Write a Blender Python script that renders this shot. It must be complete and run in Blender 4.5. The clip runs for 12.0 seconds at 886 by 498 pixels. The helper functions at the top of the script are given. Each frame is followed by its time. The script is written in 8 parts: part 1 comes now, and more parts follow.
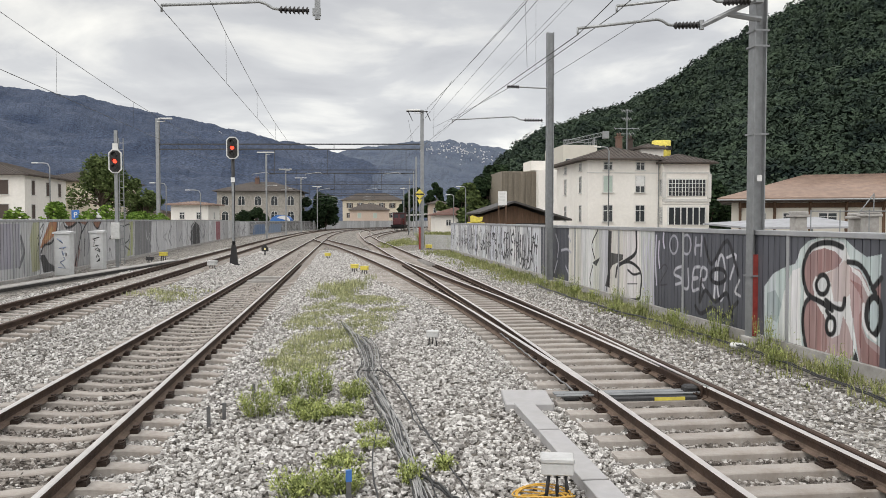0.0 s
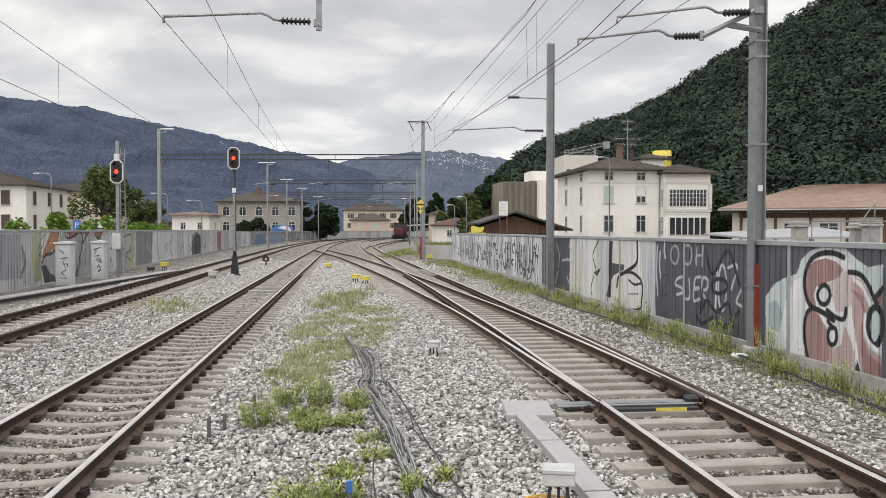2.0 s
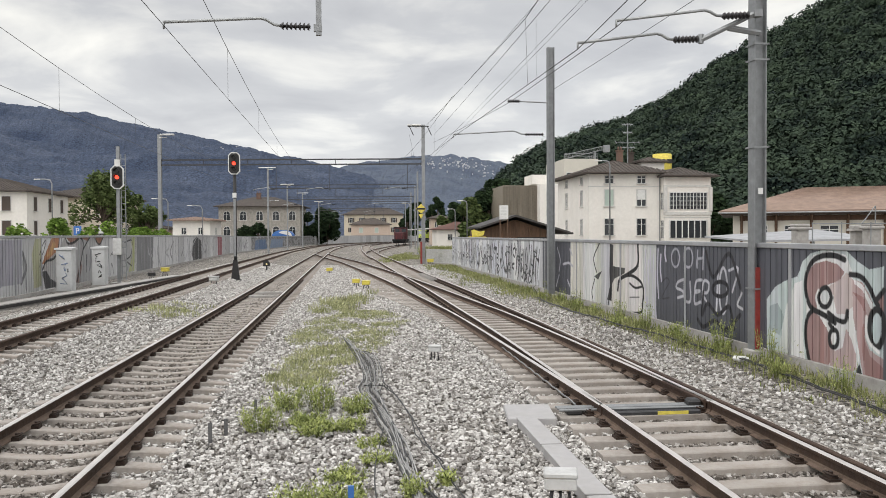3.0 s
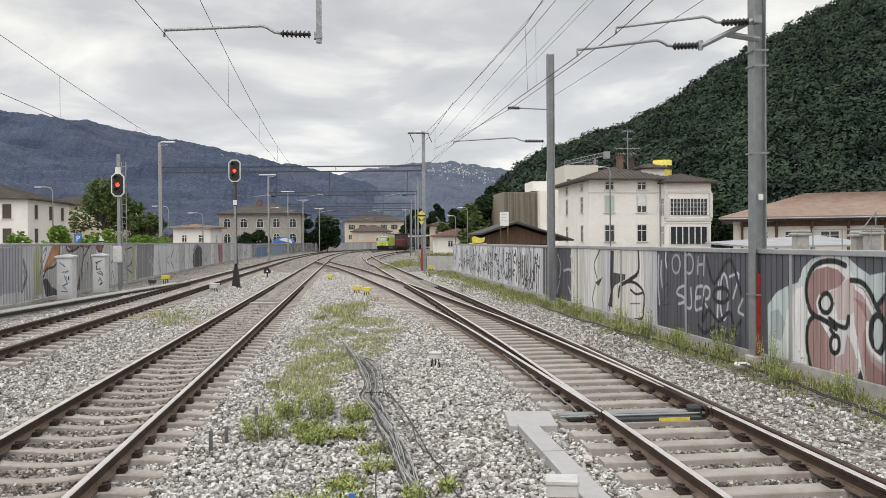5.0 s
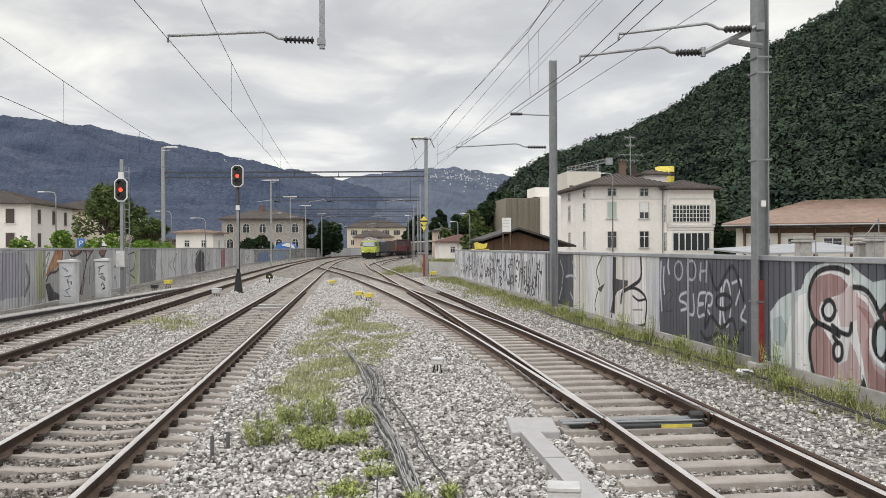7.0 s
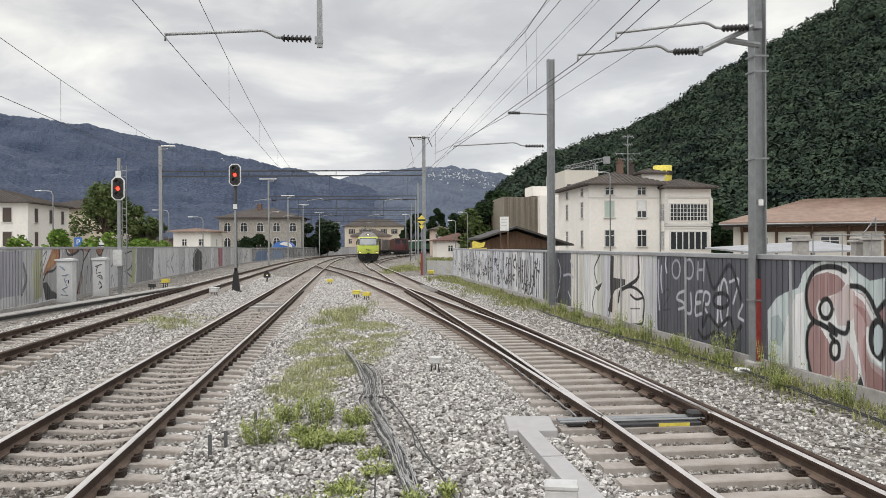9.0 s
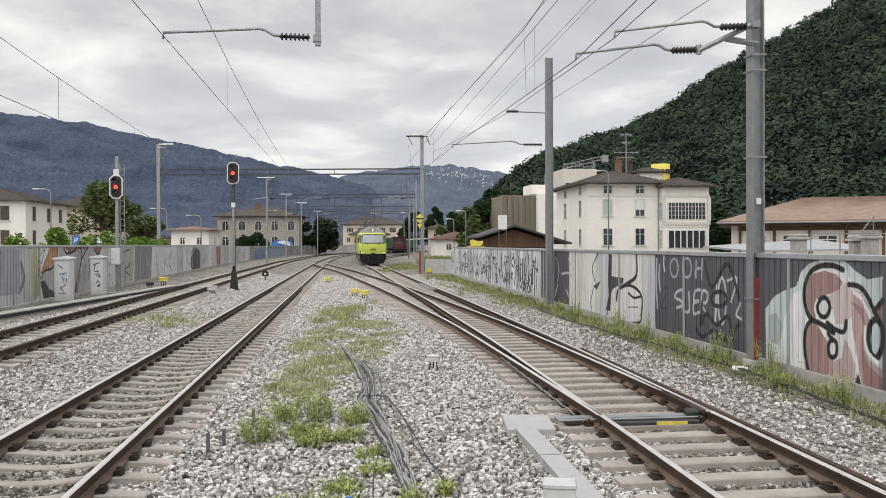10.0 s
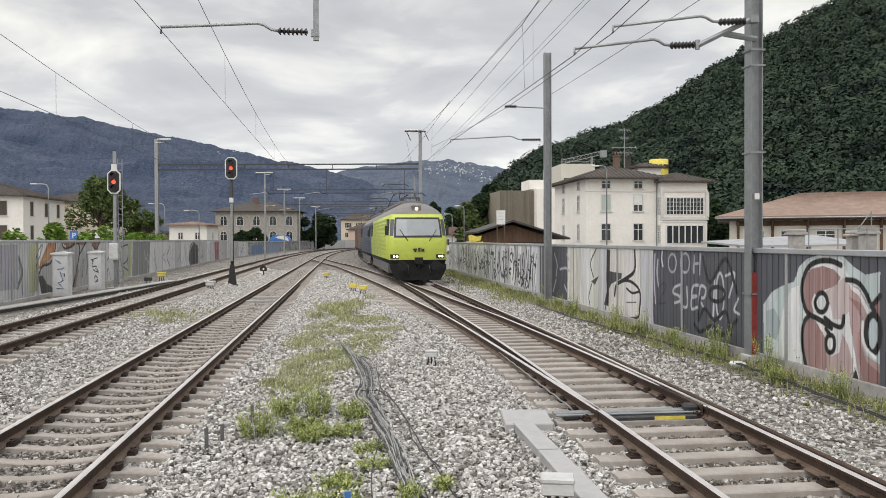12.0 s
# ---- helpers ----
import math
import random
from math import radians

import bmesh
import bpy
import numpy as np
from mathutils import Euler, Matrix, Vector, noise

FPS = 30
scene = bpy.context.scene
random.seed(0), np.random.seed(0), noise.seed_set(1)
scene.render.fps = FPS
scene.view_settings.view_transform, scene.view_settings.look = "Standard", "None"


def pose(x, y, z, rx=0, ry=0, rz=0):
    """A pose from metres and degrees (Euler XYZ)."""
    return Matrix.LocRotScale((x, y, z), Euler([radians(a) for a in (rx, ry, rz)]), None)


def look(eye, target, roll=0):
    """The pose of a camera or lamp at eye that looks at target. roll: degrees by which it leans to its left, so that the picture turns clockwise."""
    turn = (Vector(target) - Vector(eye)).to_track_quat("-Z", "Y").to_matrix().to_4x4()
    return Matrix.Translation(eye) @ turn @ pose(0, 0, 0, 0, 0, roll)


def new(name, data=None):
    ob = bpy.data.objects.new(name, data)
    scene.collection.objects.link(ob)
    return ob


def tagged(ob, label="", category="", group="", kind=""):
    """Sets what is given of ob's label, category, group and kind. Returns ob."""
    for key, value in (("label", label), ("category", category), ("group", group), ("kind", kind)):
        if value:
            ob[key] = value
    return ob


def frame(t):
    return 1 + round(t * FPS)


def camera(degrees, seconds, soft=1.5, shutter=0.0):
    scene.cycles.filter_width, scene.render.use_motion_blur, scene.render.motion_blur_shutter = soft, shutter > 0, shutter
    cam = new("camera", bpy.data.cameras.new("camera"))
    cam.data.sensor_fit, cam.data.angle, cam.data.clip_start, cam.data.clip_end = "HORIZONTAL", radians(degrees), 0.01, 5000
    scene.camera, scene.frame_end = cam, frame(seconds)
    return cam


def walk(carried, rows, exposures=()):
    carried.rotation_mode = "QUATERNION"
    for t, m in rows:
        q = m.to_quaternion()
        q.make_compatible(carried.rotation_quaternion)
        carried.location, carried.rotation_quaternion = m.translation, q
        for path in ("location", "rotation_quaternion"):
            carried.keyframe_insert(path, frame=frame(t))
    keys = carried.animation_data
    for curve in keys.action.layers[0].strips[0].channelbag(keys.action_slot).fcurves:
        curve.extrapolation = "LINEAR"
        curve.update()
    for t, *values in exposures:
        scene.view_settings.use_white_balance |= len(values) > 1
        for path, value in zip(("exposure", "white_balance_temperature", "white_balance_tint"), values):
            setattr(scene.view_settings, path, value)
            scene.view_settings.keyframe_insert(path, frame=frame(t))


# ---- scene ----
EYE = 2.39
cam = camera(57.82, 12.0, soft=0.6)
walk(cam, [
    (0, pose(0, 0, EYE, 87.943, 0.000, 0.000)),
    (0.5, pose(0, 0, EYE, 88.023, -0.053, 0.001)),
    (1, pose(0, 0, EYE, 88.192, -0.066, 0.017)),
    (1.5, pose(0, 0, EYE, 88.429, -0.044, 0.040)),
    (2, pose(0, 0, EYE, 88.670, 0.016, 0.065)),
    (2.5, pose(0, 0, EYE, 88.862, 0.127, 0.087)),
    (3, pose(0, 0, EYE, 88.964, 0.269, 0.106)),
    (5, pose(0, 0, EYE, 89.446, 0.413, 0.140)),
    (5.5, pose(0, 0, EYE, 89.593, 0.332, 0.189)),
    (6, pose(0, 0, EYE, 89.714, 0.296, 0.261)),
    (6.5, pose(0, 0, EYE, 89.798, 0.248, 0.308)),
    (7, pose(0, 0, EYE, 89.858, 0.252, 0.306)),
    (9, pose(0, 0, EYE, 89.775, 0.259, 0.142)),
    (9.5, pose(0, 0, EYE, 89.726, 0.226, 0.052)),
    (10, pose(0, 0, EYE, 89.667, 0.237, 0.015)),
    (10.5, pose(0, 0, EYE, 89.606, 0.236, -0.033)),
    (11, pose(0, 0, EYE, 89.534, 0.268, -0.046)),
    (11.5, pose(0, 0, EYE, 89.434, 0.240, -0.071)),
    (12, pose(0, 0, EYE, 89.322, 0.224, -0.107)),
], exposures=[(0, 0.0), (12, 0.0)])


# ---- world and light: a closed cloud cover, brighter overhead ----
def make_world():
    w = bpy.data.worlds.new("overcast_sky")
    scene.world = w
    w.use_nodes = True
    n, l = w.node_tree.nodes, w.node_tree.links
    n.clear()
    out = n.new("ShaderNodeOutputWorld")
    bg_sky, bg_cloud, add = n.new("ShaderNodeBackground"), n.new("ShaderNodeBackground"), n.new("ShaderNodeAddShader")
    sky = n.new("ShaderNodeTexSky")
    sky.sky_type, sky.sun_disc = "NISHITA", False
    sky.sun_elevation, sky.sun_rotation = radians(45), radians(214)
    l.new(sky.outputs[0], bg_sky.inputs[0])
    bg_sky.inputs[1].default_value = 0.012
    tc, sep = n.new("ShaderNodeTexCoord"), n.new("ShaderNodeSeparateXYZ")
    l.new(tc.outputs["Generated"], sep.inputs[0])

    def math_node(op, a, b=None, clamp=False):
        m = n.new("ShaderNodeMath")
        m.operation, m.use_clamp = op, clamp
        for i, v in enumerate((a, b)):
            if v is None:
                continue
            if isinstance(v, (int, float)):
                m.inputs[i].default_value = v
            else:
                l.new(v, m.inputs[i])
        return m.outputs[0]

    up = math_node("MAXIMUM", sep.outputs[2], 0.0)
    deep = math_node("ADD", up, 0.16)
    comb = n.new("ShaderNodeCombineXYZ")
    l.new(math_node("DIVIDE", sep.outputs[0], deep), comb.inputs[0])
    l.new(math_node("DIVIDE", sep.outputs[1], deep), comb.inputs[1])
    ns = n.new("ShaderNodeTexNoise")
    ns.inputs["Scale"].default_value, ns.inputs["Detail"].default_value = 1.5, 8
    ns.inputs["Roughness"].default_value, ns.inputs["Distortion"].default_value = 0.52, 0.35
    l.new(comb.outputs[0], ns.inputs["Vector"])
    ramp = n.new("ShaderNodeValToRGB")
    e = ramp.color_ramp.elements
    e[0].position, e[0].color = 0.34, (0.52, 0.52, 0.535, 1)
    e[1].position, e[1].color = 0.68, (0.97, 0.95, 0.89, 1)
    mid = ramp.color_ramp.elements.new(0.5)
    mid.color = (0.63, 0.63, 0.635, 1)
    l.new(ns.outputs[0], ramp.inputs[0])
    l.new(ramp.outputs[0], bg_cloud.inputs[0])
    below = math_node("SUBTRACT", up, 0.28)
    zen = math_node("MULTIPLY", math_node("MAXIMUM", below, 0.0), 2.0)
    low = math_node("MULTIPLY", math_node("MAXIMUM", math_node("SUBTRACT", 0.26, up), 0.0), 1.1)
    l.new(math_node("ADD", math_node("ADD", zen, low), 0.94), bg_cloud.inputs[1])
    l.new(bg_sky.outputs[0], add.inputs[0])
    l.new(bg_cloud.outputs[0], add.inputs[1])
    l.new(add.outputs[0], out.inputs[0])


make_world()
sun = new("sun", bpy.data.lights.new("sun", "SUN"))
sun.data.energy, sun.data.angle, sun.data.color = 1.5, radians(60), (1.0, 0.97, 0.93)
sun.matrix_basis = look((-20, -30, 36), (0, 0, 0))


# ---- materials ----
MATS = {}


def mat(name, base, rough=0.8, metal=0.0, var=0.25, scale=3.0, bump=0.0, bscale=40.0, tint=None, tscale=0.6, tamount=0.5,
        each=0.0, stretch=(1, 1, 1), spec=0.5):
    """A plain surface with two scales of variation, stains of a second colour, grain and a random shade for each piece."""
    if name in MATS:
        return MATS[name]
    m = MATS[name] = bpy.data.materials.new(name)
    m.use_nodes = True
    n, l = m.node_tree.nodes, m.node_tree.links
    bsdf = n["Principled BSDF"]
    bsdf.inputs["Roughness"].default_value, bsdf.inputs["Metallic"].default_value = rough, metal
    bsdf.inputs["Specular IOR Level"].default_value = spec
    tc, mp = n.new("ShaderNodeTexCoord"), n.new("ShaderNodeMapping")
    mp.inputs["Scale"].default_value = stretch
    l.new(tc.outputs["Object"], mp.inputs[0])

    def noise_tex(s, detail=5, rough_=0.6):
        t = n.new("ShaderNodeTexNoise")
        t.inputs["Scale"].default_value, t.inputs["Detail"].default_value, t.inputs["Roughness"].default_value = s, detail, rough_
        l.new(mp.outputs[0], t.inputs["Vector"])
        return t.outputs[0]

    def mix(fac, a, b, blend="MIX"):
        x = n.new("ShaderNodeMix")
        x.data_type, x.blend_type = "RGBA", blend
        for sock, v in ((x.inputs[0], fac), (x.inputs[6], a), (x.inputs[7], b)):
            if isinstance(v, (int, float)):
                sock.default_value = v
            elif isinstance(v, tuple):
                sock.default_value = (*v, 1)
            else:
                l.new(v, sock)
        return x.outputs[2]

    def ramp(fac, a, b, lo, hi):
        x = n.new("ShaderNodeMapRange")
        x.inputs[1].default_value, x.inputs[2].default_value, x.inputs[3].default_value, x.inputs[4].default_value = a, b, lo, hi
        l.new(fac, x.inputs[0])
        return x.outputs[0]

    fine = ramp(noise_tex(scale, 6), 0.3, 0.7, 1 - var, 1 + var)
    col = mix(1.0, base, fine, "MULTIPLY")
    if tint:
        col = mix(ramp(noise_tex(tscale, 6, 0.65), 0.42, 0.68, 0, tamount), col, tint)
    if each:
        oi = n.new("ShaderNodeObjectInfo")
        geo = n.new("ShaderNodeNewGeometry")
        s1 = n.new("ShaderNodeMath")
        s1.operation = "ADD"
        l.new(oi.outputs["Random"], s1.inputs[0])
        l.new(geo.outputs["Random Per Island"], s1.inputs[1])
        col = mix(1.0, col, ramp(s1.outputs[0], 0, 2, 1 - each, 1 + each), "MULTIPLY")
    l.new(col, bsdf.inputs["Base Color"])
    rr = ramp(noise_tex(scale * 2.3, 3), 0.3, 0.7, max(rough - 0.12, 0.03), min(rough + 0.1, 1))
    l.new(rr, bsdf.inputs["Roughness"])
    if bump:
        b = n.new("ShaderNodeBump")
        b.inputs["Strength"].default_value, b.inputs["Distance"].default_value = bump, 0.02
        l.new(noise_tex(bscale, 5), b.inputs["Height"])
        l.new(b.outputs[0], bsdf.inputs["Normal"])
    return m


def painted(name, rough=0.55):
    """Sheet steel whose sprayed colours sit in the mesh's colour attribute, with streaks of dirt."""
    m = MATS[name] = bpy.data.materials.new(name)
    m.use_nodes = True
    n, l = m.node_tree.nodes, m.node_tree.links
    bsdf = n["Principled BSDF"]
    at = n.new("ShaderNodeAttribute")
    at.attribute_name = "paint"
    geo, mp = n.new("ShaderNodeNewGeometry"), n.new("ShaderNodeMapping")
    mp.inputs["Scale"].default_value = (9, 9, 0.8)
    l.new(geo.outputs["Position"], mp.inputs[0])
    t = n.new("ShaderNodeTexNoise")
    t.inputs["Scale"].default_value, t.inputs["Detail"].default_value = 1.0, 6
    l.new(mp.outputs[0], t.inputs["Vector"])
    mr = n.new("ShaderNodeMapRange")
    mr.inputs[1].default_value, mr.inputs[2].default_value, mr.inputs[3].default_value, mr.inputs[4].default_value = 0.3, 0.75, 1.08, 0.72
    l.new(t.outputs[0], mr.inputs[0])
    x = n.new("ShaderNodeMix")
    x.data_type, x.blend_type = "RGBA", "MULTIPLY"
    x.inputs[0].default_value = 1.0
    l.new(at.outputs["Color"], x.inputs[6])
    l.new(mr.outputs[0], x.inputs[7])
    l.new(x.outputs[2], bsdf.inputs["Base Color"])
    bsdf.inputs["Roughness"].default_value = rough
    return m


def glow(name, colour, strength, base=(0.02, 0.02, 0.02)):
    m = MATS[name] = bpy.data.materials.new(name)
    m.use_nodes = True
    b = m.node_tree.nodes["Principled BSDF"]
    b.inputs["Base Color"].default_value = (*base, 1)
    b.inputs["Emission Color"].default_value, b.inputs["Emission Strength"].default_value = (*colour, 1), strength
    return m


def ballast_material():
    m = MATS["ballast"] = bpy.data.materials.new("ballast")
    m.use_nodes = True
    n, l = m.node_tree.nodes, m.node_tree.links
    bsdf = n["Principled BSDF"]
    bsdf.inputs["Roughness"].default_value = 0.92
    geo = n.new("ShaderNodeNewGeometry")
    vo = n.new("ShaderNodeTexVoronoi")
    vo.inputs["Scale"].default_value = 17
    l.new(geo.outputs["Position"], vo.inputs["Vector"])
    big = n.new("ShaderNodeTexNoise")
    big.inputs["Scale"].default_value, big.inputs["Detail"].default_value = 0.35, 6
    l.new(geo.outputs["Position"], big.inputs["Vector"])
    hsv = n.new("ShaderNodeSeparateColor")
    l.new(vo.outputs["Color"], hsv.inputs[0])
    r1 = n.new("ShaderNodeValToRGB")
    e = r1.color_ramp.elements
    # near-black end paints the shade of gaps between stones into the cells
    e[0].color, e[1].color = (0.055, 0.051, 0.046, 1), (0.47, 0.45, 0.426, 1)
    l.new(hsv.outputs[0], r1.inputs[0])
    r2 = n.new("ShaderNodeValToRGB")
    e = r2.color_ramp.elements
    e[0].position, e[0].color, e[1].position, e[1].color = 0.35, (0.80, 0.78, 0.74, 1), 0.62, (1.06, 1.05, 1.03, 1)
    l.new(big.outputs[0], r2.inputs[0])
    mx = n.new("ShaderNodeMix")
    mx.data_type, mx.blend_type = "RGBA", "MULTIPLY"
    mx.inputs[0].default_value = 1
    l.new(r1.outputs[0], mx.inputs[6])
    l.new(r2.outputs[0], mx.inputs[7])
    mid = n.new("ShaderNodeTexNoise")
    mid.inputs["Scale"].default_value, mid.inputs["Detail"].default_value = 5, 8
    l.new(geo.outputs["Position"], mid.inputs["Vector"])
    r3 = n.new("ShaderNodeValToRGB")
    e = r3.color_ramp.elements
    e[0].position, e[0].color, e[1].position, e[1].color = 0.36, (0.62, 0.59, 0.55, 1), 0.64, (1.2, 1.19, 1.17, 1)
    l.new(mid.outputs[0], r3.inputs[0])
    my = n.new("ShaderNodeMix")
    my.data_type, my.blend_type = "RGBA", "MULTIPLY"
    my.inputs[0].default_value = 1
    l.new(mx.outputs[2], my.inputs[6])
    l.new(r3.outputs[0], my.inputs[7])
    l.new(my.outputs[2], bsdf.inputs["Base Color"])
    b = n.new("ShaderNodeBump")
    b.inputs["Strength"].default_value, b.inputs["Distance"].default_value = 0.9, 0.05
    b.invert = True
    l.new(vo.outputs["Distance"], b.inputs["Height"])
    l.new(b.outputs[0], bsdf.inputs["Normal"])
    return m


def stone_material(name, dark, middle, light):
    """Broken ballast stones: each island has its own grey."""
    m = MATS[name] = bpy.data.materials.new(name)
    m.use_nodes = True
    n, l = m.node_tree.nodes, m.node_tree.links
    bsdf = n["Principled BSDF"]
    bsdf.inputs["Roughness"].default_value = 0.9
    geo = n.new("ShaderNodeNewGeometry")
    r1 = n.new("ShaderNodeValToRGB")
    e = r1.color_ramp.elements
    e[0].color, e[1].color = (*dark, 1), (*light, 1)
    k = r1.color_ramp.elements.new(0.55)
    k.color = (*middle, 1)
    l.new(geo.outputs["Random Per Island"], r1.inputs[0])
    t = n.new("ShaderNodeTexNoise")
    t.inputs["Scale"].default_value, t.inputs["Detail"].default_value = 60, 4
    l.new(geo.outputs["Position"], t.inputs["Vector"])
    mr = n.new("ShaderNodeMapRange")
    mr.inputs[1].default_value, mr.inputs[2].default_value, mr.inputs[3].default_value, mr.inputs[4].default_value = 0.3, 0.7, 0.8, 1.15
    l.new(t.outputs[0], mr.inputs[0])
    mx = n.new("ShaderNodeMix")
    mx.data_type, mx.blend_type = "RGBA", "MULTIPLY"
    mx.inputs[0].default_value = 1
    l.new(r1.outputs[0], mx.inputs[6])
    l.new(mr.outputs[0], mx.inputs[7])
    l.new(mx.outputs[2], bsdf.inputs["Base Color"])
    return m


def leaf_material(name, a, b, scale=0.02, detail=6, island=0.45, lo=0.42, hi=0.98):
    """Foliage of two colours, patchy at a large scale."""
    m = MATS[name] = bpy.data.materials.new(name)
    m.use_nodes = True
    n, l = m.node_tree.nodes, m.node_tree.links
    bsdf = n["Principled BSDF"]
    bsdf.inputs["Roughness"].default_value = 0.85
    bsdf.inputs["Specular IOR Level"].default_value = 0.15
    geo = n.new("ShaderNodeNewGeometry")
    t = n.new("ShaderNodeTexNoise")
    t.inputs["Scale"].default_value, t.inputs["Detail"].default_value = scale, detail
    l.new(geo.outputs["Position"], t.inputs["Vector"])
    s1 = n.new("ShaderNodeMath")
    s1.operation = "MULTIPLY_ADD"
    l.new(geo.outputs["Random Per Island"], s1.inputs[0])
    s1.inputs[1].default_value = island
    l.new(t.outputs[0], s1.inputs[2])
    r = n.new("ShaderNodeValToRGB")
    e = r.color_ramp.elements
    e[0].position, e[0].color, e[1].position, e[1].color = lo, (*a, 1), hi, (*b, 1)
    l.new(s1.outputs[0], r.inputs[0])
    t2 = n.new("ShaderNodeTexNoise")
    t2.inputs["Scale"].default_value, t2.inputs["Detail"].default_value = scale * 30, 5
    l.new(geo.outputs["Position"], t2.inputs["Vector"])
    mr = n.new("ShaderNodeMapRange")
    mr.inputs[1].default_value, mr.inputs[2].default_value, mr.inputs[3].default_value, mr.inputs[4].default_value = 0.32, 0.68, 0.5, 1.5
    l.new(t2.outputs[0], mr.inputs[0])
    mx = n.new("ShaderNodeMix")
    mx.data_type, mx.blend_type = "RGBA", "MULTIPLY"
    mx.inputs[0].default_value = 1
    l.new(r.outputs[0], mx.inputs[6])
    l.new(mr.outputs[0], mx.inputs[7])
    l.new(mx.outputs[2], bsdf.inputs["Base Color"])
    return m


CONCRETE = mat("concrete", (0.40, 0.385, 0.365), 0.9, 0, 0.16, 6, 0.35, 60, (0.22, 0.20, 0.18), 1.7, 0.5, each=0.12)
SLEEPER = mat("sleeper_concrete", (0.40, 0.365, 0.33), 0.9, 0, 0.18, 5, 0.35, 70, (0.20, 0.165, 0.135), 2.6, 0.75, each=0.22)
RUST = mat("rail_rust", (0.050, 0.030, 0.021), 0.85, 0.1, 0.3, 9, 0.3, 90, (0.10, 0.062, 0.042), 2, 0.6)
RAILFOOT = mat("rail_foot_rust", (0.12, 0.082, 0.06), 0.9, 0.05, 0.35, 7, 0.3, 90, (0.20, 0.15, 0.115), 2, 0.6)
POLISH = mat("rail_polished", (0.60, 0.57, 0.545), 0.42, 0.45, 0.1, 4, 0, 1)
CLIP = mat("rail_clip_steel", (0.045, 0.029, 0.021), 0.75, 0.3, 0.3, 30, each=0.3)
GALV = mat("galvanised_steel", (0.30, 0.31, 0.315), 0.55, 0.55, 0.14, 5, 0.1, 30, (0.22, 0.225, 0.23), 1.3, 0.4)
DARKSTEEL = mat("dark_steel", (0.06, 0.06, 0.062), 0.6, 0.4, 0.25, 12)
WIRE = mat("copper_wire", (0.07, 0.07, 0.07), 0.6, 0.5, 0.2, 3)
BLACK = mat("black_paint", (0.018, 0.018, 0.019), 0.55, 0, 0.3, 6, tint=(0.05, 0.045, 0.04), tamount=0.5)
REDPAINT = mat("red_paint", (0.27, 0.035, 0.028), 0.6, 0, 0.25, 6, tint=(0.2, 0.06, 0.05), tscale=4)
YELLOW = mat("yellow_paint", (0.74, 0.62, 0.10), 0.55, 0, 0.15, 6, tint=(0.4, 0.32, 0.08), tscale=5, tamount=0.5)
WHITE = mat("white_paint", (0.72, 0.72, 0.70), 0.6, 0, 0.08, 4, tint=(0.5, 0.49, 0.46), tscale=1.5, tamount=0.4)
GREYBOX = mat("grey_plastic", (0.56, 0.56, 0.55), 0.6, 0, 0.1, 8, tint=(0.3, 0.29, 0.28), tscale=5, tamount=0.5)
BALLAST = ballast_material()
STONES = stone_material("stones", (0.20, 0.185, 0.17), (0.52, 0.50, 0.473), (0.70, 0.68, 0.652))
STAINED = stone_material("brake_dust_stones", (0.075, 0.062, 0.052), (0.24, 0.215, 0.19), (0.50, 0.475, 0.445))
GLASS = mat("window_glass", (0.035, 0.04, 0.045), 0.08, 0, 0.2, 0.8)


# ---- mesh helpers ----
def part(name, bm, material, parent=None, label="", flat=True):
    me = bpy.data.meshes.new(name)
    if isinstance(bm, bmesh.types.BMesh):
        bm.normal_update()
        bm.to_mesh(me)
        bm.free()
    else:
        me.from_pydata(bm[0], [], bm[1])
        if flat:
            me.shade_flat()
    for mm in (material if isinstance(material, (list, tuple)) else [material]):
        me.materials.append(mm)
    ob = new(name, me)
    ob.parent = parent
    if label:
        tagged(ob, label)
    return ob


def thing(name, label, category, m=None, group="", kind=""):
    ob = new(name)
    ob.empty_display_size = 0.3
    if m is not None:
        ob.matrix_basis = m
    return tagged(ob, label, category, group, kind)


def box(bm, x0, x1, y0, y1, z0, z1, mi=0, bevel=0.0, m=None):
    vs = [bm.verts.new((x, y, z)) for z in (z0, z1) for y in (y0, y1) for x in (x0, x1)]
    fs = [bm.faces.new([vs[i] for i in q]) for q in ((0, 2, 3, 1), (4, 5, 7, 6), (0, 1, 5, 4), (2, 6, 7, 3), (0, 4, 6, 2), (1, 3, 7, 5))]
    for f in fs:
        f.material_index = mi
    if bevel:
        es = list({e for f in fs for e in f.edges})
        r = bmesh.ops.bevel(bm, geom=es, offset=bevel, segments=1, affect="EDGES")
        for f in r["faces"]:
            f.material_index = mi
        vs = list({v for f in bm.faces if f.is_valid for v in f.verts if v in r["verts"]}) or vs
    if m is not None:
        bmesh.ops.transform(bm, matrix=m, verts=[v for v in vs if v.is_valid])
    return bm


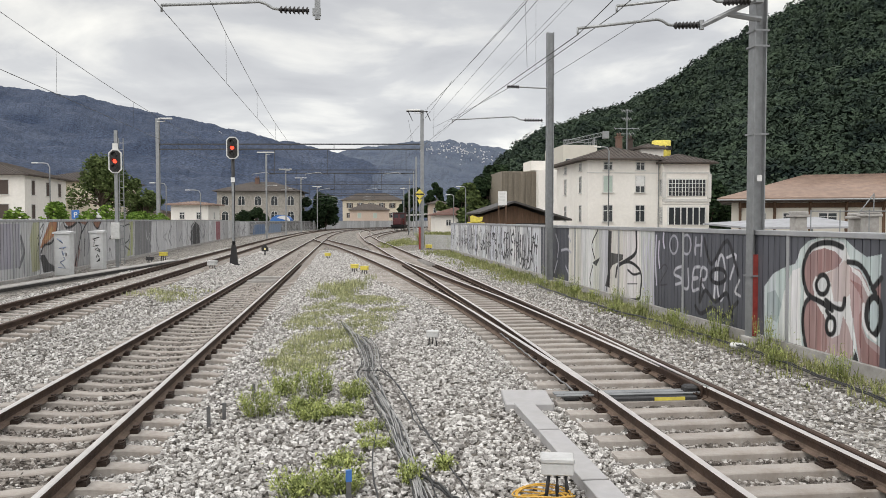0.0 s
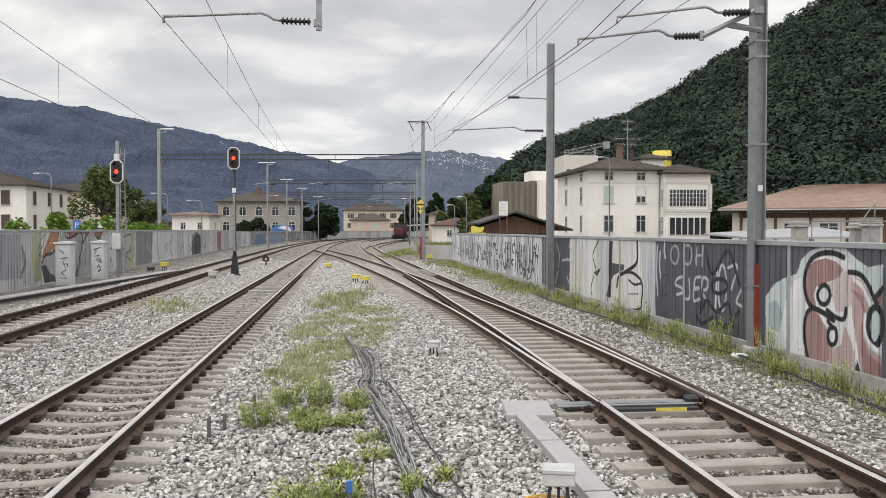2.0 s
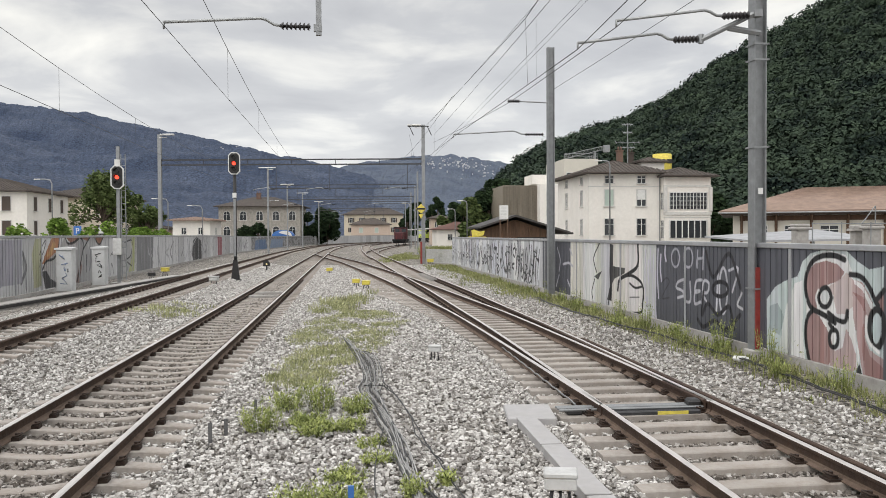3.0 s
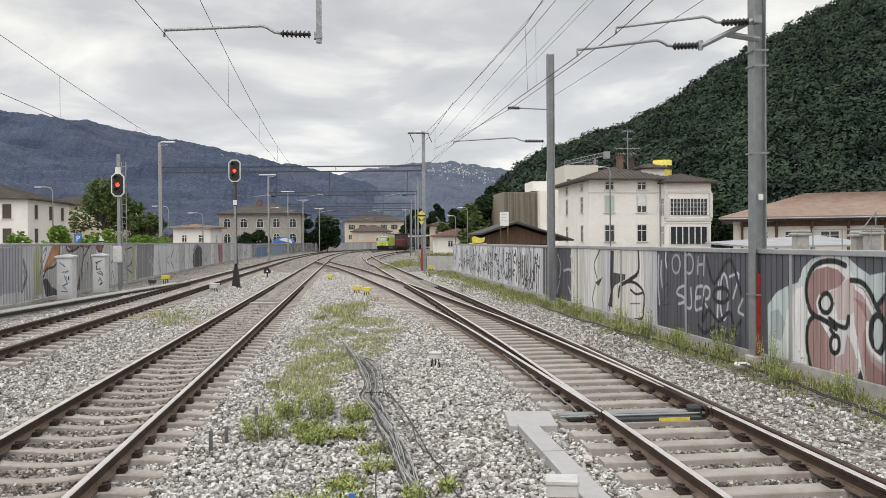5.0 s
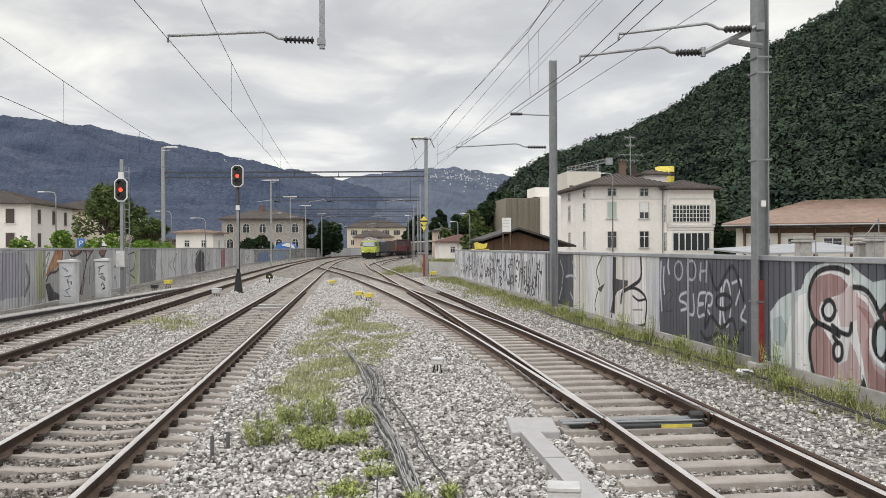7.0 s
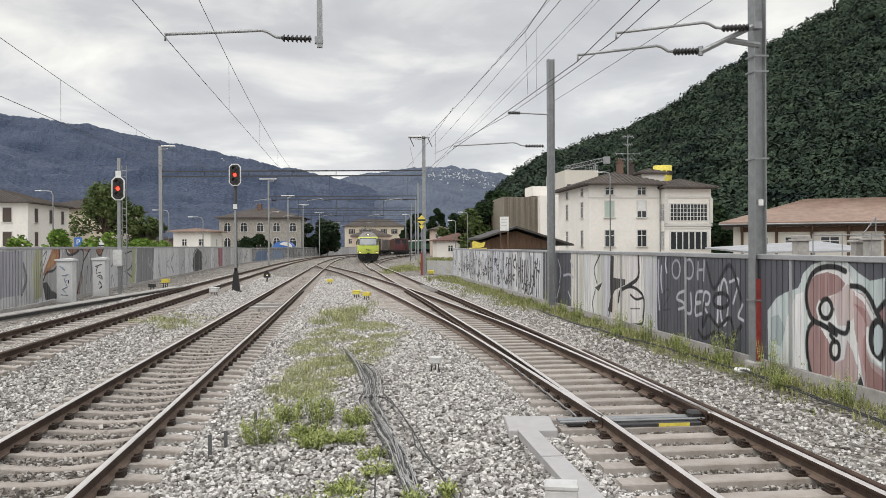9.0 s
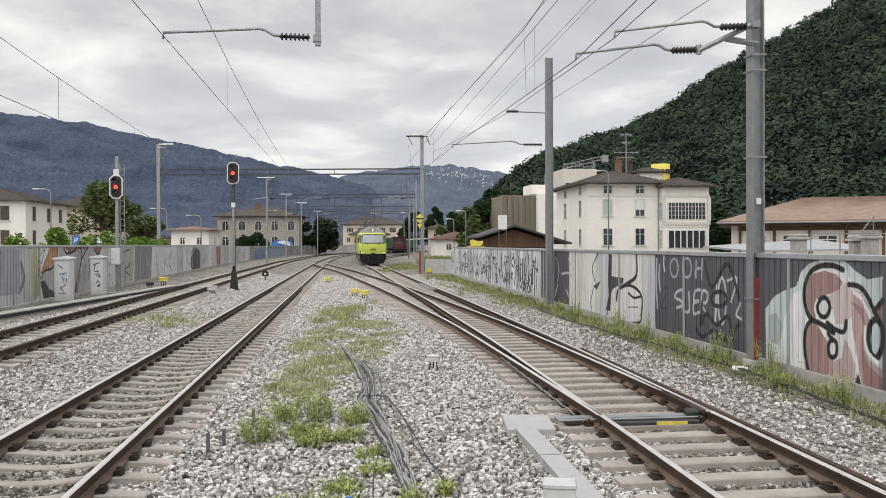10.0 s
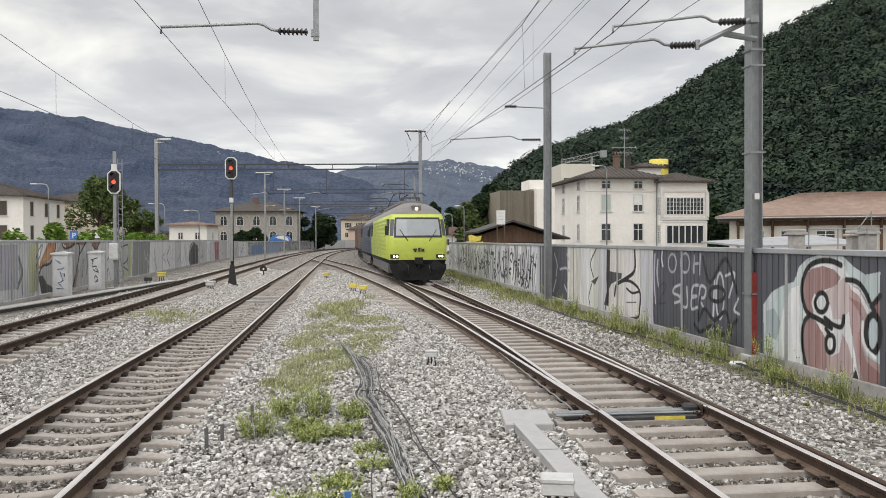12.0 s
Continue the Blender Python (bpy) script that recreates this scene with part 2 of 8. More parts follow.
def rod(bm, a, b, r, seg=8, r2=None, mi=0):
    """A round bar from a to b."""
    a, b = Vector(a), Vector(b)
    q = (b - a).to_track_quat("Z", "Y").to_matrix()
    rings = []
    for p, rad in ((a, r), (b, r if r2 is None else r2)):
        rings.append([bm.verts.new(p + q @ Vector((rad * math.cos(2 * math.pi * k / seg), rad * math.sin(2 * math.pi * k / seg), 0))) for k in range(seg)])
    for k in range(seg):
        f = bm.faces.new((rings[0][k], rings[0][(k + 1) % seg], rings[1][(k + 1) % seg], rings[1][k]))
        f.material_index, f.smooth = mi, seg > 6
    for ring in (rings[0][::-1], rings[1]):
        bm.faces.new(ring).material_index = mi
    return bm


def prism(bm, outline, axis, a, b, mi=0):
    """An outline of 2D points pushed out along an axis from a to b."""
    def place(p, t):
        return {"x": (t, p[0], p[1]), "y": (p[0], t, p[1]), "z": (p[0], p[1], t)}[axis]
    lo, hi = [bm.verts.new(place(p, a)) for p in outline], [bm.verts.new(place(p, b)) for p in outline]
    k = len(outline)
    made = [bm.faces.new((lo[i], lo[(i + 1) % k], hi[(i + 1) % k], hi[i])) for i in range(k)]
    made += [bm.faces.new(lo[::-1]), bm.faces.new(hi)]
    for f in made:
        f.material_index = mi
    bmesh.ops.recalc_face_normals(bm, faces=made)
    return bm


def tube(bm, pts, r, seg=5, mi=0):
    """A bent round bar through points."""
    pts = [Vector(p) for p in pts]
    rings = []
    for i, p in enumerate(pts):
        d = (pts[min(i + 1, len(pts) - 1)] - pts[max(i - 1, 0)]).normalized()
        u = d.cross(Vector((0.02, 0.01, 1))).normalized()
        w = u.cross(d)
        rings.append([bm.verts.new(p + r * (math.cos(2 * math.pi * k / seg) * u + math.sin(2 * math.pi * k / seg) * w)) for k in range(seg)])
    for a, b in zip(rings, rings[1:]):
        for k in range(seg):
            f = bm.faces.new((a[k], b[k], b[(k + 1) % seg], a[(k + 1) % seg]))
            f.smooth, f.material_index = True, mi
    bm.faces.new(rings[0])
    bm.faces.new(rings[-1][::-1])
    return bm


class Path:
    """A smooth line over the plan, by arc length."""

    def __init__(self, pts, step=0.25):
        p = np.array(pts, float)
        ext = np.vstack([2 * p[0] - p[1], p, 2 * p[-1] - p[-2]])
        out = []
        for i in range(1, len(ext) - 2):
            a, b, c, d = ext[i - 1:i + 3]
            k = max(2, int(np.linalg.norm(c - b) / step))
            for t in np.arange(k) / k:
                out.append(0.5 * (2 * b + (c - a) * t + (2 * a - 5 * b + 4 * c - d) * t * t + (3 * b - a - 3 * c + d) * t ** 3))
        out.append(ext[-2])
        q = np.array(out)
        for _ in range(60):
            q[1:-1] = 0.25 * q[:-2] + 0.5 * q[1:-1] + 0.25 * q[2:]
        self.q = q
        self.s = np.concatenate([[0], np.cumsum(np.linalg.norm(np.diff(self.q, axis=0), axis=1))])
        self.length = self.s[-1]

    def at(self, s, side=0.0):
        c, e = min(max(s, 0.6), self.length - 0.6), 0.6
        dx = np.interp(c + e, self.s, self.q[:, 0]) - np.interp(c - e, self.s, self.q[:, 0])
        dy = np.interp(c + e, self.s, self.q[:, 1]) - np.interp(c - e, self.s, self.q[:, 1])
        k = math.hypot(dx, dy)
        dx, dy = dx / k, dy / k
        x = np.interp(c, self.s, self.q[:, 0]) + (s - c) * dx
        y = np.interp(c, self.s, self.q[:, 1]) + (s - c) * dy
        return x + side * dy, y - side * dx, math.atan2(dy, dx)

    def s_of_y(self, y):
        return float(np.interp(y, self.q[:, 1], self.s))


def smooth(a, b, x):
    t = min(1, max(0, (x - a) / (b - a)))
    return t * t * (3 - 2 * t)


def land(x, y):
    """Height of the ballast: the ground beside the far fence lies a little higher."""
    u = x + 0.122 * y
    return 0.20 * smooth(-5.0, -6.4, u) * (1 - smooth(85, 125, y)) if u < -5 else 0.0


# ---- plan of the tracks: centre lines ----
TRACK_LEFT = Path([(-5.9, -12), (-7.4, 0), (-9.9, 20), (-13.65, 50), (-18.4, 88), (-22.6, 120), (-26, 160), (-26.5, 190), (-24, 225), (-14, 262), (4, 292)])
TRACK_MID = Path([(-1.83, -12), (-3.27, 0), (-5.67, 20), (-9.27, 50), (-13.8, 88), (-17.2, 118), (-20.6, 160), (-21, 190), (-18.8, 222), (-10, 255), (6, 283)])
TRACK_RIGHT = Path([(5.4, -12), (3.95, 0), (2.85, 10), (1.92, 18.4), (1.1, 24.75), (0.0, 33.2), (-1.83, 46), (-5.0, 69), (-10.35, 109), (-15.6, 160), (-16.4, 190), (-14.6, 222), (-6.5, 250), (8, 275), (24, 292)])
TRACK_CROSS = Path([(2.85, 10), (1.86, 17), (0.96, 23), (0.02, 28), (-1.36, 35.5), (-3.55, 46.5), (-7.9, 67), (-11.2, 80.5), (-14.8, 97), (-17.2, 118)])
TRACK_SIDING = Path([(-6.0, 75), (-8.6, 95), (-9.9, 115), (-10.2, 140), (-9.6, 172), (-8.0, 205)])


# ---- ground ----
def make_ground():
    ys = np.concatenate([np.arange(-30, 4, 2.0), np.arange(4, 40, 0.22), np.arange(40, 120, 1.2), np.arange(120, 400, 8), [420, 500, 700, 1000, 1600, 2600, 4600]])
    us = np.concatenate([[-4000, -1500, -600, -250, -120, -70, -45, -30, -22, -17], np.arange(-15, 9.0, 0.24), [9.5, 11, 14, 20, 30, 50, 90, 160, 300, 700, 1800, 4000]])
    verts, faces = [], []
    for y in ys:
        for u in us:
            x = u - 0.122 * min(max(y, -30), 125)
            z = land(x, y)
            if 2 < y < 60 and -16 < u < 9:
                q = 0.25 if min(abs(u + 3.27), abs(u + 7.3), abs(u - 4.05)) < 1.35 else 1.0
                z -= 0.045 if q < 1 else 0.022
                z += q * 0.03 * noise.noise((x * 1.3, y * 1.3, 0)) + q * 0.014 * noise.noise((x * 6, y * 6, 3))
            verts.append((x, y, z - 0.072))
    k = len(us)
    for j in range(len(ys) - 1):
        for i in range(k - 1):
            a = j * k + i
            faces.append((a, a + 1, a + k + 1, a + k))
    ob = part("ground", (verts, faces), BALLAST)
    return tagged(ob, "pale grey crushed stone ballast between the tracks", "ground", kind="structure")


make_ground()

RAIL_OUT = [(-0.075, 0), (0.075, 0), (0.075, 0.012), (0.02, 0.028), (0.010, 0.05), (0.010, 0.118), (0.034, 0.132), (0.036, 0.162), (0.024, 0.172),
            (-0.024, 0.172), (-0.036, 0.162), (-0.034, 0.132), (-0.010, 0.118), (-0.010, 0.05), (-0.02, 0.028), (-0.075, 0.012)]


def rail_mesh(path, side, s0, s1, lift=0.0, end_shift=0.0):
    verts, faces, mi = [], [], []
    s, k, stations = s0, len(RAIL_OUT), []
    while s < s1:
        stations.append(s)
        s += 0.6 if s < 60 else 1.5
    stations.append(s1)
    for j, s in enumerate(stations):
        cx, cy, a = path.at(s)
        z = land(cx, cy) + lift
        sd = side
        if end_shift:
            sd += end_shift * max(0, 1 - (s - s0) / 14.0) ** 2
        for px, pz in RAIL_OUT:
            verts.append((cx + (sd + px) * math.sin(a), cy - (sd + px) * math.cos(a), z + pz))
    for j in range(len(stations) - 1):
        for i in range(k):
            a, b = j * k + i, j * k + (i + 1) % k
            faces.append((a, b, b + k, a + k))
            mi.append(1 if 7 <= i <= 9 else 2 if i < 4 or i > 12 else 0)
    faces += [tuple(range(k))[::-1], tuple(range((len(stations) - 1) * k, len(stations) * k))]
    mi += [0, 0]
    return verts, faces, mi


def rail(track, path, side, s0, s1, name="rail", lift=0.0, end_shift=0.0, shiny=True):
    v, f, mi = rail_mesh(path, side, s0, s1, lift, end_shift)
    ob = part(name, (v, f), [RUST, POLISH if shiny else RUST, RAILFOOT], track)
    ob.data.polygons.foreach_set("material_index", np.array(mi, dtype=np.int32))
    ob.data.update()
    return ob


def sleeper_mesh(kind):
    """A concrete sleeper 2.6 m long; the shaped one dips in its middle, the flat one carries switch plates."""
    bm = bmesh.new()
    xs = (-1.3, -1.22, -1.05, -0.95, -0.6, -0.5, -0.32, -0.16, 0, 0.16, 0.32, 0.5, 0.6, 0.95, 1.05, 1.22, 1.3)
    rows = []
    for x in xs:
        ax = abs(x)
        if kind == "shaped":
            top = 0.0 if 0.55 < ax < 1.0 else (-0.05 * math.cos(ax * 2.6) if ax <= 0.55 else (-0.03 if ax > 1.2 else -0.008))
            w = 0.105 if ax > 0.5 else 0.085
        else:
            top, w = 0.0, 0.12
        e = 0.012
        rows.append([bm.verts.new(p) for p in ((x, -w - 0.02, -0.2), (x, -w, top - e), (x, -w + e, top), (x, w - e, top), (x, w, top - e), (x, w + 0.02, -0.2))])
    for a, b in zip(rows, rows[1:]):
        for i in range(5):
            bm.faces.new((a[i], b[i], b[i + 1], a[i + 1]))
    bm.faces.new(rows[0])
    bm.faces.new(rows[-1][::-1])
    bmesh.ops.recalc_face_normals(bm, faces=bm.faces[:])
    me = bpy.data.meshes.new("sleeper")
    bm.to_mesh(me)
    bm.free()
    me.materials.append(SLEEPER)
    return me


def clip_mesh(big):
    """Rail fastening: ribbed plate, two spring clips and bolts, one side each."""
    bm = bmesh.new()
    if big:
        box(bm, -0.19, 0.19, -0.085, 0.085, 0.0, 0.022)
    for sx in (-1, 1):
        cx = sx * (0.125 if big else 0.12)
        box(bm, cx - 0.045, cx + 0.045, -0.06, 0.06, 0.0, 0.045)
        rod(bm, (cx, 0, 0.04), (cx, 0, 0.085), 0.026, 6)
        tube(bm, [(cx - 0.03 * sx, -0.07, 0.05), (cx + 0.045 * sx, -0.05, 0.07), (cx + 0.045 * sx, 0.05, 0.07), (cx - 0.03 * sx, 0.07, 0.05)], 0.012, 4)
    me = bpy.data.meshes.new("rail_clip")
    bm.to_mesh(me)
    bm.free()
    me.materials.append(CLIP)
    return me


SLEEPERS = {k: sleeper_mesh(k) for k in ("shaped", "flat")}
CLIPS = {"shaped": clip_mesh(False), "flat": clip_mesh(True)}


def railway(name, label, path, s0, s1, kind, shiny=True, spacing=0.6, near=(0, 60), length=None, rails=(-0.753, 0.753)):
    """One track: two rails, sleepers as pieces, fastenings; far sleepers are joined."""
    t = thing(name, label, "railway track", kind="structure")
    for side in rails:
        rail(t, path, side, s0, s1, shiny=shiny)
    far_v, far_f = [], []
    s = s0 + 0.2
    i = 0
    while s < s1:
        x, y, a = path.at(s)
        z = land(x, y)
        wide = length(s) if length else (1.0, 0.0)
        j = 0.015 * math.sin(i * 12.9)
        if near[0] <= y <= near[1]:
            ob = new("sleeper", SLEEPERS[kind])
            ob.parent = t
            off = wide[1]
            ob.matrix_basis = pose(x + off * math.sin(a), y - off * math.cos(a), z - 0.002, 0, 0, math.degrees(a) - 90 + 25 * j) @ Matrix.Diagonal((wide[0], 1, 1, 1))
            if y < 42:
                for side in rails:
                    c = new("rail_clip", CLIPS[kind])
                    c.parent = t
                    cx, cy, _ = path.at(s, side)
                    c.matrix_basis = pose(cx, cy, z - 0.002, 0, 0, math.degrees(a) - 90)
        elif y > 0:
            b = len(far_v)
            ca, sa = math.cos(a), math.sin(a)
            for lx, ly in ((-1.3, -0.1), (1.3, -0.1), (1.3, 0.1), (-1.3, 0.1)):
                for zz in (z - 0.1, z):
                    lx2 = lx * wide[0] + wide[1]
                    far_v.append((x + lx2 * sa + ly * ca, y - lx2 * ca + ly * sa, zz))
            far_f += [(b + 1, b + 3, b + 5, b + 7), (b, b + 2, b + 3, b + 1), (b + 2, b + 4, b + 5, b + 3), (b + 4, b + 6, b + 7, b + 5), (b + 6, b, b + 1, b + 7)]
        s += spacing
        i += 1
    if far_f:
        tagged(part("distant_sleepers", (far_v, far_f), SLEEPER, t), kind="stuff")
    return t


def turnout_width(s):
    """Sleepers under the turnout grow longer as the two routes part."""
    y = TRACK_RIGHT.at(s)[1]
    if y > 58:
        return (1.0, 0.0)
    k = max(0.0, (y - 14) / 22.0)
    w = min(1.0 + 0.85 * k * k, 1.62)
    return (w, -1.3 * (w - 1))


railway("railway_track_beside_fence", "rusty railway track on concrete sleepers along the far fence", TRACK_LEFT, 4, TRACK_LEFT.length - 2, "shaped", False, near=(8, 70))
railway("railway_track_middle", "polished railway track on shaped concrete sleepers", TRACK_MID, 4, TRACK_MID.length - 2, "shaped", near=(2, 72))
railway("railway_track_turnout", "switch track on flat concrete sleepers with heavy rail plates", TRACK_RIGHT, 4, TRACK_RIGHT.length - 2, "flat", near=(2, 62), length=turnout_width)
CROSS = thing("railway_track_crossover", "diverging switch rails curving across to the middle track", "railway track", kind="structure")
rail(CROSS, TRACK_CROSS, -0.753, 0.5, TRACK_CROSS.length)
rail(CROSS, TRACK_CROSS, 0.753, 0.5, TRACK_CROSS.length)
railway("railway_track_crossover_end", "sleepers under the far end of the crossover rails", TRACK_CROSS, TRACK_CROSS.s_of_y(58.3), TRACK_CROSS.s_of_y(96), "flat", near=(0, 0), rails=())
railway("railway_track_siding", "siding rails branching towards the parked engine", TRACK_SIDING, 2, TRACK_SIDING.length - 1, "flat", near=(0, 0), spacing=0.65)


# ---- fences of trapezoid steel sheet ----
FENCE_RIGHT = Path([(8.09 - 0.12 * y, y) for y in (4, 20, 40, 62)])
FENCE_LEFT = Path([(-15.0, 8), (-15.2, 20), (-15.5, 28.4)] + [(-11.1 - 0.155 * y, y) for y in (36, 50, 72, 93, 118)] + [(-32.2, 155), (-33.2, 185), (-31.8, 215), (-28.5, 240), (-18, 278), (-2, 306)])
FENCE_PAINT = painted("sprayed_fence_sheet")
CAP = mat("fence_cap_steel", (0.42, 0.425, 0.44), 0.5, 0.3, 0.1, 2, tint=(0.25, 0.25, 0.26), tscale=1.2)


def sheet(path, s0, s1, z0, z1, step, zstep, pitch, depth, paint, side, skew):
    """One corrugated panel as a thin folded sheet; paint(s, z) gives its sprayed colours."""
    fold = np.concatenate([np.arange(0, 0.76, 0.06), [0.78, 0.80, 0.85, 0.90, 0.92, 0.96]]) if step < 0.021 else np.array([0.0, 0.16, 0.32, 0.48, 0.64, 0.76, 0.80, 0.90, 0.94]) if step < 0.1 else np.array([0.0, 0.4, 0.76, 0.80, 0.92])
    ss = (np.arange(math.floor(s0 / pitch), math.ceil(s1 / pitch) + 1)[:, None] + fold[None]).ravel() * pitch
    ss = np.concatenate([[s0], ss[(ss > s0 + 0.004) & (ss < s1 - 0.004)], [s1]])
    n = len(ss) - 1
    m = max(2, int((z1 - z0) / zstep))
    zs = np.linspace(z0, z1, m + 1)
    ph = (ss / pitch) % 1.0
    prof = np.where((ph > 0.79) & (ph < 0.91), 0.0, 1.0)
    xs, ys = np.interp(ss, path.s, path.q[:, 0]), np.interp(ss, path.s, path.q[:, 1])
    dx, dy = np.gradient(xs, ss), np.gradient(ys, ss)
    k = np.hypot(dx, dy)
    off = side * depth * prof
    px, py = xs + off * dy / k, ys - off * dx / k
    gz = np.array([land(a, b) for a, b in zip(xs, ys)])
    V = np.empty((m + 1, n + 1, 3))
    V[:, :, 0], V[:, :, 1], V[:, :, 2] = px[None], py[None], zs[:, None] + gz[None]
    idx = np.arange((m + 1) * (n + 1)).reshape(m + 1, n + 1)
    F = np.stack([idx[:-1, :-1], idx[:-1, 1:], idx[1:, 1:], idx[1:, :-1]], -1).reshape(-1, 4)
    me = bpy.data.meshes.new("fence_panel")
    me.from_pydata(V.reshape(-1, 3).tolist(), [], F.tolist())
    S, Z = np.meshgrid(ys if skew else ss, zs)
    col = np.ones((V.shape[0] * V.shape[1], 4), np.float32)
    col[:, :3] = paint(S.ravel(), Z.ravel())
    at = me.color_attributes.new("paint", "FLOAT_COLOR", "POINT")
    at.data.foreach_set("color", col.ravel())
    me.materials.append(FENCE_PAINT)
    return me


def fence(name, label, path, s0, s1, bay, top, foot, paint, side, step, zstep, skew):
    t = thing(name, label, "fence", kind="structure")
    s, i = s0, 0
    while s < s1 - 0.1:
        e = min(s + bay, s1)
        far = path.at(s)[1] > 75
        near = side < 0 and path.at(s)[1] < 25
        ob = new("fence_panel", sheet(path, s, e - 0.02, foot, top - 0.1, step * (3 if far else 0.8 if near else 1), zstep * (3 if far else 0.5 if near else 1), 0.2 if side < 0 else 0.25, 0.05, paint, side, skew))
        ob.parent = t
        bm = bmesh.new()
        x, y, a = path.at(s)
        g = land(x, y)
        m = pose(x, y, g, 0, 0, math.degrees(a) - 90)
        box(bm, -0.066, 0.066, -0.045, 0.045, -0.2, top - 0.1, m=m)
        part("post", bm, CAP, t)
        bm = bmesh.new()
        x2, y2, a2 = path.at(e)
        ln = math.hypot(x2 - x, y2 - y)
        am = math.atan2(y2 - y, x2 - x)
        m = pose(x, y, g, 0, 0, math.degrees(am) - 90)
        box(bm, -0.085, 0.085, 0.002, ln - 0.004, top - 0.1, top, bevel=0.012)
        bmesh.ops.transform(bm, matrix=m, verts=bm.verts[:])
        part("cap_rail", bm, CAP, t)
        bm = bmesh.new()
        box(bm, -0.07, 0.07, 0.004, ln - 0.004, -0.3, foot - 0.01, bevel=0.01)
        bmesh.ops.transform(bm, matrix=m, verts=bm.verts[:])
        part("plinth", bm, CONCRETE, t)
        s = e
        i += 1
    return t


def hash2(a, b):
    v = np.sin(a * 127.1 + b * 311.7) * 43758.5453
    return v - np.floor(v)


def stroke(S, Z, pts, w):
    """Distance mask of a sprayed line through points (s, z)."""
    lo, hi = min(p[0] for p in pts) - w - 0.1, max(p[0] for p in pts) + w + 0.1
    out = np.zeros(S.shape)
    near = (S > lo) & (S < hi)
    if not near.any():
        return out
    S, Z = S[near], Z[near]
    d = np.full(S.shape, 9.0)
    for (a, b), (c, e) in zip(pts, pts[1:]):
        vx, vz = c - a, e - b
        t = np.clip(((S - a) * vx + (Z - b) * vz) / (vx * vx + vz * vz + 1e-9), 0, 1)
        d = np.minimum(d, np.hypot(S - a - t * vx, Z - b - t * vz))
    out[near] = np.clip((w - d) / 0.02 + 0.5, 0, 1)
    return out


def inside(S, Z, pts):
    """Mask of a closed shape of points (s, z)."""
    out = np.zeros(S.shape)
    near = (S > min(p[0] for p in pts)) & (S < max(p[0] for p in pts))
    if not near.any():
        return out
    S, Z = S[near], Z[near]
    r = np.zeros(S.shape, bool)
    for (a, b), (c, e) in zip(pts, pts[1:] + pts[:1]):
        cond = ((b > Z) != (e > Z)) & (S < (c - a) * (Z - b) / ((e - b) or 1e-9) + a)
        r ^= cond
    out[near] = r
    return out


def curve(pts, n=6):
    """Rounds a line of points."""
    p = np.array(pts, float)
    e = np.vstack([2 * p[0] - p[1], p, 2 * p[-1] - p[-2]])
    out = []
    for i in range(1, len(e) - 2):
        a, b, c, d = e[i - 1:i + 3]
        for t in np.arange(n) / n:
            out.append(tuple(0.5 * (2 * b + (c - a) * t + (2 * a - 5 * b + 4 * c - d) * t * t + (3 * b - a - 3 * c + d) * t ** 3)))
    return out + [tuple(p[-1])]


def lay(C, mask, colour):
    if mask.any():
        C += mask[:, None] * (np.array(colour) - C)


def letters(C, S, Z, s0, s1, wide, z0, z1, seed, fill, ink):
    """A row of sprayed letter shapes: pale bodies with dark outlines."""
    rnd = random.Random(seed)
    s = s0
    while s < s1:
        w = wide * rnd.uniform(0.75, 1.25)
        a, b = s + 0.06 * w, s + 0.94 * w
        tone = rnd.uniform(0.8, 1.1)
        body = curve([(a, z0), (a + rnd.uniform(-0.1, 0.2) * w, (z0 + z1) / 2), (a, z1), ((a + b) / 2, z1 + 0.05), (b, z1 - rnd.uniform(0, 0.2)), (b - rnd.uniform(0, 0.3) * w, (z0 + z1) / 2), (b, z0), (a, z0)])
        lay(C, inside(S, Z, body), [c * tone for c in fill])
        lay(C, stroke(S, Z, body, 0.028 * max(1, wide)), ink)
        for _ in range(rnd.choice((2, 3, 3, 4))):
            p = [(rnd.uniform(a, b), rnd.uniform(z0, z1)) for _ in range(3)]
            lay(C, stroke(S, Z, curve(p), rnd.uniform(0.02, 0.045) * max(1, wide)), ink)
        s += w


INK, SILVER = (0.02, 0.02, 0.022), (0.54, 0.54, 0.58)


def field(C, S, Z, colour, pts):
    """A sprayed field of one colour, uneven from rib to rib."""
    m = inside(S, Z, pts) * (0.86 + 0.14 * hash2(np.floor(S * 9), 1.0))
    if m.any():
        rib = np.floor(S * 4.0)
        tint = np.stack([0.88 + 0.16 * hash2(rib, 2.0) + 0.035 * hash2(rib, 3.0 + k) for k in range(3)], 1)
        C += m[:, None] * (np.array(colour) * tint - C)


def line(C, S, Z, width, colour, pts):
    """A sprayed line."""
    lay(C, stroke(S, Z, curve(pts, 4), width), colour)


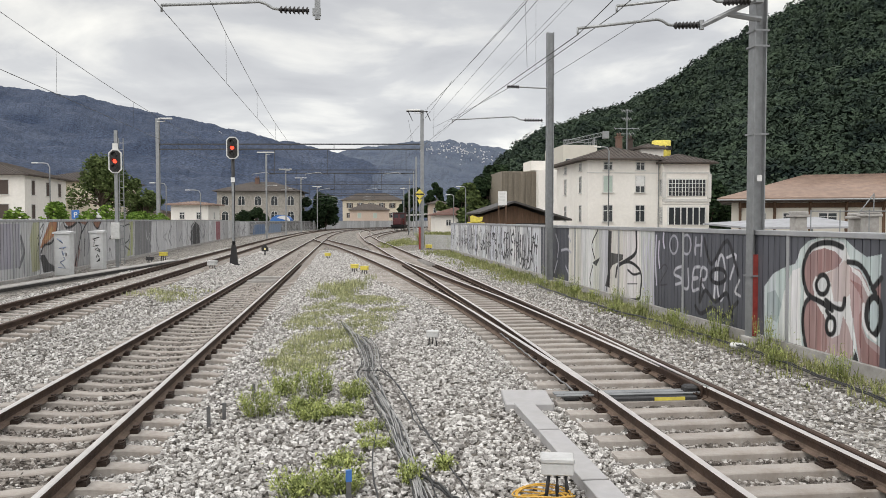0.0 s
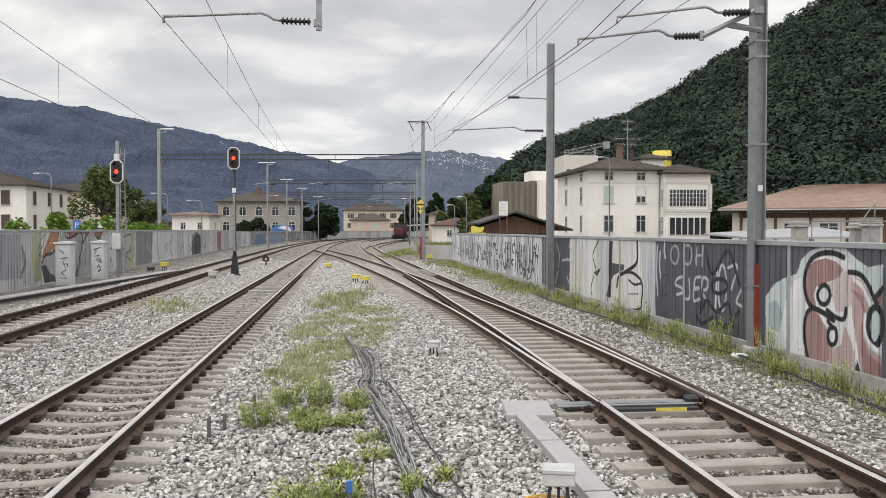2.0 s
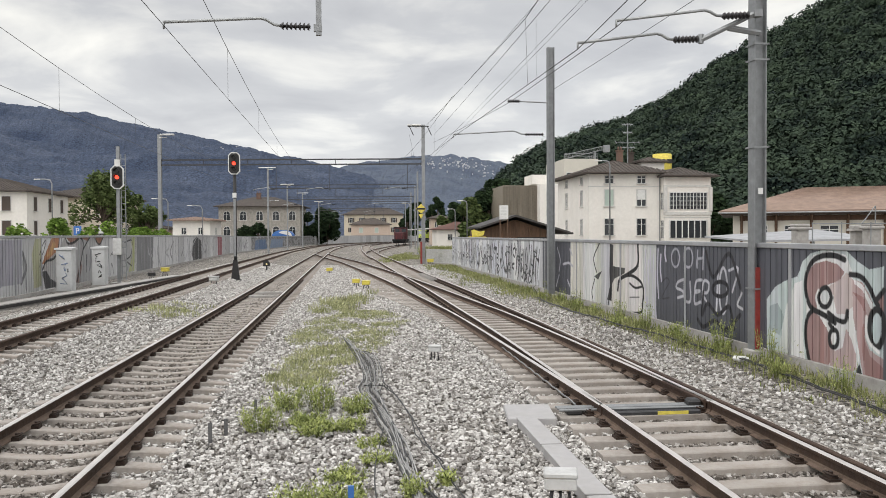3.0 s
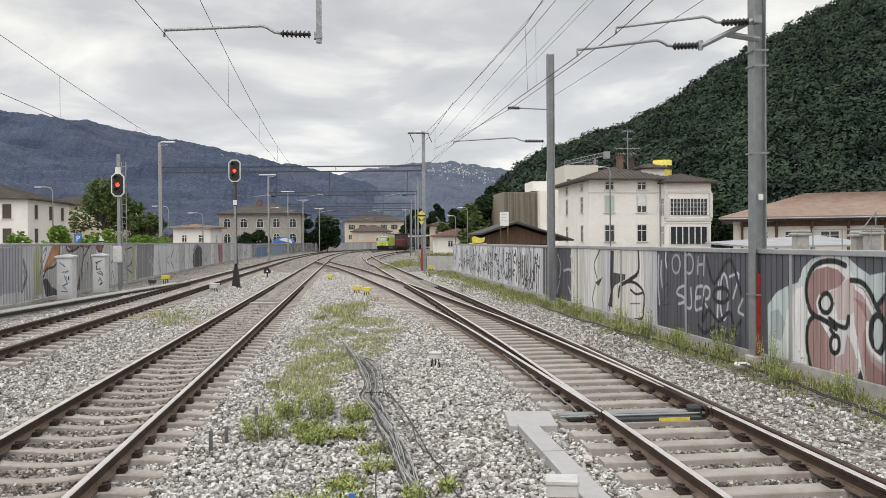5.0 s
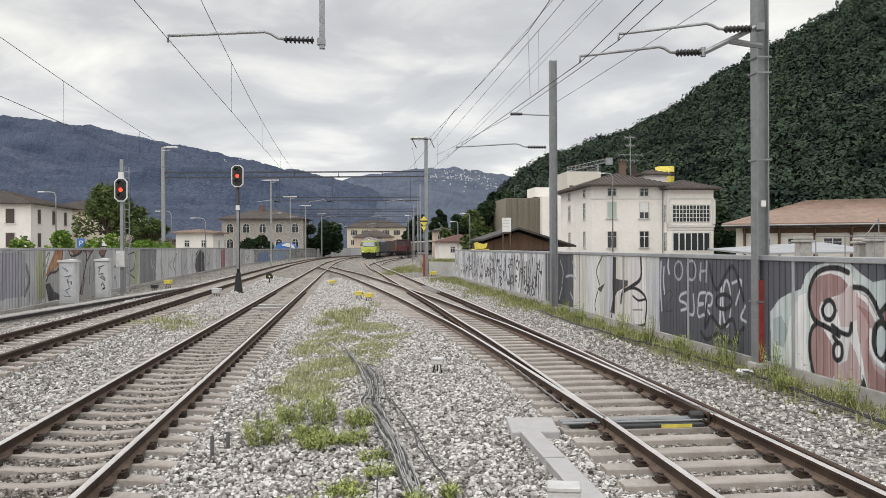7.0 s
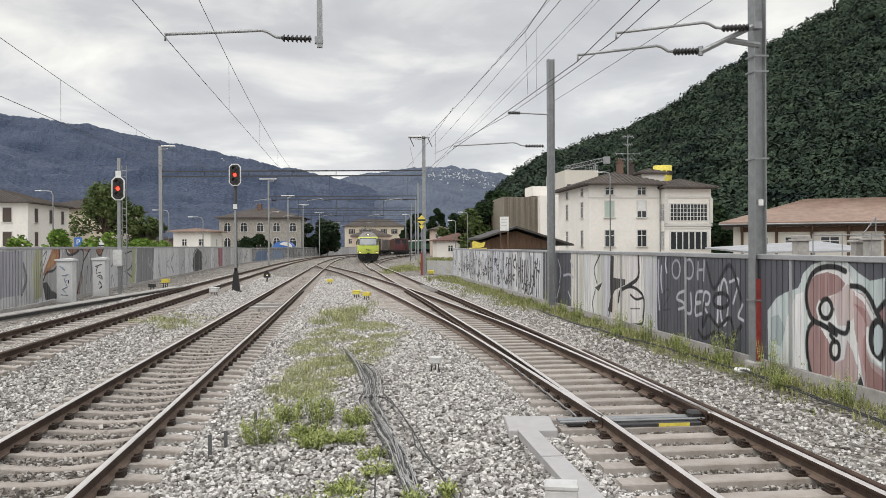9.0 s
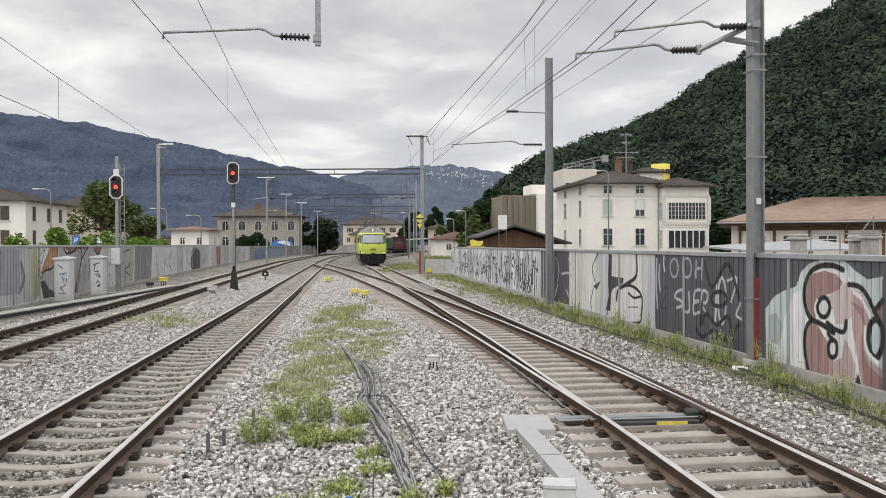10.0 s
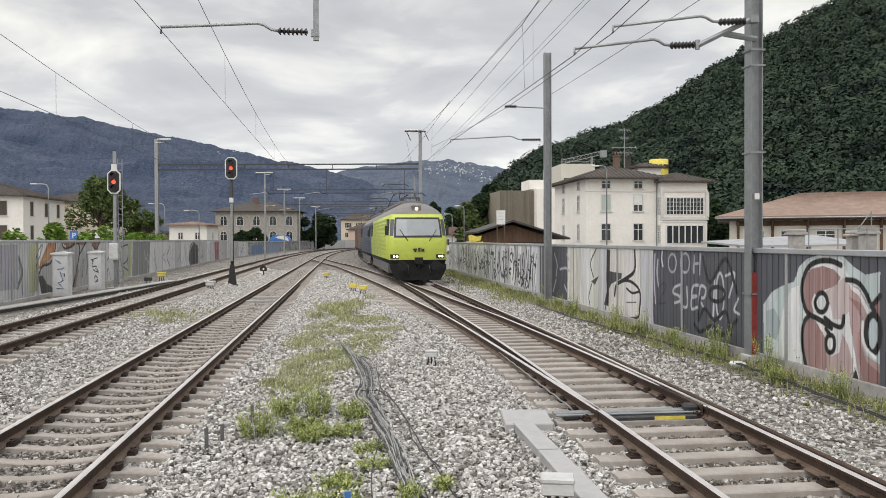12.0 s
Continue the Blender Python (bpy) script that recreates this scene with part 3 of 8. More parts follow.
def flowing(C, S, Z, s0, s1, seed):
    """Tall letters in black outline on a pale ground: each has a stem or two of one lean, hooks and filled wedges."""
    rnd = random.Random(seed)
    s = s0
    black = (0.03, 0.03, 0.035)
    while s < s1:
        w = (0.8 + 0.012 * s) * rnd.uniform(0.7, 1.2)
        lean, bow = rnd.uniform(-0.35, 0.35) * w, rnd.uniform(-0.3, 0.3) * w
        tone = rnd.choice(((0.72, 0.73, 0.76), (0.80, 0.80, 0.80), (0.50, 0.50, 0.52), (0.66, 0.67, 0.73)))
        lay(C, inside(S, Z, [(s, 2.08), (s + w * 0.8, 2.08), (s + w * 0.8 + lean, 0.2), (s + lean, 0.2)]), tone)
        for k in range(rnd.choice((2, 3, 3))):
            a = s + w * (0.1 + 0.33 * k) + rnd.uniform(-0.08, 0.08)
            top, low = rnd.uniform(1.6, 2.1), rnd.uniform(0.15, 0.7)
            lay(C, stroke(S, Z, curve([(a, top), (a + bow + lean * 0.3, (top + low) / 2 + rnd.uniform(-0.2, 0.2)), (a + lean, low)]), rnd.uniform(0.022, 0.085)), black)
        for k in range(rnd.choice((2, 3, 4))):
            a, z, h = s + rnd.uniform(0, w), rnd.uniform(0.6, 1.8), rnd.uniform(0.15, 0.5)
            if rnd.random() < 0.45:
                lay(C, inside(S, Z, [(a, z), (a + rnd.uniform(0.2, 0.6) * w, z - rnd.uniform(-0.1, 0.2)), (a + rnd.uniform(0, 0.4) * w, z - h)]), black)
            else:
                g = rnd.choice((-1, 1)) * w
                lay(C, stroke(S, Z, curve([(a, z), (a + 0.35 * g, z - 0.2 * h), (a + 0.42 * g, z - 0.7 * h), (a + 0.1 * g, z - h)]), rnd.uniform(0.025, 0.06)), black)
        s += w * rnd.uniform(0.75, 1.0)


def paint_right(S, Z):
    C = np.tile(np.array([0.098, 0.101, 0.118]), (len(S), 1))
    lay(C, ((S > 33.2) & (S < 64)).astype(float), (0.58, 0.58, 0.60))
    flowing(C, S, Z, 33.6, 63.0, 5)
    field(C, S, Z, (0.60, 0.67, 0.66), [(15.4, -0.09), (15.42, 1.12), (15.11, 1.38), (14.8, 1.5), (14.37, 1.61), (14.21, 1.88), (13.96, 2.03), (13.44, 2.14), (12.98, 2.11), (12.69, 1.94), (12.39, 1.82), (12.05, 1.88), (12.06, -0), (13.29, -0.06), (14.65, -0.06)])
    field(C, S, Z, (0.36, 0.42, 0.42), [(15.32, 0.57), (15.31, 1), (15.03, 1.08), (14.8, 0.84), (14.96, 0.48)])
    field(C, S, Z, (0.80, 0.80, 0.79), [(14.94, -0.02), (14.96, 0.29), (14.74, 1.05), (14.46, 1.48), (14.21, 1.55), (14.18, 1.1), (14.21, 0.7), (14.14, 0.21), (14.01, 0.01)])
    field(C, S, Z, (0.80, 0.80, 0.79), [(14.1, 1.78), (13.9, 2), (13.44, 2.09), (12.98, 2.03), (12.81, 1.78), (12.75, 1.23), (12.7, 0.52), (12.66, 0.27), (12.92, 0.03), (13.29, 0.04), (13.94, 0.04), (14.11, 0.31)])
    field(C, S, Z, (0.33, 0.185, 0.175), [(14.09, 1.23), (14.14, 1.5), (14.05, 1.72), (13.83, 1.86), (13.5, 1.92), (13.19, 1.87), (13.01, 1.75), (13.13, 1.6), (13.41, 1.53), (13.67, 1.45), (13.78, 1.28), (13.77, 1.08), (13.93, 1.08)])
    field(C, S, Z, (0.62, 0.52, 0.50), [(13.5, 1.46), (13.1, 1.64), (12.95, 1.75), (12.81, 1.65), (12.78, 1.22), (12.99, 1.07), (13.21, 1.05), (13.32, 1.36)])
    field(C, S, Z, (0.33, 0.185, 0.175), [(14.04, 0.99), (14.11, 0.71), (14.07, 0.32), (13.9, 0.05), (13.58, 0.03), (13.38, 0.23), (13.41, 0.7), (13.68, 0.95), (13.9, 1.05)])
    field(C, S, Z, (0.50, 0.37, 0.36), [(13.38, 0.23), (13.41, 0.68), (13.26, 0.43), (13.05, 0.52), (12.96, 0.84), (12.81, 0.66), (12.7, 0.43), (12.7, 0.23), (12.96, 0.02), (13.45, 0.01)])
    field(C, S, Z, (0.45, 0.31, 0.30), [(12.81, 1.65), (12.56, 1.61), (12.37, 1.42), (12.29, 1.25), (12.42, 1.04), (12.49, 0.77), (12.36, 0.57), (12.06, 0.48), (12.06, 0.03), (12.48, 0), (12.58, 0.32), (12.68, 0.7), (12.78, 1.04)])
    field(C, S, Z, (0.33, 0.185, 0.175), [(12.81, 1.45), (12.53, 1.38), (12.45, 1.12), (12.56, 0.89), (12.56, 0.54), (12.43, 0.03), (12.06, 0.05), (12.06, 0.35), (12.36, 0.48), (12.52, 0.76), (12.48, 1.07), (12.56, 1.24)])
    field(C, S, Z, (0.80, 0.80, 0.79), [(12.78, 1.65), (12.56, 1.58), (12.34, 1.33), (12.28, 1.22), (12.35, 1.21), (12.56, 1.49), (12.75, 1.57)])
    field(C, S, Z, (0.33, 0.185, 0.175), [(12.25, 1.4), (12.05, 1.52), (12.06, 0.95), (12.13, 1.2)])
    field(C, S, Z, (0.55, 0.62, 0.63), [(12.11, 0.94), (12.13, 0.81), (12.19, 0.72), (12.26, 0.71), (12.32, 0.78), (12.34, 0.91), (12.32, 1.05), (12.26, 1.14), (12.19, 1.14), (12.13, 1.07), (12.11, 0.94)])
    field(C, S, Z, (0.62, 0.65, 0.65), [(13.43, 1.31), (13.45, 1.24), (13.5, 1.19), (13.57, 1.19), (13.63, 1.22), (13.65, 1.29), (13.63, 1.36), (13.57, 1.41), (13.5, 1.41), (13.45, 1.37), (13.43, 1.31)])
    field(C, S, Z, INK, [(12.82, 0.01), (12.62, 0.33), (12.47, -0.03)])
    line(C, S, Z, 0.05, INK, [(13.01, 1.95), (13.27, 2.01), (13.6, 2), (13.88, 1.91), (14.05, 1.73), (14.12, 1.5), (14.07, 1.26), (13.92, 1.08), (13.57, 1), (13.26, 0.9)])
    line(C, S, Z, 0.042, INK, [(13.44, 1.05), (13.21, 0.96), (12.99, 0.95), (12.93, 1.12)])
    line(C, S, Z, 0.046, INK, [(13.9, 1.05), (14.05, 0.91), (14.11, 0.66), (14.07, 0.37), (13.94, 0.04)])
    line(C, S, Z, 0.045, INK, [(13.36, 1.31), (13.4, 1.22), (13.48, 1.15), (13.59, 1.14), (13.68, 1.19), (13.72, 1.29), (13.68, 1.38), (13.59, 1.45), (13.48, 1.46), (13.4, 1.4), (13.36, 1.31)])
    line(C, S, Z, 0.042, INK, [(13.41, 0.87), (13.29, 0.77)])
    line(C, S, Z, 0.042, INK, [(13.17, 0.65), (13.19, 0.56), (13.25, 0.5), (13.33, 0.49), (13.39, 0.53), (13.41, 0.62), (13.39, 0.71), (13.33, 0.77), (13.25, 0.78), (13.19, 0.74), (13.17, 0.65)])
    line(C, S, Z, 0.045, INK, [(12.87, 1.72), (12.61, 1.7), (12.41, 1.57), (12.26, 1.36), (12.18, 1.28)])
    line(C, S, Z, 0.055, INK, [(12.04, 0.95), (12.08, 0.78), (12.16, 0.66), (12.26, 0.64), (12.35, 0.74), (12.38, 0.91), (12.35, 1.09), (12.26, 1.2), (12.16, 1.21), (12.07, 1.12), (12.04, 0.95)])
    line(C, S, Z, 0.045, INK, [(12.2, 1.38), (12.05, 1.52)])
    line(C, S, Z, 0.022, (0.80, 0.80, 0.79), [(13.73, 1.41), (13.8, 1.27), (13.73, 1.12)])
    line(C, S, Z, 0.03, (0.80, 0.80, 0.79), [(12.45, 1.08), (12.46, 0.86), (12.36, 0.67), (12.16, 0.57)])
    line(C, S, Z, 0.02, (0.80, 0.80, 0.79), [(12.78, 0.76), (12.67, 0.56), (12.64, 0.35)])
    # pale panel with the black figures
    field(C, S, Z, (0.66, 0.66, 0.65), [(29.03, 2.24), (20.94, 2.15), (20.96, -0.09), (29.07, -0.22)])
    field(C, S, Z, (0.71, 0.69, 0.62), [(28.96, 2.16), (27.56, 2.13), (27.45, 0.7), (27.6, -0.67), (29, -0.62)])
    field(C, S, Z, (0.78, 0.78, 0.78), [(27.43, 2.17), (26.17, 2.14), (26.07, 0.78), (26.21, -0.52), (27.47, -0.46)])
    field(C, S, Z, (0.58, 0.58, 0.60), [(25.81, 2.18), (24.7, 2.15), (24.61, 0.87), (24.73, -0.35), (25.85, -0.29)])
    field(C, S, Z, (0.76, 0.74, 0.68), [(24.59, 2.19), (23.38, 2.16), (23.3, 0.95), (23.41, -0.21), (24.62, -0.17)])
    field(C, S, Z, (0.80, 0.77, 0.75), [(23.29, 2.2), (21.95, 2.17), (21.87, 1.04), (21.97, -0.05), (23.31, -0.04)])
    field(C, S, Z, (0.70, 0.71, 0.64), [(26.17, 2.18), (25.58, 2.15), (25.49, 0.82), (25.62, -0.45), (26.2, -0.33)])
    line(C, S, Z, 0.034, INK, [(25.7, 2.07), (26.3, 1.6), (26, 1.15)])
    field(C, S, Z, INK, [(26.25, 1), (25.43, 1.22), (25.83, 0.91)])
    line(C, S, Z, 0.03, INK, [(26.19, 0.92), (26.5, 0.48), (26.38, 0.21), (26.57, -0.03)])
    field(C, S, Z, INK, [(24.65, 2.08), (24.33, 2.05), (24.39, 1.4), (23.34, 1.39), (23.35, 1.24), (24.24, 1.03), (24.45, 0.88), (24.51, 0.33), (24.94, 0.34), (24.66, 0.78), (24.71, 1.21)])
    line(C, S, Z, 0.034, INK, [(24.72, 0.43), (24.94, -0.03)])
    line(C, S, Z, 0.06, INK, [(22.29, 2.08), (22.3, 1.51), (23.02, 1.24), (23.79, 1.02), (23.94, 0.71)])
    line(C, S, Z, 0.045, INK, [(23.74, 1.09), (22.83, 1.2), (22.13, 1.08), (21.88, 0.88), (21.92, 0.49), (22.05, 0.22), (22.85, 0.11), (23.22, -0.03)])
    line(C, S, Z, 0.034, INK, [(22.93, 0.97), (22.48, 0.87), (21.96, 0.94)])
    line(C, S, Z, 0.016, (0.1, 0.1, 0.1), [(22.93, 0.57), (22.18, 0.63)])
    line(C, S, Z, 0.04, (0.60, 0.58, 0.66), [(21.7, 1.93), (21.75, 1.18), (21.67, 0.44)])
    line(C, S, Z, 0.04, (0.60, 0.58, 0.66), [(21.5, 1.66), (21.54, 1.36), (21.46, 1.06)])
    line(C, S, Z, 0.04, (0.60, 0.58, 0.66), [(21.33, 2), (21.38, 1.68), (21.3, 1.37)])
    line(C, S, Z, 0.04, (0.60, 0.58, 0.66), [(21.14, 1.82), (21.19, 0.93), (21.12, 0.04)])
    line(C, S, Z, 0.04, (0.60, 0.58, 0.66), [(20.99, 1.39), (21.03, 0.75), (20.96, 0.13)])
    line(C, S, Z, 0.04, (0.60, 0.58, 0.66), [(20.83, 1.98), (20.87, 1.35), (20.8, 0.73)])
    line(C, S, Z, 0.04, (0.60, 0.58, 0.66), [(20.64, 1.84), (20.68, 1.51), (20.61, 1.18)])
    line(C, S, Z, 0.04, (0.60, 0.58, 0.66), [(20.35, 2.06), (20.38, 1.88), (20.31, 1.7)])
    line(C, S, Z, 0.04, (0.60, 0.58, 0.66), [(21.55, 0.68), (21.59, 0.33), (21.51, -0)])
    line(C, S, Z, 0.04, (0.60, 0.58, 0.66), [(21.27, 0.32), (21.31, 0.11), (21.24, -0.09)])
    line(C, S, Z, 0.045, (0.50, 0.50, 0.55), [(30.84, 1.84), (30.44, 1.42), (30.61, 0.99)])
    line(C, S, Z, 0.045, (0.50, 0.50, 0.55), [(30.61, 0.83), (31.03, 0.38)])
    line(C, S, Z, 0.045, (0.50, 0.50, 0.55), [(30.04, 1.26), (29.27, 1.33), (28.75, 1.23)])
    line(C, S, Z, 0.045, (0.50, 0.50, 0.55), [(29.11, 1.83), (28.82, 1.63)])
    line(C, S, Z, 0.045, (0.50, 0.50, 0.55), [(29.43, 0.69), (28.98, 0.4)])
    # tags beside the mast
    line(C, S, Z, 0.035, SILVER, [(19.17, 1.3), (19.58, 1.2), (19.67, 1.06), (19.33, 1.01), (19.25, 0.9), (19.58, 0.82)])
    line(C, S, Z, 0.035, SILVER, [(19.22, 1.22), (19.22, 0.85), (19.01, 0.76), (18.85, 0.84), (18.88, 1.24)])
    line(C, S, Z, 0.035, SILVER, [(18.25, 1.33), (18.54, 1.28), (18.61, 1.03), (18.35, 1.07), (18.61, 1.03), (18.62, 0.76), (18.32, 0.82)])
    line(C, S, Z, 0.035, SILVER, [(18.25, 0.79), (18.17, 1.29), (17.89, 1.27), (17.96, 1.07), (18.2, 1.02), (17.96, 0.81)])
    line(C, S, Z, 0.035, (0.60, 0.60, 0.64), [(17.45, 1.58), (17.53, 0.67)])
    line(C, S, Z, 0.035, (0.60, 0.60, 0.64), [(17.03, 1.17), (17.07, 0.86), (17.18, 0.68), (17.3, 0.72), (17.38, 0.98), (17.38, 1.32), (17.3, 1.58), (17.18, 1.64), (17.07, 1.48), (17.03, 1.17)])
    line(C, S, Z, 0.030, (0.60, 0.60, 0.64), [(16.95, 1.6), (16.56, 1.66), (16.8, 1.16)])
    line(C, S, Z, 0.030, (0.6, 0.6, 0.62), [(16.4, 1.16), (16.58, 0.91), (16.37, 0.84)])
    line(C, S, Z, 0.030, (0.44, 0.44, 0.49), [(19.48, 1.8), (19.54, 1.65), (19.68, 1.57), (19.84, 1.59), (19.95, 1.71), (19.95, 1.86), (19.84, 1.98), (19.68, 2.01), (19.54, 1.94), (19.48, 1.8)])
    line(C, S, Z, 0.030, (0.44, 0.44, 0.49), [(18.73, 1.82), (18.79, 1.67), (18.93, 1.59), (19.11, 1.61), (19.22, 1.73), (19.22, 1.89), (19.11, 2.01), (18.93, 2.04), (18.79, 1.96), (18.73, 1.82)])
    line(C, S, Z, 0.030, (0.44, 0.44, 0.49), [(18.47, 1.99), (18.5, 1.6), (18.5, 1.79), (18.2, 1.84), (18.17, 2.03), (18.2, 1.58)])
    line(C, S, Z, 0.048, (0.025, 0.025, 0.03), [(18.47, 0.41), (18.17, 0.27), (17.61, 0.47), (17.08, 0.33), (16.46, 0.71)])
    line(C, S, Z, 0.048, (0.025, 0.025, 0.03), [(18.03, 1.97), (17.86, 1.59), (17.61, 1.44), (16.95, 1.96), (16.46, 1.27)])
    line(C, S, Z, 0.048, (0.025, 0.025, 0.03), [(16.98, 1.2), (17.06, 1.1), (17.28, 1.03), (17.53, 1.03), (17.7, 1.1), (17.7, 1.21), (17.53, 1.31), (17.28, 1.34), (17.06, 1.3), (16.98, 1.2)])
    line(C, S, Z, 0.048, (0.025, 0.025, 0.03), [(18.17, 1.06), (18.25, 0.53), (17.96, 0.82), (17.47, 0.61), (16.95, 0.84), (16.73, 0.39)])
    line(C, S, Z, 0.020, (0.05, 0.05, 0.06), [(20.56, 1.14), (20.28, 1.27), (20.1, 1.17), (20.38, 0.94), (20.56, 0.73), (20.11, 0.78)])
    return C


def paint_left(S, Z):
    C = np.tile(np.array([0.60, 0.60, 0.61]), (len(S), 1))
    k = np.floor(S / 2.6)
    C *= (0.68 + 0.5 * hash2(k, 3.0))[:, None]
    rnd = random.Random(11)
    for _ in range(150):
        s = rnd.uniform(24, 120)
        p = [(s + rnd.uniform(-0.7, 0.7) * s / 45, rnd.uniform(1.2, 2.1)), (s + rnd.uniform(-0.5, 0.5) * s / 45, 1.0), (s + rnd.uniform(-0.7, 0.7) * s / 45, rnd.uniform(0.1, 0.8))]
        g = rnd.choice(((0.12, 0.12, 0.13), (0.55, 0.55, 0.56), (0.50, 0.49, 0.54), (0.46, 0.46, 0.45), (0.22, 0.22, 0.24)))
        lay(C, stroke(S, Z, curve(p), rnd.uniform(0.03, 0.11)) * rnd.uniform(0.4, 0.9), g)
    letters(C, S, Z, 124, 200, 3.5, 0.3, 1.9, 27, (0.36, 0.36, 0.36), (0.16, 0.15, 0.15))
    field(C, S, Z, (0.34, 0.33, 0.38), [(27.4, 2.05), (29.58, 2.08), (29.55, 0.47), (27.37, 0.41)])
    field(C, S, Z, (0.46, 0.46, 0.30), [(30.5, 1.49), (30.87, 2.09), (31.62, 2.14), (31.46, 0.8), (31.58, 0.24), (30.71, 0.19)])
    field(C, S, Z, (0.40, 0.17, 0.07), [(31.6, 1.06), (32, 1.46), (32.96, 2.22), (33.89, 2.22), (33.8, 1.6), (32.94, 1.25)])
    field(C, S, Z, (0.52, 0.30, 0.13), [(31.99, 1.34), (32.67, 1.72), (33.09, 1.99), (33.37, 1.85), (32.8, 1.44)])
    field(C, S, Z, (0.42, 0.41, 0.41), [(31.72, 0.88), (32.25, 1.22), (33.8, 1.65), (34.56, 2.13), (35.34, 1.82), (37.02, 2.12), (37.36, 1.54), (36.28, 0.12), (33.55, 0.09)])
    field(C, S, Z, INK, [(31.59, 0.8), (32.11, 0.82), (32.64, 0.47), (33.48, 0.24), (33.47, 0.05), (31.97, 0.1)])
    field(C, S, Z, (0.28, 0.13, 0.08), [(34.56, 2.2), (38.67, 2.19), (38.1, 1.95), (36.84, 2.12), (35.5, 1.87)])
    field(C, S, Z, (0.30, 0.14, 0.08), [(39.06, 2.19), (40.9, 2.19), (40.05, 1.77)])
    field(C, S, Z, (0.26, 0.17, 0.15), [(36.11, 0.08), (36.82, 1.08), (37.16, 0.8), (36.62, 0.05)])
    field(C, S, Z, (0.44, 0.46, 0.22), [(46.16, 0.13), (47.02, 1.09), (46.77, 2.08), (47.77, 2.15), (47.56, 0.13)])
    line(C, S, Z, 0.05, INK, [(31.59, 0.8), (32.12, 1.18), (33.08, 1.27), (33.66, 1.65), (33.89, 2.22)])
    line(C, S, Z, 0.055, INK, [(34.64, 2.2), (35.02, 1.88), (35.99, 1.92), (36.93, 2.12), (37.36, 1.8), (36.99, 1.07), (36.28, 0.07)])
    line(C, S, Z, 0.05, INK, [(37.36, 1.59), (38.1, 1.98), (38.57, 2.19)])
    line(C, S, Z, 0.05, INK, [(39.06, 2.19), (40.05, 1.77), (40.9, 2.19)])
    line(C, S, Z, 0.04, INK, [(37.9, 1.31), (37.78, 0.51)])
    line(C, S, Z, 0.03, INK, [(42.56, 2.1), (42.78, 1.49), (42.19, 1.15)])
    line(C, S, Z, 0.03, INK, [(42.54, 1.2), (43.13, 1.49), (43.6, 1.02)])
    line(C, S, Z, 0.03, INK, [(42.17, 0.16), (42.41, 0.75), (42.86, 0.13)])
    line(C, S, Z, 0.04, INK, [(45.27, 1.83), (47.04, 1.92), (46.74, 1.09), (45.64, 0.8), (47, 0.42)])
    line(C, S, Z, 0.025, INK, [(31.35, 1.47), (31.74, 1.87), (32.14, 2.02), (31.87, 1.64), (31.48, 1.29), (31.34, 0.99)])
    line(C, S, Z, 0.03, INK, [(47.91, 2.08), (48, 0.05)])
    field(C, S, Z, (0.22, 0.22, 0.23), [(48.21, 2.15), (53.13, 2.14), (52.7, -0.02), (48.15, 0.04)])
    line(C, S, Z, 0.06, (0.50, 0.50, 0.52), [(51.36, 1.52), (51.68, 0.97), (52.39, 1.32)])
    line(C, S, Z, 0.06, (0.50, 0.50, 0.52), [(52.37, 0.95), (53.07, 0.38)])
    line(C, S, Z, 0.06, (0.50, 0.50, 0.52), [(54.59, 1.48), (55.13, 0.5)])
    line(C, S, Z, 0.06, (0.50, 0.50, 0.52), [(56.16, 1.65), (55.71, 0.28)])
    line(C, S, Z, 0.06, (0.50, 0.50, 0.52), [(57.6, 1.43), (57.36, 0.51)])
    field(C, S, Z, INK, [(69.02, 0.54), (69.68, 1.76), (71.61, 2.1), (74.32, 1.72), (74.6, -0.02), (69.61, 0.04)])
    line(C, S, Z, 0.07, (0.46, 0.46, 0.47), [(67.8, 0.1), (69.35, 1.27), (71.61, 2)])
    line(C, S, Z, 0.07, (0.46, 0.46, 0.47), [(75.69, 0.11), (76.49, 1.44), (78.83, 1.97)])
    line(C, S, Z, 0.07, (0.46, 0.46, 0.47), [(77.96, 0.32), (79.59, 1.13), (78.73, 0.03)])
    line(C, S, Z, 0.07, (0.46, 0.46, 0.47), [(81.62, 0.23), (82.12, 1.67), (84.81, 1.95)])
    line(C, S, Z, 0.07, (0.46, 0.46, 0.47), [(83.81, 0.18), (85.69, 1.04)])
    field(C, S, Z, (0.30, 0.08, 0.10), [(86.22, 2.07), (90.19, 2.06), (90.08, 0.02), (86.59, -0.01)])
    field(C, S, Z, (0.12, 0.20, 0.36), [(127.57, -0.18), (128.76, 1.61), (140.31, 1.75), (141.42, -0.24)])
    field(C, S, Z, (0.24, 0.32, 0.46), [(144.03, -0.19), (146.89, 1.73), (162.11, 1.68), (160.27, -0.24)])
    line(C, S, Z, 0.09, (0.14, 0.14, 0.15), [(103.94, 1.52), (106.68, -0.01)])
    line(C, S, Z, 0.09, (0.14, 0.14, 0.15), [(109.69, 0.16), (112.96, 1.69)])
    line(C, S, Z, 0.09, (0.14, 0.14, 0.15), [(116.22, 0.2), (119.89, 1.83)])
    line(C, S, Z, 0.09, (0.14, 0.14, 0.15), [(172.82, 1.4), (180.62, -0.43)])
    line(C, S, Z, 0.09, (0.14, 0.14, 0.15), [(194.28, 1.43), (201.56, -0.59)])
    return C


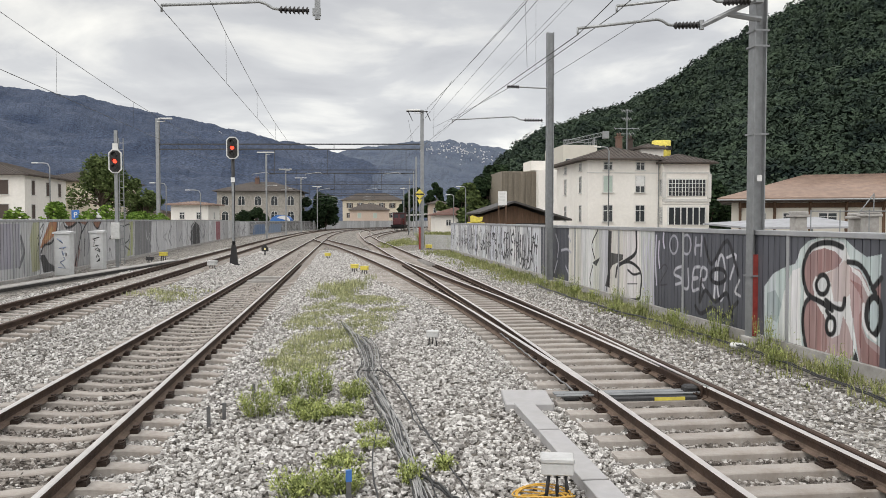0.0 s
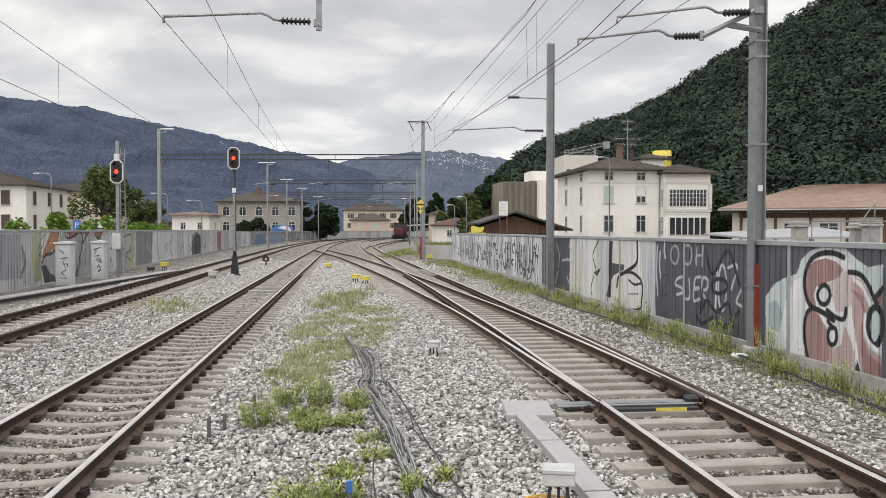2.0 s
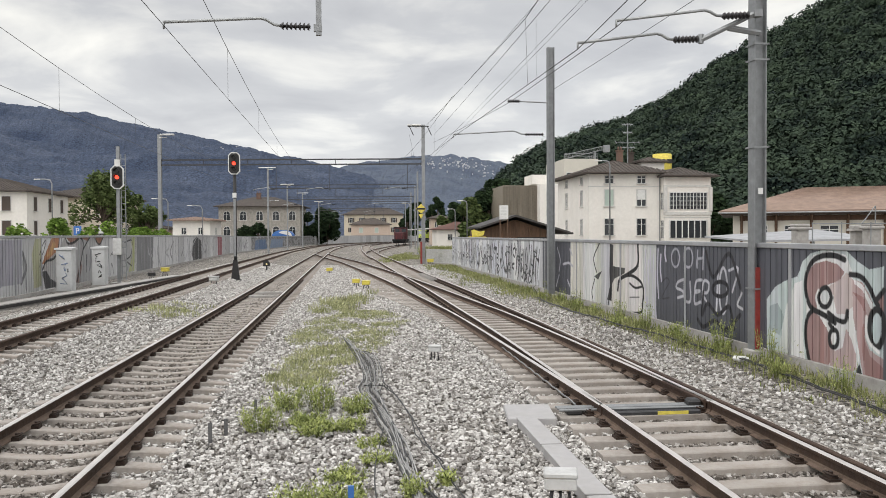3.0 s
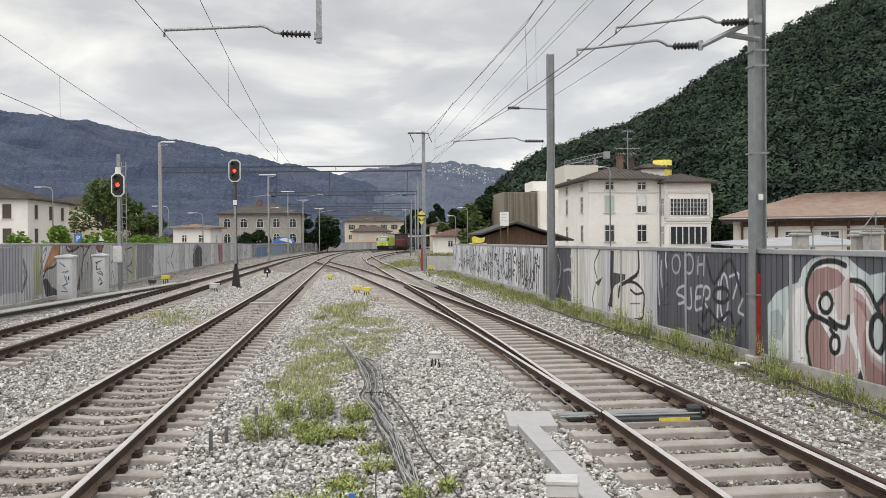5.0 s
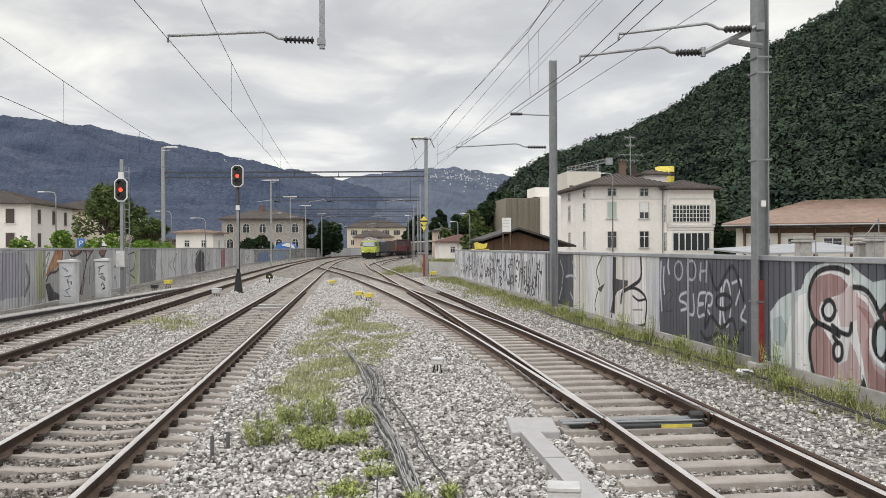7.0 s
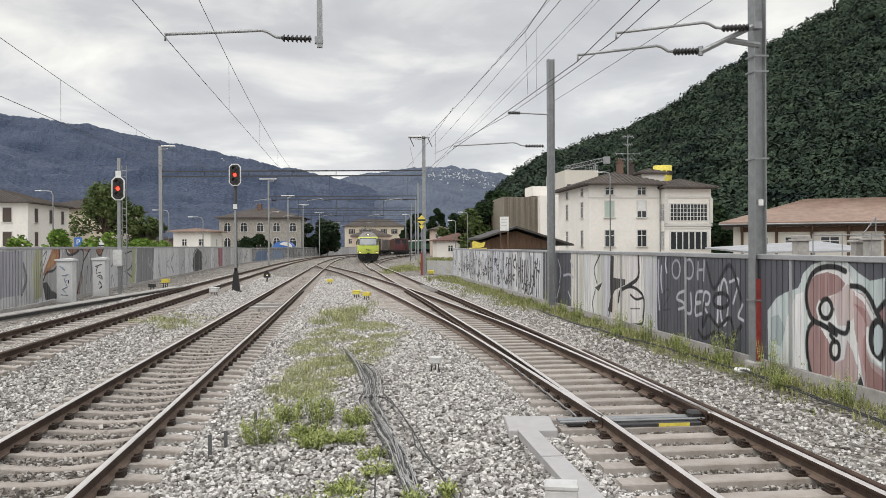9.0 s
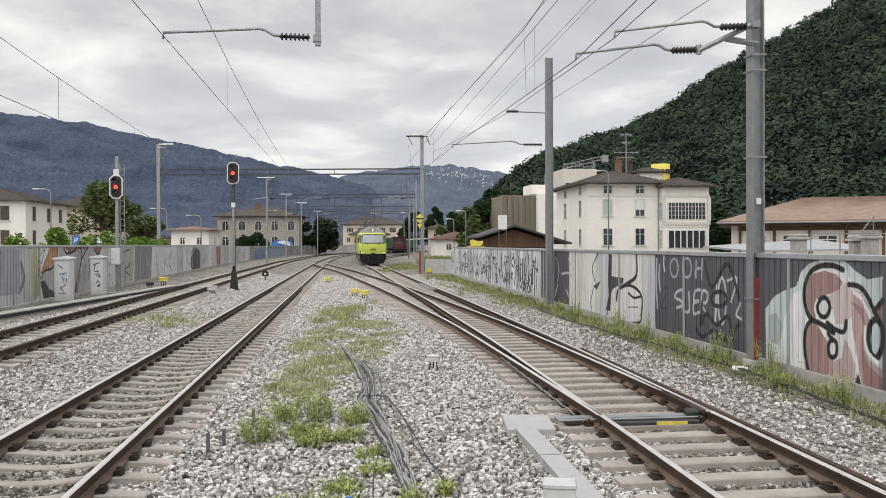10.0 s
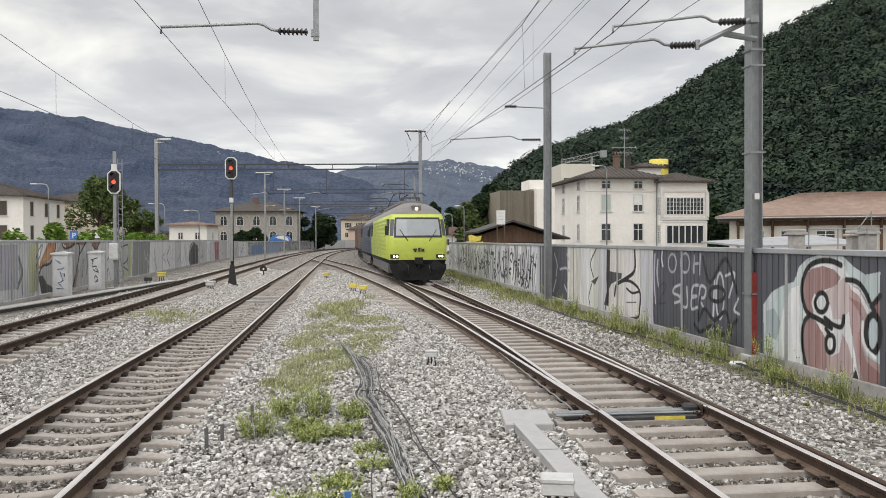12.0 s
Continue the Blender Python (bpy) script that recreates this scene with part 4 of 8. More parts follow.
fence("fence_right", "grey corrugated steel fence covered with graffiti, on a concrete plinth", FENCE_RIGHT, 1.52, FENCE_RIGHT.length, 4.58, 2.2, 0.17, paint_right, -1, 0.025, 0.025, True)
fence("fence_left", "grey corrugated steel fence with faded graffiti", FENCE_LEFT, 0.2, FENCE_LEFT.length - 1, 2.6, 2.22, 0.06, paint_left, 1, 0.04, 0.04, True)


# ---- overhead line ----
INSUL = mat("insulator_brown", (0.025, 0.022, 0.022), 0.4, 0, 0.2, 10)
TUBE = mat("bracket_tube", (0.36, 0.37, 0.37), 0.5, 0.6, 0.15, 5)


def insulator(bm, a, b, n=7):
    """Ribbed insulator from a to b."""
    a, b = Vector(a), Vector(b)
    rod(bm, a, b, 0.03, 8)
    for k in range(n):
        c = a.lerp(b, (k + 0.5) / n)
        d = (b - a).normalized() * 0.018
        rod(bm, c - d, c + d, 0.075, 10, 0.05)
    return bm


def bracket(parent, p_mast, p_end):
    """A tube bracket: insulator at the mast side, bent arm out to the wire."""
    a, e = Vector(p_mast), Vector(p_end)
    v = e - a
    bm = bmesh.new()
    insulator(bm, a + v * 0.04, a + v * 0.24)
    part("insulator", bm, INSUL, parent)
    bm = bmesh.new()
    tube(bm, [a + v * 0.22, a + v * 0.28 + Vector((0, 0, 0.02)), a + v * 0.33 + Vector((0, 0, 0.10)), a + v * 0.37 + Vector((0, 0, 0.13)), a + v * 0.7 + Vector((0, 0, 0.06)), e], 0.028, 6)
    tube(bm, [e + Vector((0, 0, 0.02)), e + Vector((0, 0, -0.12))], 0.02, 5)
    part("arm", bm, TUBE, parent)


def mast(name, label, x, y, r, top, turn, painted_foot=False):
    t = thing(name, label, "catenary mast", pose(x, y, land(x, y), 0, 0, turn))
    bm = bmesh.new()
    w, f = r, r * 0.09
    outline = [(-w, -w), (w, -w), (w, -w + 2 * f), (f, -w + 2 * f), (f, w - 2 * f), (w, w - 2 * f), (w, w), (-w, w), (-w, w - 2 * f), (-f, w - 2 * f), (-f, -w + 2 * f), (-w, -w + 2 * f)]
    prism(bm, outline, "z", 0.0, top)
    part("post", bm, GALV, t)
    bm = bmesh.new()
    box(bm, -r * 1.5, r * 1.5, -r * 1.5, r * 1.5, -0.3, 0.10, bevel=0.02)
    part("foundation", bm, CONCRETE, t)
    return t


M1 = mast("catenary_mast", "tall galvanised steel catenary mast with a red painted foot panel", 6.15, 15.8, 0.125, 10.5, 98)
bm = bmesh.new()
box(bm, -0.143, -0.127, -0.125, 0.105, 0.12, 1.72)
part("red_panel", bm, REDPAINT, M1, "peeling red painted panel")
for zz in (1.28, 4.05, 5.75, 6.05):
    bm = bmesh.new()
    for o in (-0.155, 0.143):
        box(bm, -0.165, 0.165, o, o + 0.012, zz, zz + 0.035)
        box(bm, o, o + 0.012, -0.165, 0.165, zz + 0.001, zz + 0.034)
    part("clamp_band", bm, GALV, M1)
bm = bmesh.new()
box(bm, -0.135, -0.127, -0.05, 0.05, 3.15, 3.27)
part("number_plate", bm, WHITE, M1)


def local(ob, p):
    return ob.matrix_basis.inverted() @ Vector(p)


bm = bmesh.new()
rod(bm, local(M1, (6.15, 15.7, 6.28)), local(M1, (5.5, 15.6, 6.36)), 0.06, 6)
rod(bm, local(M1, (4.98, 15.6, 6.13)), local(M1, (6.02, 15.55, 6.63)), 0.055, 6)
rod(bm, local(M1, (4.98, 15.6, 6.06)), local(M1, (4.98, 15.6, 6.24)), 0.05, 6)
box(bm, -0.08, 0.08, -0.08, 0.08, -0.07, 0.07, m=Matrix.Translation(local(M1, (6.04, 15.55, 6.62))))
part("bracket_beam", bm, GALV, M1)
bracket(M1, local(M1, (5.02, 15.6, 6.15)), local(M1, (2.58, 15.5, 6.06)))
bracket(M1, local(M1, (5.98, 15.5, 6.58)), local(M1, (3.28, 15.3, 6.43)))

M2 = mast("catenary_mast", "slender grey steel catenary mast beside the fence", 4.04, 30.5, 0.125, 9.45, 98)
bracket(M2, local(M2, (3.9, 30.4, 6.15)), local(M2, (0.35, 30.2, 6.15)))
bm = bmesh.new()
rod(bm, local(M2, (3.9, 30.4, 7.35)), local(M2, (2.6, 30.3, 7.4)), 0.03, 6)
part("arm", bm, TUBE, M2)
bm = bmesh.new()
insulator(bm, local(M2, (2.85, 30.3, 7.39)), local(M2, (2.4, 30.3, 7.4)))
part("insulator", bm, INSUL, M2)

# near cross beam, above the picture, with the drop posts of the two other tracks
NB = thing("catenary_cross_beam", "steel cross beam with drop posts and tube brackets", "catenary beam", pose(6.2, 15.8, 0, 0, 0, 6.9))
bm = bmesh.new()
box(bm, -22.5, -0.16, -0.11, 0.11, 8.6, 8.85)
part("beam", bm, GALV, NB)
for lx, wire_end in ((-8.55, -11.3), (-14.75, -17.4)):
    bm = bmesh.new()
    box(bm, lx - 0.05, lx + 0.05, -0.05, 0.05, 6.05, 8.6)
    box(bm, lx - 0.09, lx + 0.06, -0.06, 0.06, 6.12, 6.24)
    part("drop_post", bm, GALV, NB)
    bracket(NB, (lx - 0.04, 0, 6.2), (wire_end, 0, 6.22))
bm = bmesh.new()
box(bm, -22.7, -22.4, -0.15, 0.15, 0, 8.85)
part("post", bm, GALV, NB)


def portal(y, x0, x1, top0, top1, beam, lamp=True, label="dark steel catenary portal spanning the tracks"):
    t = thing("catenary_portal", label, "catenary portal", group="catenary portals over the tracks")
    for x, top in ((x0, top0), (x1, top1)):
        bm = bmesh.new()
        w = 0.14 if y < 90 else 0.1
        box(bm, x - w, x + w, y - w, y + w, land(x, y) - 0.1, top)
        part("post", bm, GALV, t)
    bm = bmesh.new()
    for dz in (0, 0.42):
        box(bm, x0, x1, y - 0.07, y + 0.07, beam - dz - 0.05, beam - dz + 0.05)
    n = int((x1 - x0) / 3.6)
    for k in range(n + 1):
        x = x0 + (x1 - x0) * k / n
        rod(bm, (x, y, beam - 0.42), (x, y, beam), 0.025, 4)
    part("beam", bm, DARKSTEEL, t)
    for path in (TRACK_LEFT, TRACK_MID, TRACK_RIGHT):
        px = path.at(path.s_of_y(y))[0]
        sx = px + 1.7
        if sx > x1:
            continue
        bm = bmesh.new()
        box(bm, sx - 0.022, sx + 0.022, y - 0.022, y + 0.022, 6.15, beam - 0.42)
        part("drop_post", bm, DARKSTEEL, t)
        bracket(t, (sx - 0.02, y, 6.3), (px - 0.2, y, 6.25))
    if lamp:
        for x, top in ((x0, top0), (x1, top1))[:2 if y < 90 else 1]:
            bm = bmesh.new()
            sgn = 1 if x == x0 else -1
            rod(bm, (x, y - 0.16, top - 0.3), (x + sgn * 0.7, y - 0.16, top - 0.25), 0.03, 6)
            box(bm, x - 1.1 if y > 90 else x + 0.15 if sgn > 0 else x - 1.3, x + 1.1 if y > 90 else x + 1.3 if sgn > 0 else x - 0.15, y - 0.33, y - 0.1, top - 0.1, top + 0.03, bevel=0.03)
            part("floodlight", bm, WHITE, t)
    return t


portal(67.5, -23.9, -1.75, 10.9, 11.6, 8.75)
portal(102, -22.4, -3.4, 11.0, 10.4, 8.75)
portal(134, -26.2, -4.9, 10.9, 10.5, 8.75)
portal(154, -27.2, -6.4, 10.5, 10.5, 8.75)
portal(193, -30.2, -9.4, 10.5, 10.5, 8.75)

# feeder arms and the yellow board on the first portal's post
FB = thing("feeder_crossarm", "steel crossarm with insulators on a portal post", "crossarm", pose(-1.75, 67.3, 11.45))
bm = bmesh.new()
rod(bm, (-1.3, 0, 0), (0.5, 0, 0), 0.04, 6)
part("arm", bm, DARKSTEEL, FB)
for sx in (-1.15, 0.35):
    bm = bmesh.new()
    rod(bm, (sx, 0, 0), (sx + 0.35, 0, -0.75), 0.035, 6)
    part("insulator", bm, INSUL, FB)


def diamond_board():
    t = thing("track_signal_board", "yellow diamond signal board with a black bar", "signal board", pose(-1.95, 67.2, 0))
    bm = bmesh.new()
    prism(bm, [(0, 4.15), (0.42, 4.55), (0, 4.98), (-0.42, 4.55)], "y", -0.05, -0.02)
    prism(bm, [(0, 3.72), (0.22, 4.12), (-0.22, 4.12)], "y", -0.05, -0.02)
    part("board", bm, YELLOW, t)
    bm = bmesh.new()
    box(bm, -0.36, 0.36, -0.06, -0.052, 4.48, 4.62)
    part("bar", bm, BLACK, t)
    bm = bmesh.new()
    box(bm, -0.03, 0.03, -0.02, 0.02, 0, 4.7)
    part("pole", bm, GALV, t)
    bm = bmesh.new()
    box(bm, -0.08, 0.08, -0.06, 0.02, -0.05, 1.8)
    part("red_foot", bm, REDPAINT, t, "red painted foot")
    return t


diamond_board()


def wires(name, label, lines, r=0.008):
    t = thing(name, label, "overhead wire")
    for kind, pts in lines:
        bm = bmesh.new()
        tube(bm, pts, r if kind != "dropper" else 0.004, 4)
        part(kind, bm, WIRE, t)
    return t


def span(a, b, sag, n=14):
    a, b = Vector(a), Vector(b)
    return [a.lerp(b, k / n) - Vector((0, 0, 4 * sag * (k / n) * (1 - k / n))) for k in range(n + 1)]


def catenary(label, contacts, bearers, sag=1.2):
    lines = []
    for (a, b), (c, d) in zip(zip(contacts, contacts[1:]), zip(bearers, bearers[1:])):
        cw, mw = span(a, b, 0.02), span(c, d, sag if (b[1] - a[1]) > 40 else 0.5)
        lines += [("contact_wire", cw), ("bearer_wire", mw)]
        for k in (2, 4, 6, 8, 10, 12):
            lines.append(("dropper", [cw[k], mw[k]]))
    return wires("overhead_line", label, lines)


def along(path, ys, z, side=0.0):
    out = []
    for i, y in enumerate(ys):
        x, yy, a = path.at(path.s_of_y(y))
        out.append((x + side * (1 if i % 2 else -1), yy, z))
    return out


FARY = [67.5, 102, 134, 154, 193, 225]
catenary("overhead contact wire above the turnout track", [(0.34, 30.2, 6.05)] + along(TRACK_RIGHT, FARY, 6.15, 0.15), [(0.34, 30.2, 7.6)] + along(TRACK_RIGHT, FARY, 7.9))
catenary("overhead contact wire above the middle track", [(0.4, -30, 6.2), (-5.0, 14.45, 6.14)] + along(TRACK_MID, FARY, 6.15, 0.0),
         [(0.4, -30, 7.6), (-5.0, 14.45, 8.1)] + along(TRACK_MID, FARY, 7.9))
catenary("overhead contact wire above the fence-side track", [(-3.6, -30, 5.8), (-9.25, 13.6, 5.72)] + along(TRACK_LEFT, FARY, 5.75, 0.0),
         [(-3.6, -30, 7.6), (-9.25, 13.6, 7.2)] + along(TRACK_LEFT, FARY, 7.8), 0.9)
wires("turnout_overhead_line", "two contact wires with their bearers converging over the turnout", [
    ("contact_wire", span((5.6, -30, 5.95), (2.58, 15.5, 5.94), 0.02)), ("contact_wire", span((2.58, 15.5, 5.94), (0.34, 30.2, 6.05), 0.01)),
    ("contact_wire", span((6.4, -30, 6.3), (3.28, 15.3, 6.31), 0.02)), ("contact_wire", span((3.28, 15.3, 6.31), (2.45, 30.3, 7.34), 0.01)),
    ("contact_wire", span((2.45, 30.3, 7.34), (-0.9, 67.3, 10.1), 0.05)),
    ("bearer_wire", span((1.95, 19.2, 7.52), (-1.6, 67.3, 11.45), 0.05)), ("bearer_wire", span((5.6, -30, 7.2), (1.95, 19.2, 7.52), 0.1)),
    ("bearer_wire", span((2.79, 24.3, 8.93), (-0.85, 67.3, 10.74), 0.05)), ("bearer_wire", span((6.6, -20, 7.9), (2.79, 24.3, 8.93), 0.1)),
    ("dropper", [(2.0, 19.2, 5.97), (1.95, 19.2, 7.52)]), ("dropper", [(2.79, 24.3, 6.92), (2.79, 24.3, 8.93)])], 0.010)
wires("feeder_line", "feeder wires high above the tracks", [
    ("feeder_wire", span((-1.55, 67.3, 11.4), (3.9, 30, 11.5), 0.1)), ("feeder_wire", span((3.9, 30, 11.5), (10.3, -25, 11.7), 0.3)),
    ("feeder_wire", span((-3.9, 102, 10.4), (4.9, 26.5, 10.45), 0.15)), ("feeder_wire", span((4.9, 26.5, 10.45), (10.6, -25, 10.6), 0.2)),
    ("feeder_wire", span((-3.4, 102, 10.4), (5.15, 26.5, 10.5), 0.15)), ("feeder_wire", span((5.15, 26.5, 10.5), (11.0, -25, 10.6), 0.2)),
    ("feeder_wire", span((4.14, 30.4, 7.85), (12.5, -10, 9.9), 0.2)), ("feeder_wire", span((-3.2, 102, 10.2), (-2.9, 67.3, 10.75), 0.3))], 0.009)


# ---- signals ----
RED_LIT = glow("signal_red_light", (1.0, 0.06, 0.03), 2.6)
LENS = mat("dark_lens", (0.012, 0.012, 0.013), 0.15)


def signal_head(t, z, w, h):
    bm = bmesh.new()
    c = 0.16
    o = [(-w, z + c), (-w + c, z), (w - c, z), (w, z + c), (w, z + h - c), (w - c, z + h), (-w + c, z + h), (-w, z + h - c)]
    prism(bm, o, "y", -0.06, 0.0)
    head = part("signal_head", bm, WHITE, t, "white rimmed signal screen")
    k = 0.055
    o = [(-w + k, z + c + 0.02), (-w + c + 0.02, z + k), (w - c - 0.02, z + k), (w - k, z + c + 0.02), (w - k, z + h - c - 0.02), (w - c - 0.02, z + h - k), (-w + c + 0.02, z + h - k), (-w + k, z + h - c - 0.02)]
    bm = bmesh.new()
    prism(bm, o, "y", -0.075, -0.06)
    part("screen", bm, BLACK, head, "matt black screen")
    for i, lz in enumerate((0.24, 0.5, 0.76)):
        bm = bmesh.new()
        rod(bm, (0, -0.075, z + h * lz), (0, -0.10, z + h * lz), 0.095, 14)
        part("lamp", bm, RED_LIT if i == 1 else LENS, head, "lit red lamp" if i == 1 else "dark lamp")
        bm = bmesh.new()
        rows = []
        for q in range(9):
            an = math.pi * q / 8
            for rr, yy in ((0.125, -0.075), (0.12, -0.30)):
                rows.append(bm.verts.new((rr * math.cos(an), yy, z + h * lz + rr * math.sin(an))))
        for q in range(8):
            bm.faces.new((rows[2 * q], rows[2 * q + 2], rows[2 * q + 3], rows[2 * q + 1]))
        part("hood", bm, BLACK, head)
    bm = bmesh.new()
    box(bm, -w * 0.7, w * 0.7, 0.0, 0.2, z + 0.1, z + h - 0.1)
    part("lamp_housing", bm, BLACK, head)


S1 = thing("railway_signal", "black signal post with a red light lit, between two tracks", "railway signal", pose(-10.9, 41.7, land(-10.9, 41.7) - 0.02, 0, 0, 4))
bm = bmesh.new()
rod(bm, (0, 0.1, 0.5), (0, 0.1, 6.6), 0.085, 10)
part("post", bm, BLACK, S1)
bm = bmesh.new()
prism(bm, [(-0.21, 0), (0.21, 0), (0.1, 1.0), (-0.1, 1.0)], "y", 0.0, 0.2)
box(bm, -0.28, 0.28, -0.08, 0.28, -0.1, -0.003)
part("foot_frame", bm, BLACK, S1)
bm = bmesh.new()
box(bm, -0.1, 0.1, -0.02, 0.0, 4.25, 4.5)
part("number_plate", bm, WHITE, S1)
bm = bmesh.new()
box(bm, -0.06, 0.06, -0.02, 0.01, 1.2, 4.2)
part("cable_duct", bm, GALV, S1)
signal_head(S1, 5.45, 0.31, 1.15)

S2 = thing("railway_signal", "grey signal mast with ladder, red light lit, by the fence", "railway signal", pose(-14.9, 36.6, land(-14.9, 36.6) - 0.02, 0, 0, 8))
bm = bmesh.new()
box(bm, -0.07, 0.07, 0.05, 0.19, 0, 6.3)
part("post", bm, GALV, S2)
bm = bmesh.new()
for sx in (0.13, 0.32):
    box(bm, sx - 0.015, sx + 0.015, 0.1, 0.14, 0.2, 5.95)
for k in range(19):
    box(bm, 0.13, 0.32, 0.105, 0.135, 0.5 + 0.29 * k, 0.525 + 0.29 * k)
part("ladder", bm, GALV, S2)
bm = bmesh.new()
box(bm, -0.12, 0.12, -0.02, 0.02, 5.35, 5.7)
part("number_plate", bm, WHITE, S2)
bm = bmesh.new()
box(bm, -0.22, 0.16, -0.12, 0.05, 1.35, 2.1, bevel=0.015)
part("control_box", bm, GREYBOX, S2)
bm = bmesh.new()
box(bm, -0.35, 0.4, -0.2, 0.45, -0.15, 0.08)
part("foundation", bm, CONCRETE, S2)
signal_head(S2, 4.35, 0.29, 1.08)


# ---- buildings ----
PLASTER = mat("white_plaster", (0.82, 0.79, 0.735), 0.9, 0, 0.05, 3, 0.1, 30, (0.62, 0.59, 0.54), 0.35, 0.35)
CREAM = mat("cream_plaster", (0.60, 0.54, 0.43), 0.9, 0, 0.07, 3, 0.1, 30, (0.48, 0.41, 0.30), 0.3, 0.4)
PINK = mat("salmon_plaster", (0.56, 0.45, 0.37), 0.9, 0, 0.07, 3, 0.1, 30, (0.45, 0.33, 0.26), 0.3, 0.4)
BEIGE = mat("beige_render", (0.60, 0.57, 0.50), 0.9, 0, 0.05, 2, 0.1, 30, (0.5, 0.47, 0.42), 0.25, 0.4)
RUBBLE = mat("rubble_stone", (0.30, 0.28, 0.25), 0.9, 0, 0.35, 2.6, 0.5, 4, (0.42, 0.39, 0.34), 1.1, 0.7)
TRIM = mat("stone_trim", (0.60, 0.59, 0.56), 0.85, 0, 0.08, 4)
TILE = mat("roof_tiles_dark", (0.06, 0.049, 0.042), 0.9, 0, 0.3, 2.5, 0.3, 8, (0.11, 0.09, 0.075), 0.7, 0.5, each=0.25)
TILE_RED = mat("roof_tiles_brown", (0.27, 0.19, 0.148), 0.9, 0, 0.2, 1.5, 0.3, 6, (0.20, 0.145, 0.115), 0.5, 0.5, each=0.1)
TILE_DARKRED = mat("roof_tiles_dark_red", (0.14, 0.07, 0.055), 0.9, 0, 0.25, 2, 0.3, 8, (0.10, 0.065, 0.055), 0.7, 0.5)
WOOD = mat("weathered_boards", (0.13, 0.075, 0.045), 0.85, 0, 0.3, 4, 0.3, 20, (0.07, 0.045, 0.03), 1, 0.6, each=0.3, stretch=(3, 3, 0.5))
SHUTTER = mat("brown_shutters", (0.075, 0.055, 0.045), 0.7, 0, 0.2, 8)
PALE_BLIND = mat("pale_green_blind", (0.42, 0.50, 0.44), 0.7, 0, 0.08, 6)
SLATS = mat("bronze_slats", (0.27, 0.235, 0.185), 0.6, 0.2, 0.15, 3, each=0.35)
DARKROOF = mat("dark_roof_sheet", (0.06, 0.055, 0.052), 0.8, 0, 0.2, 2)


def window(parent, m, w, h, style="pane", bars=1, material_trim=None, arched=False, sill=True):
    """A window standing 5 cm proud of the wall, m: its foot centre, facing -y."""
    bm = bmesh.new()
    t = 0.09
    if arched:
        ro, ri = w / 2 + t, w / 2
        n = 10
        for k in range(n):
            a0, a1 = math.pi * k / n, math.pi * (k + 1) / n
            prism(bm, [(ri * math.cos(a0), h - ri + ri * math.sin(a0)), (ro * math.cos(a0), h - ri + ro * math.sin(a0)), (ro * math.cos(a1), h - ri + ro * math.sin(a1)), (ri * math.cos(a1), h - ri + ri * math.sin(a1))], "y", -0.06, 0.02)
        for sx in (-1, 1):
            box(bm, min(sx * ri, sx * ro), max(sx * ri, sx * ro), -0.06, 0.02, 0, h - ri)
    else:
        box(bm, -w / 2 - t, w / 2 + t, -0.06, 0.02, h, h + t)
        for sx in (-1, 1):
            box(bm, min(sx * w / 2, sx * (w / 2 + t)), max(sx * w / 2, sx * (w / 2 + t)), -0.06, 0.02, 0, h)
    fr = part("window", bm, material_trim or TRIM, parent)
    fr.matrix_basis = m
    bm = bmesh.new()
    if arched:
        r = w / 2
        prism(bm, [(-r, 0), (r, 0)] + [(r * math.cos(math.pi * k / 10), h - r + r * math.sin(math.pi * k / 10)) for k in range(11)], "y", -0.015, -0.005)
    else:
        box(bm, -w / 2, w / 2, -0.015, -0.005, 0, h)
    part("pane", bm, GLASS if style == "pane" else (PALE_BLIND if style == "blind" else SHUTTER), fr)
    if style == "pane" and bars:
        bm = bmesh.new()
        for k in range(bars):
            x = -w / 2 + w * (k + 1) / (bars + 1)
            box(bm, x - 0.035, x + 0.035, -0.045, -0.016, 0, h)
        box(bm, -w / 2, w / 2, -0.044, -0.017, h * 0.66, h * 0.66 + 0.05)
        part("glazing_bar", bm, WHITE, fr)
    if style == "open_shutters":
        pass
    if sill:
        bm = bmesh.new()
        box(bm, -w / 2 - 0.18, w / 2 + 0.18, -0.16, 0.02, -0.1, 0)
        part("sill", bm, TRIM, fr)
    return fr


def shutters(parent, m, w, h):
    """A window with its two shutters folded open beside it."""
    fr = window(parent, m, w, h, "pane", 1)
    for sx in (-1, 1):
        bm = bmesh.new()
        a, b = sx * (w / 2 + 0.1), sx * (w + 0.1)
        box(bm, min(a, b), max(a, b), -0.12, -0.062, 0, h)
        for k in range(8):
            box(bm, min(a, b) + 0.05, max(a, b) - 0.05, -0.135, -0.12, h * (k + 0.2) / 8, h * (k + 0.7) / 8)
        part("shutter", bm, SHUTTER, fr)


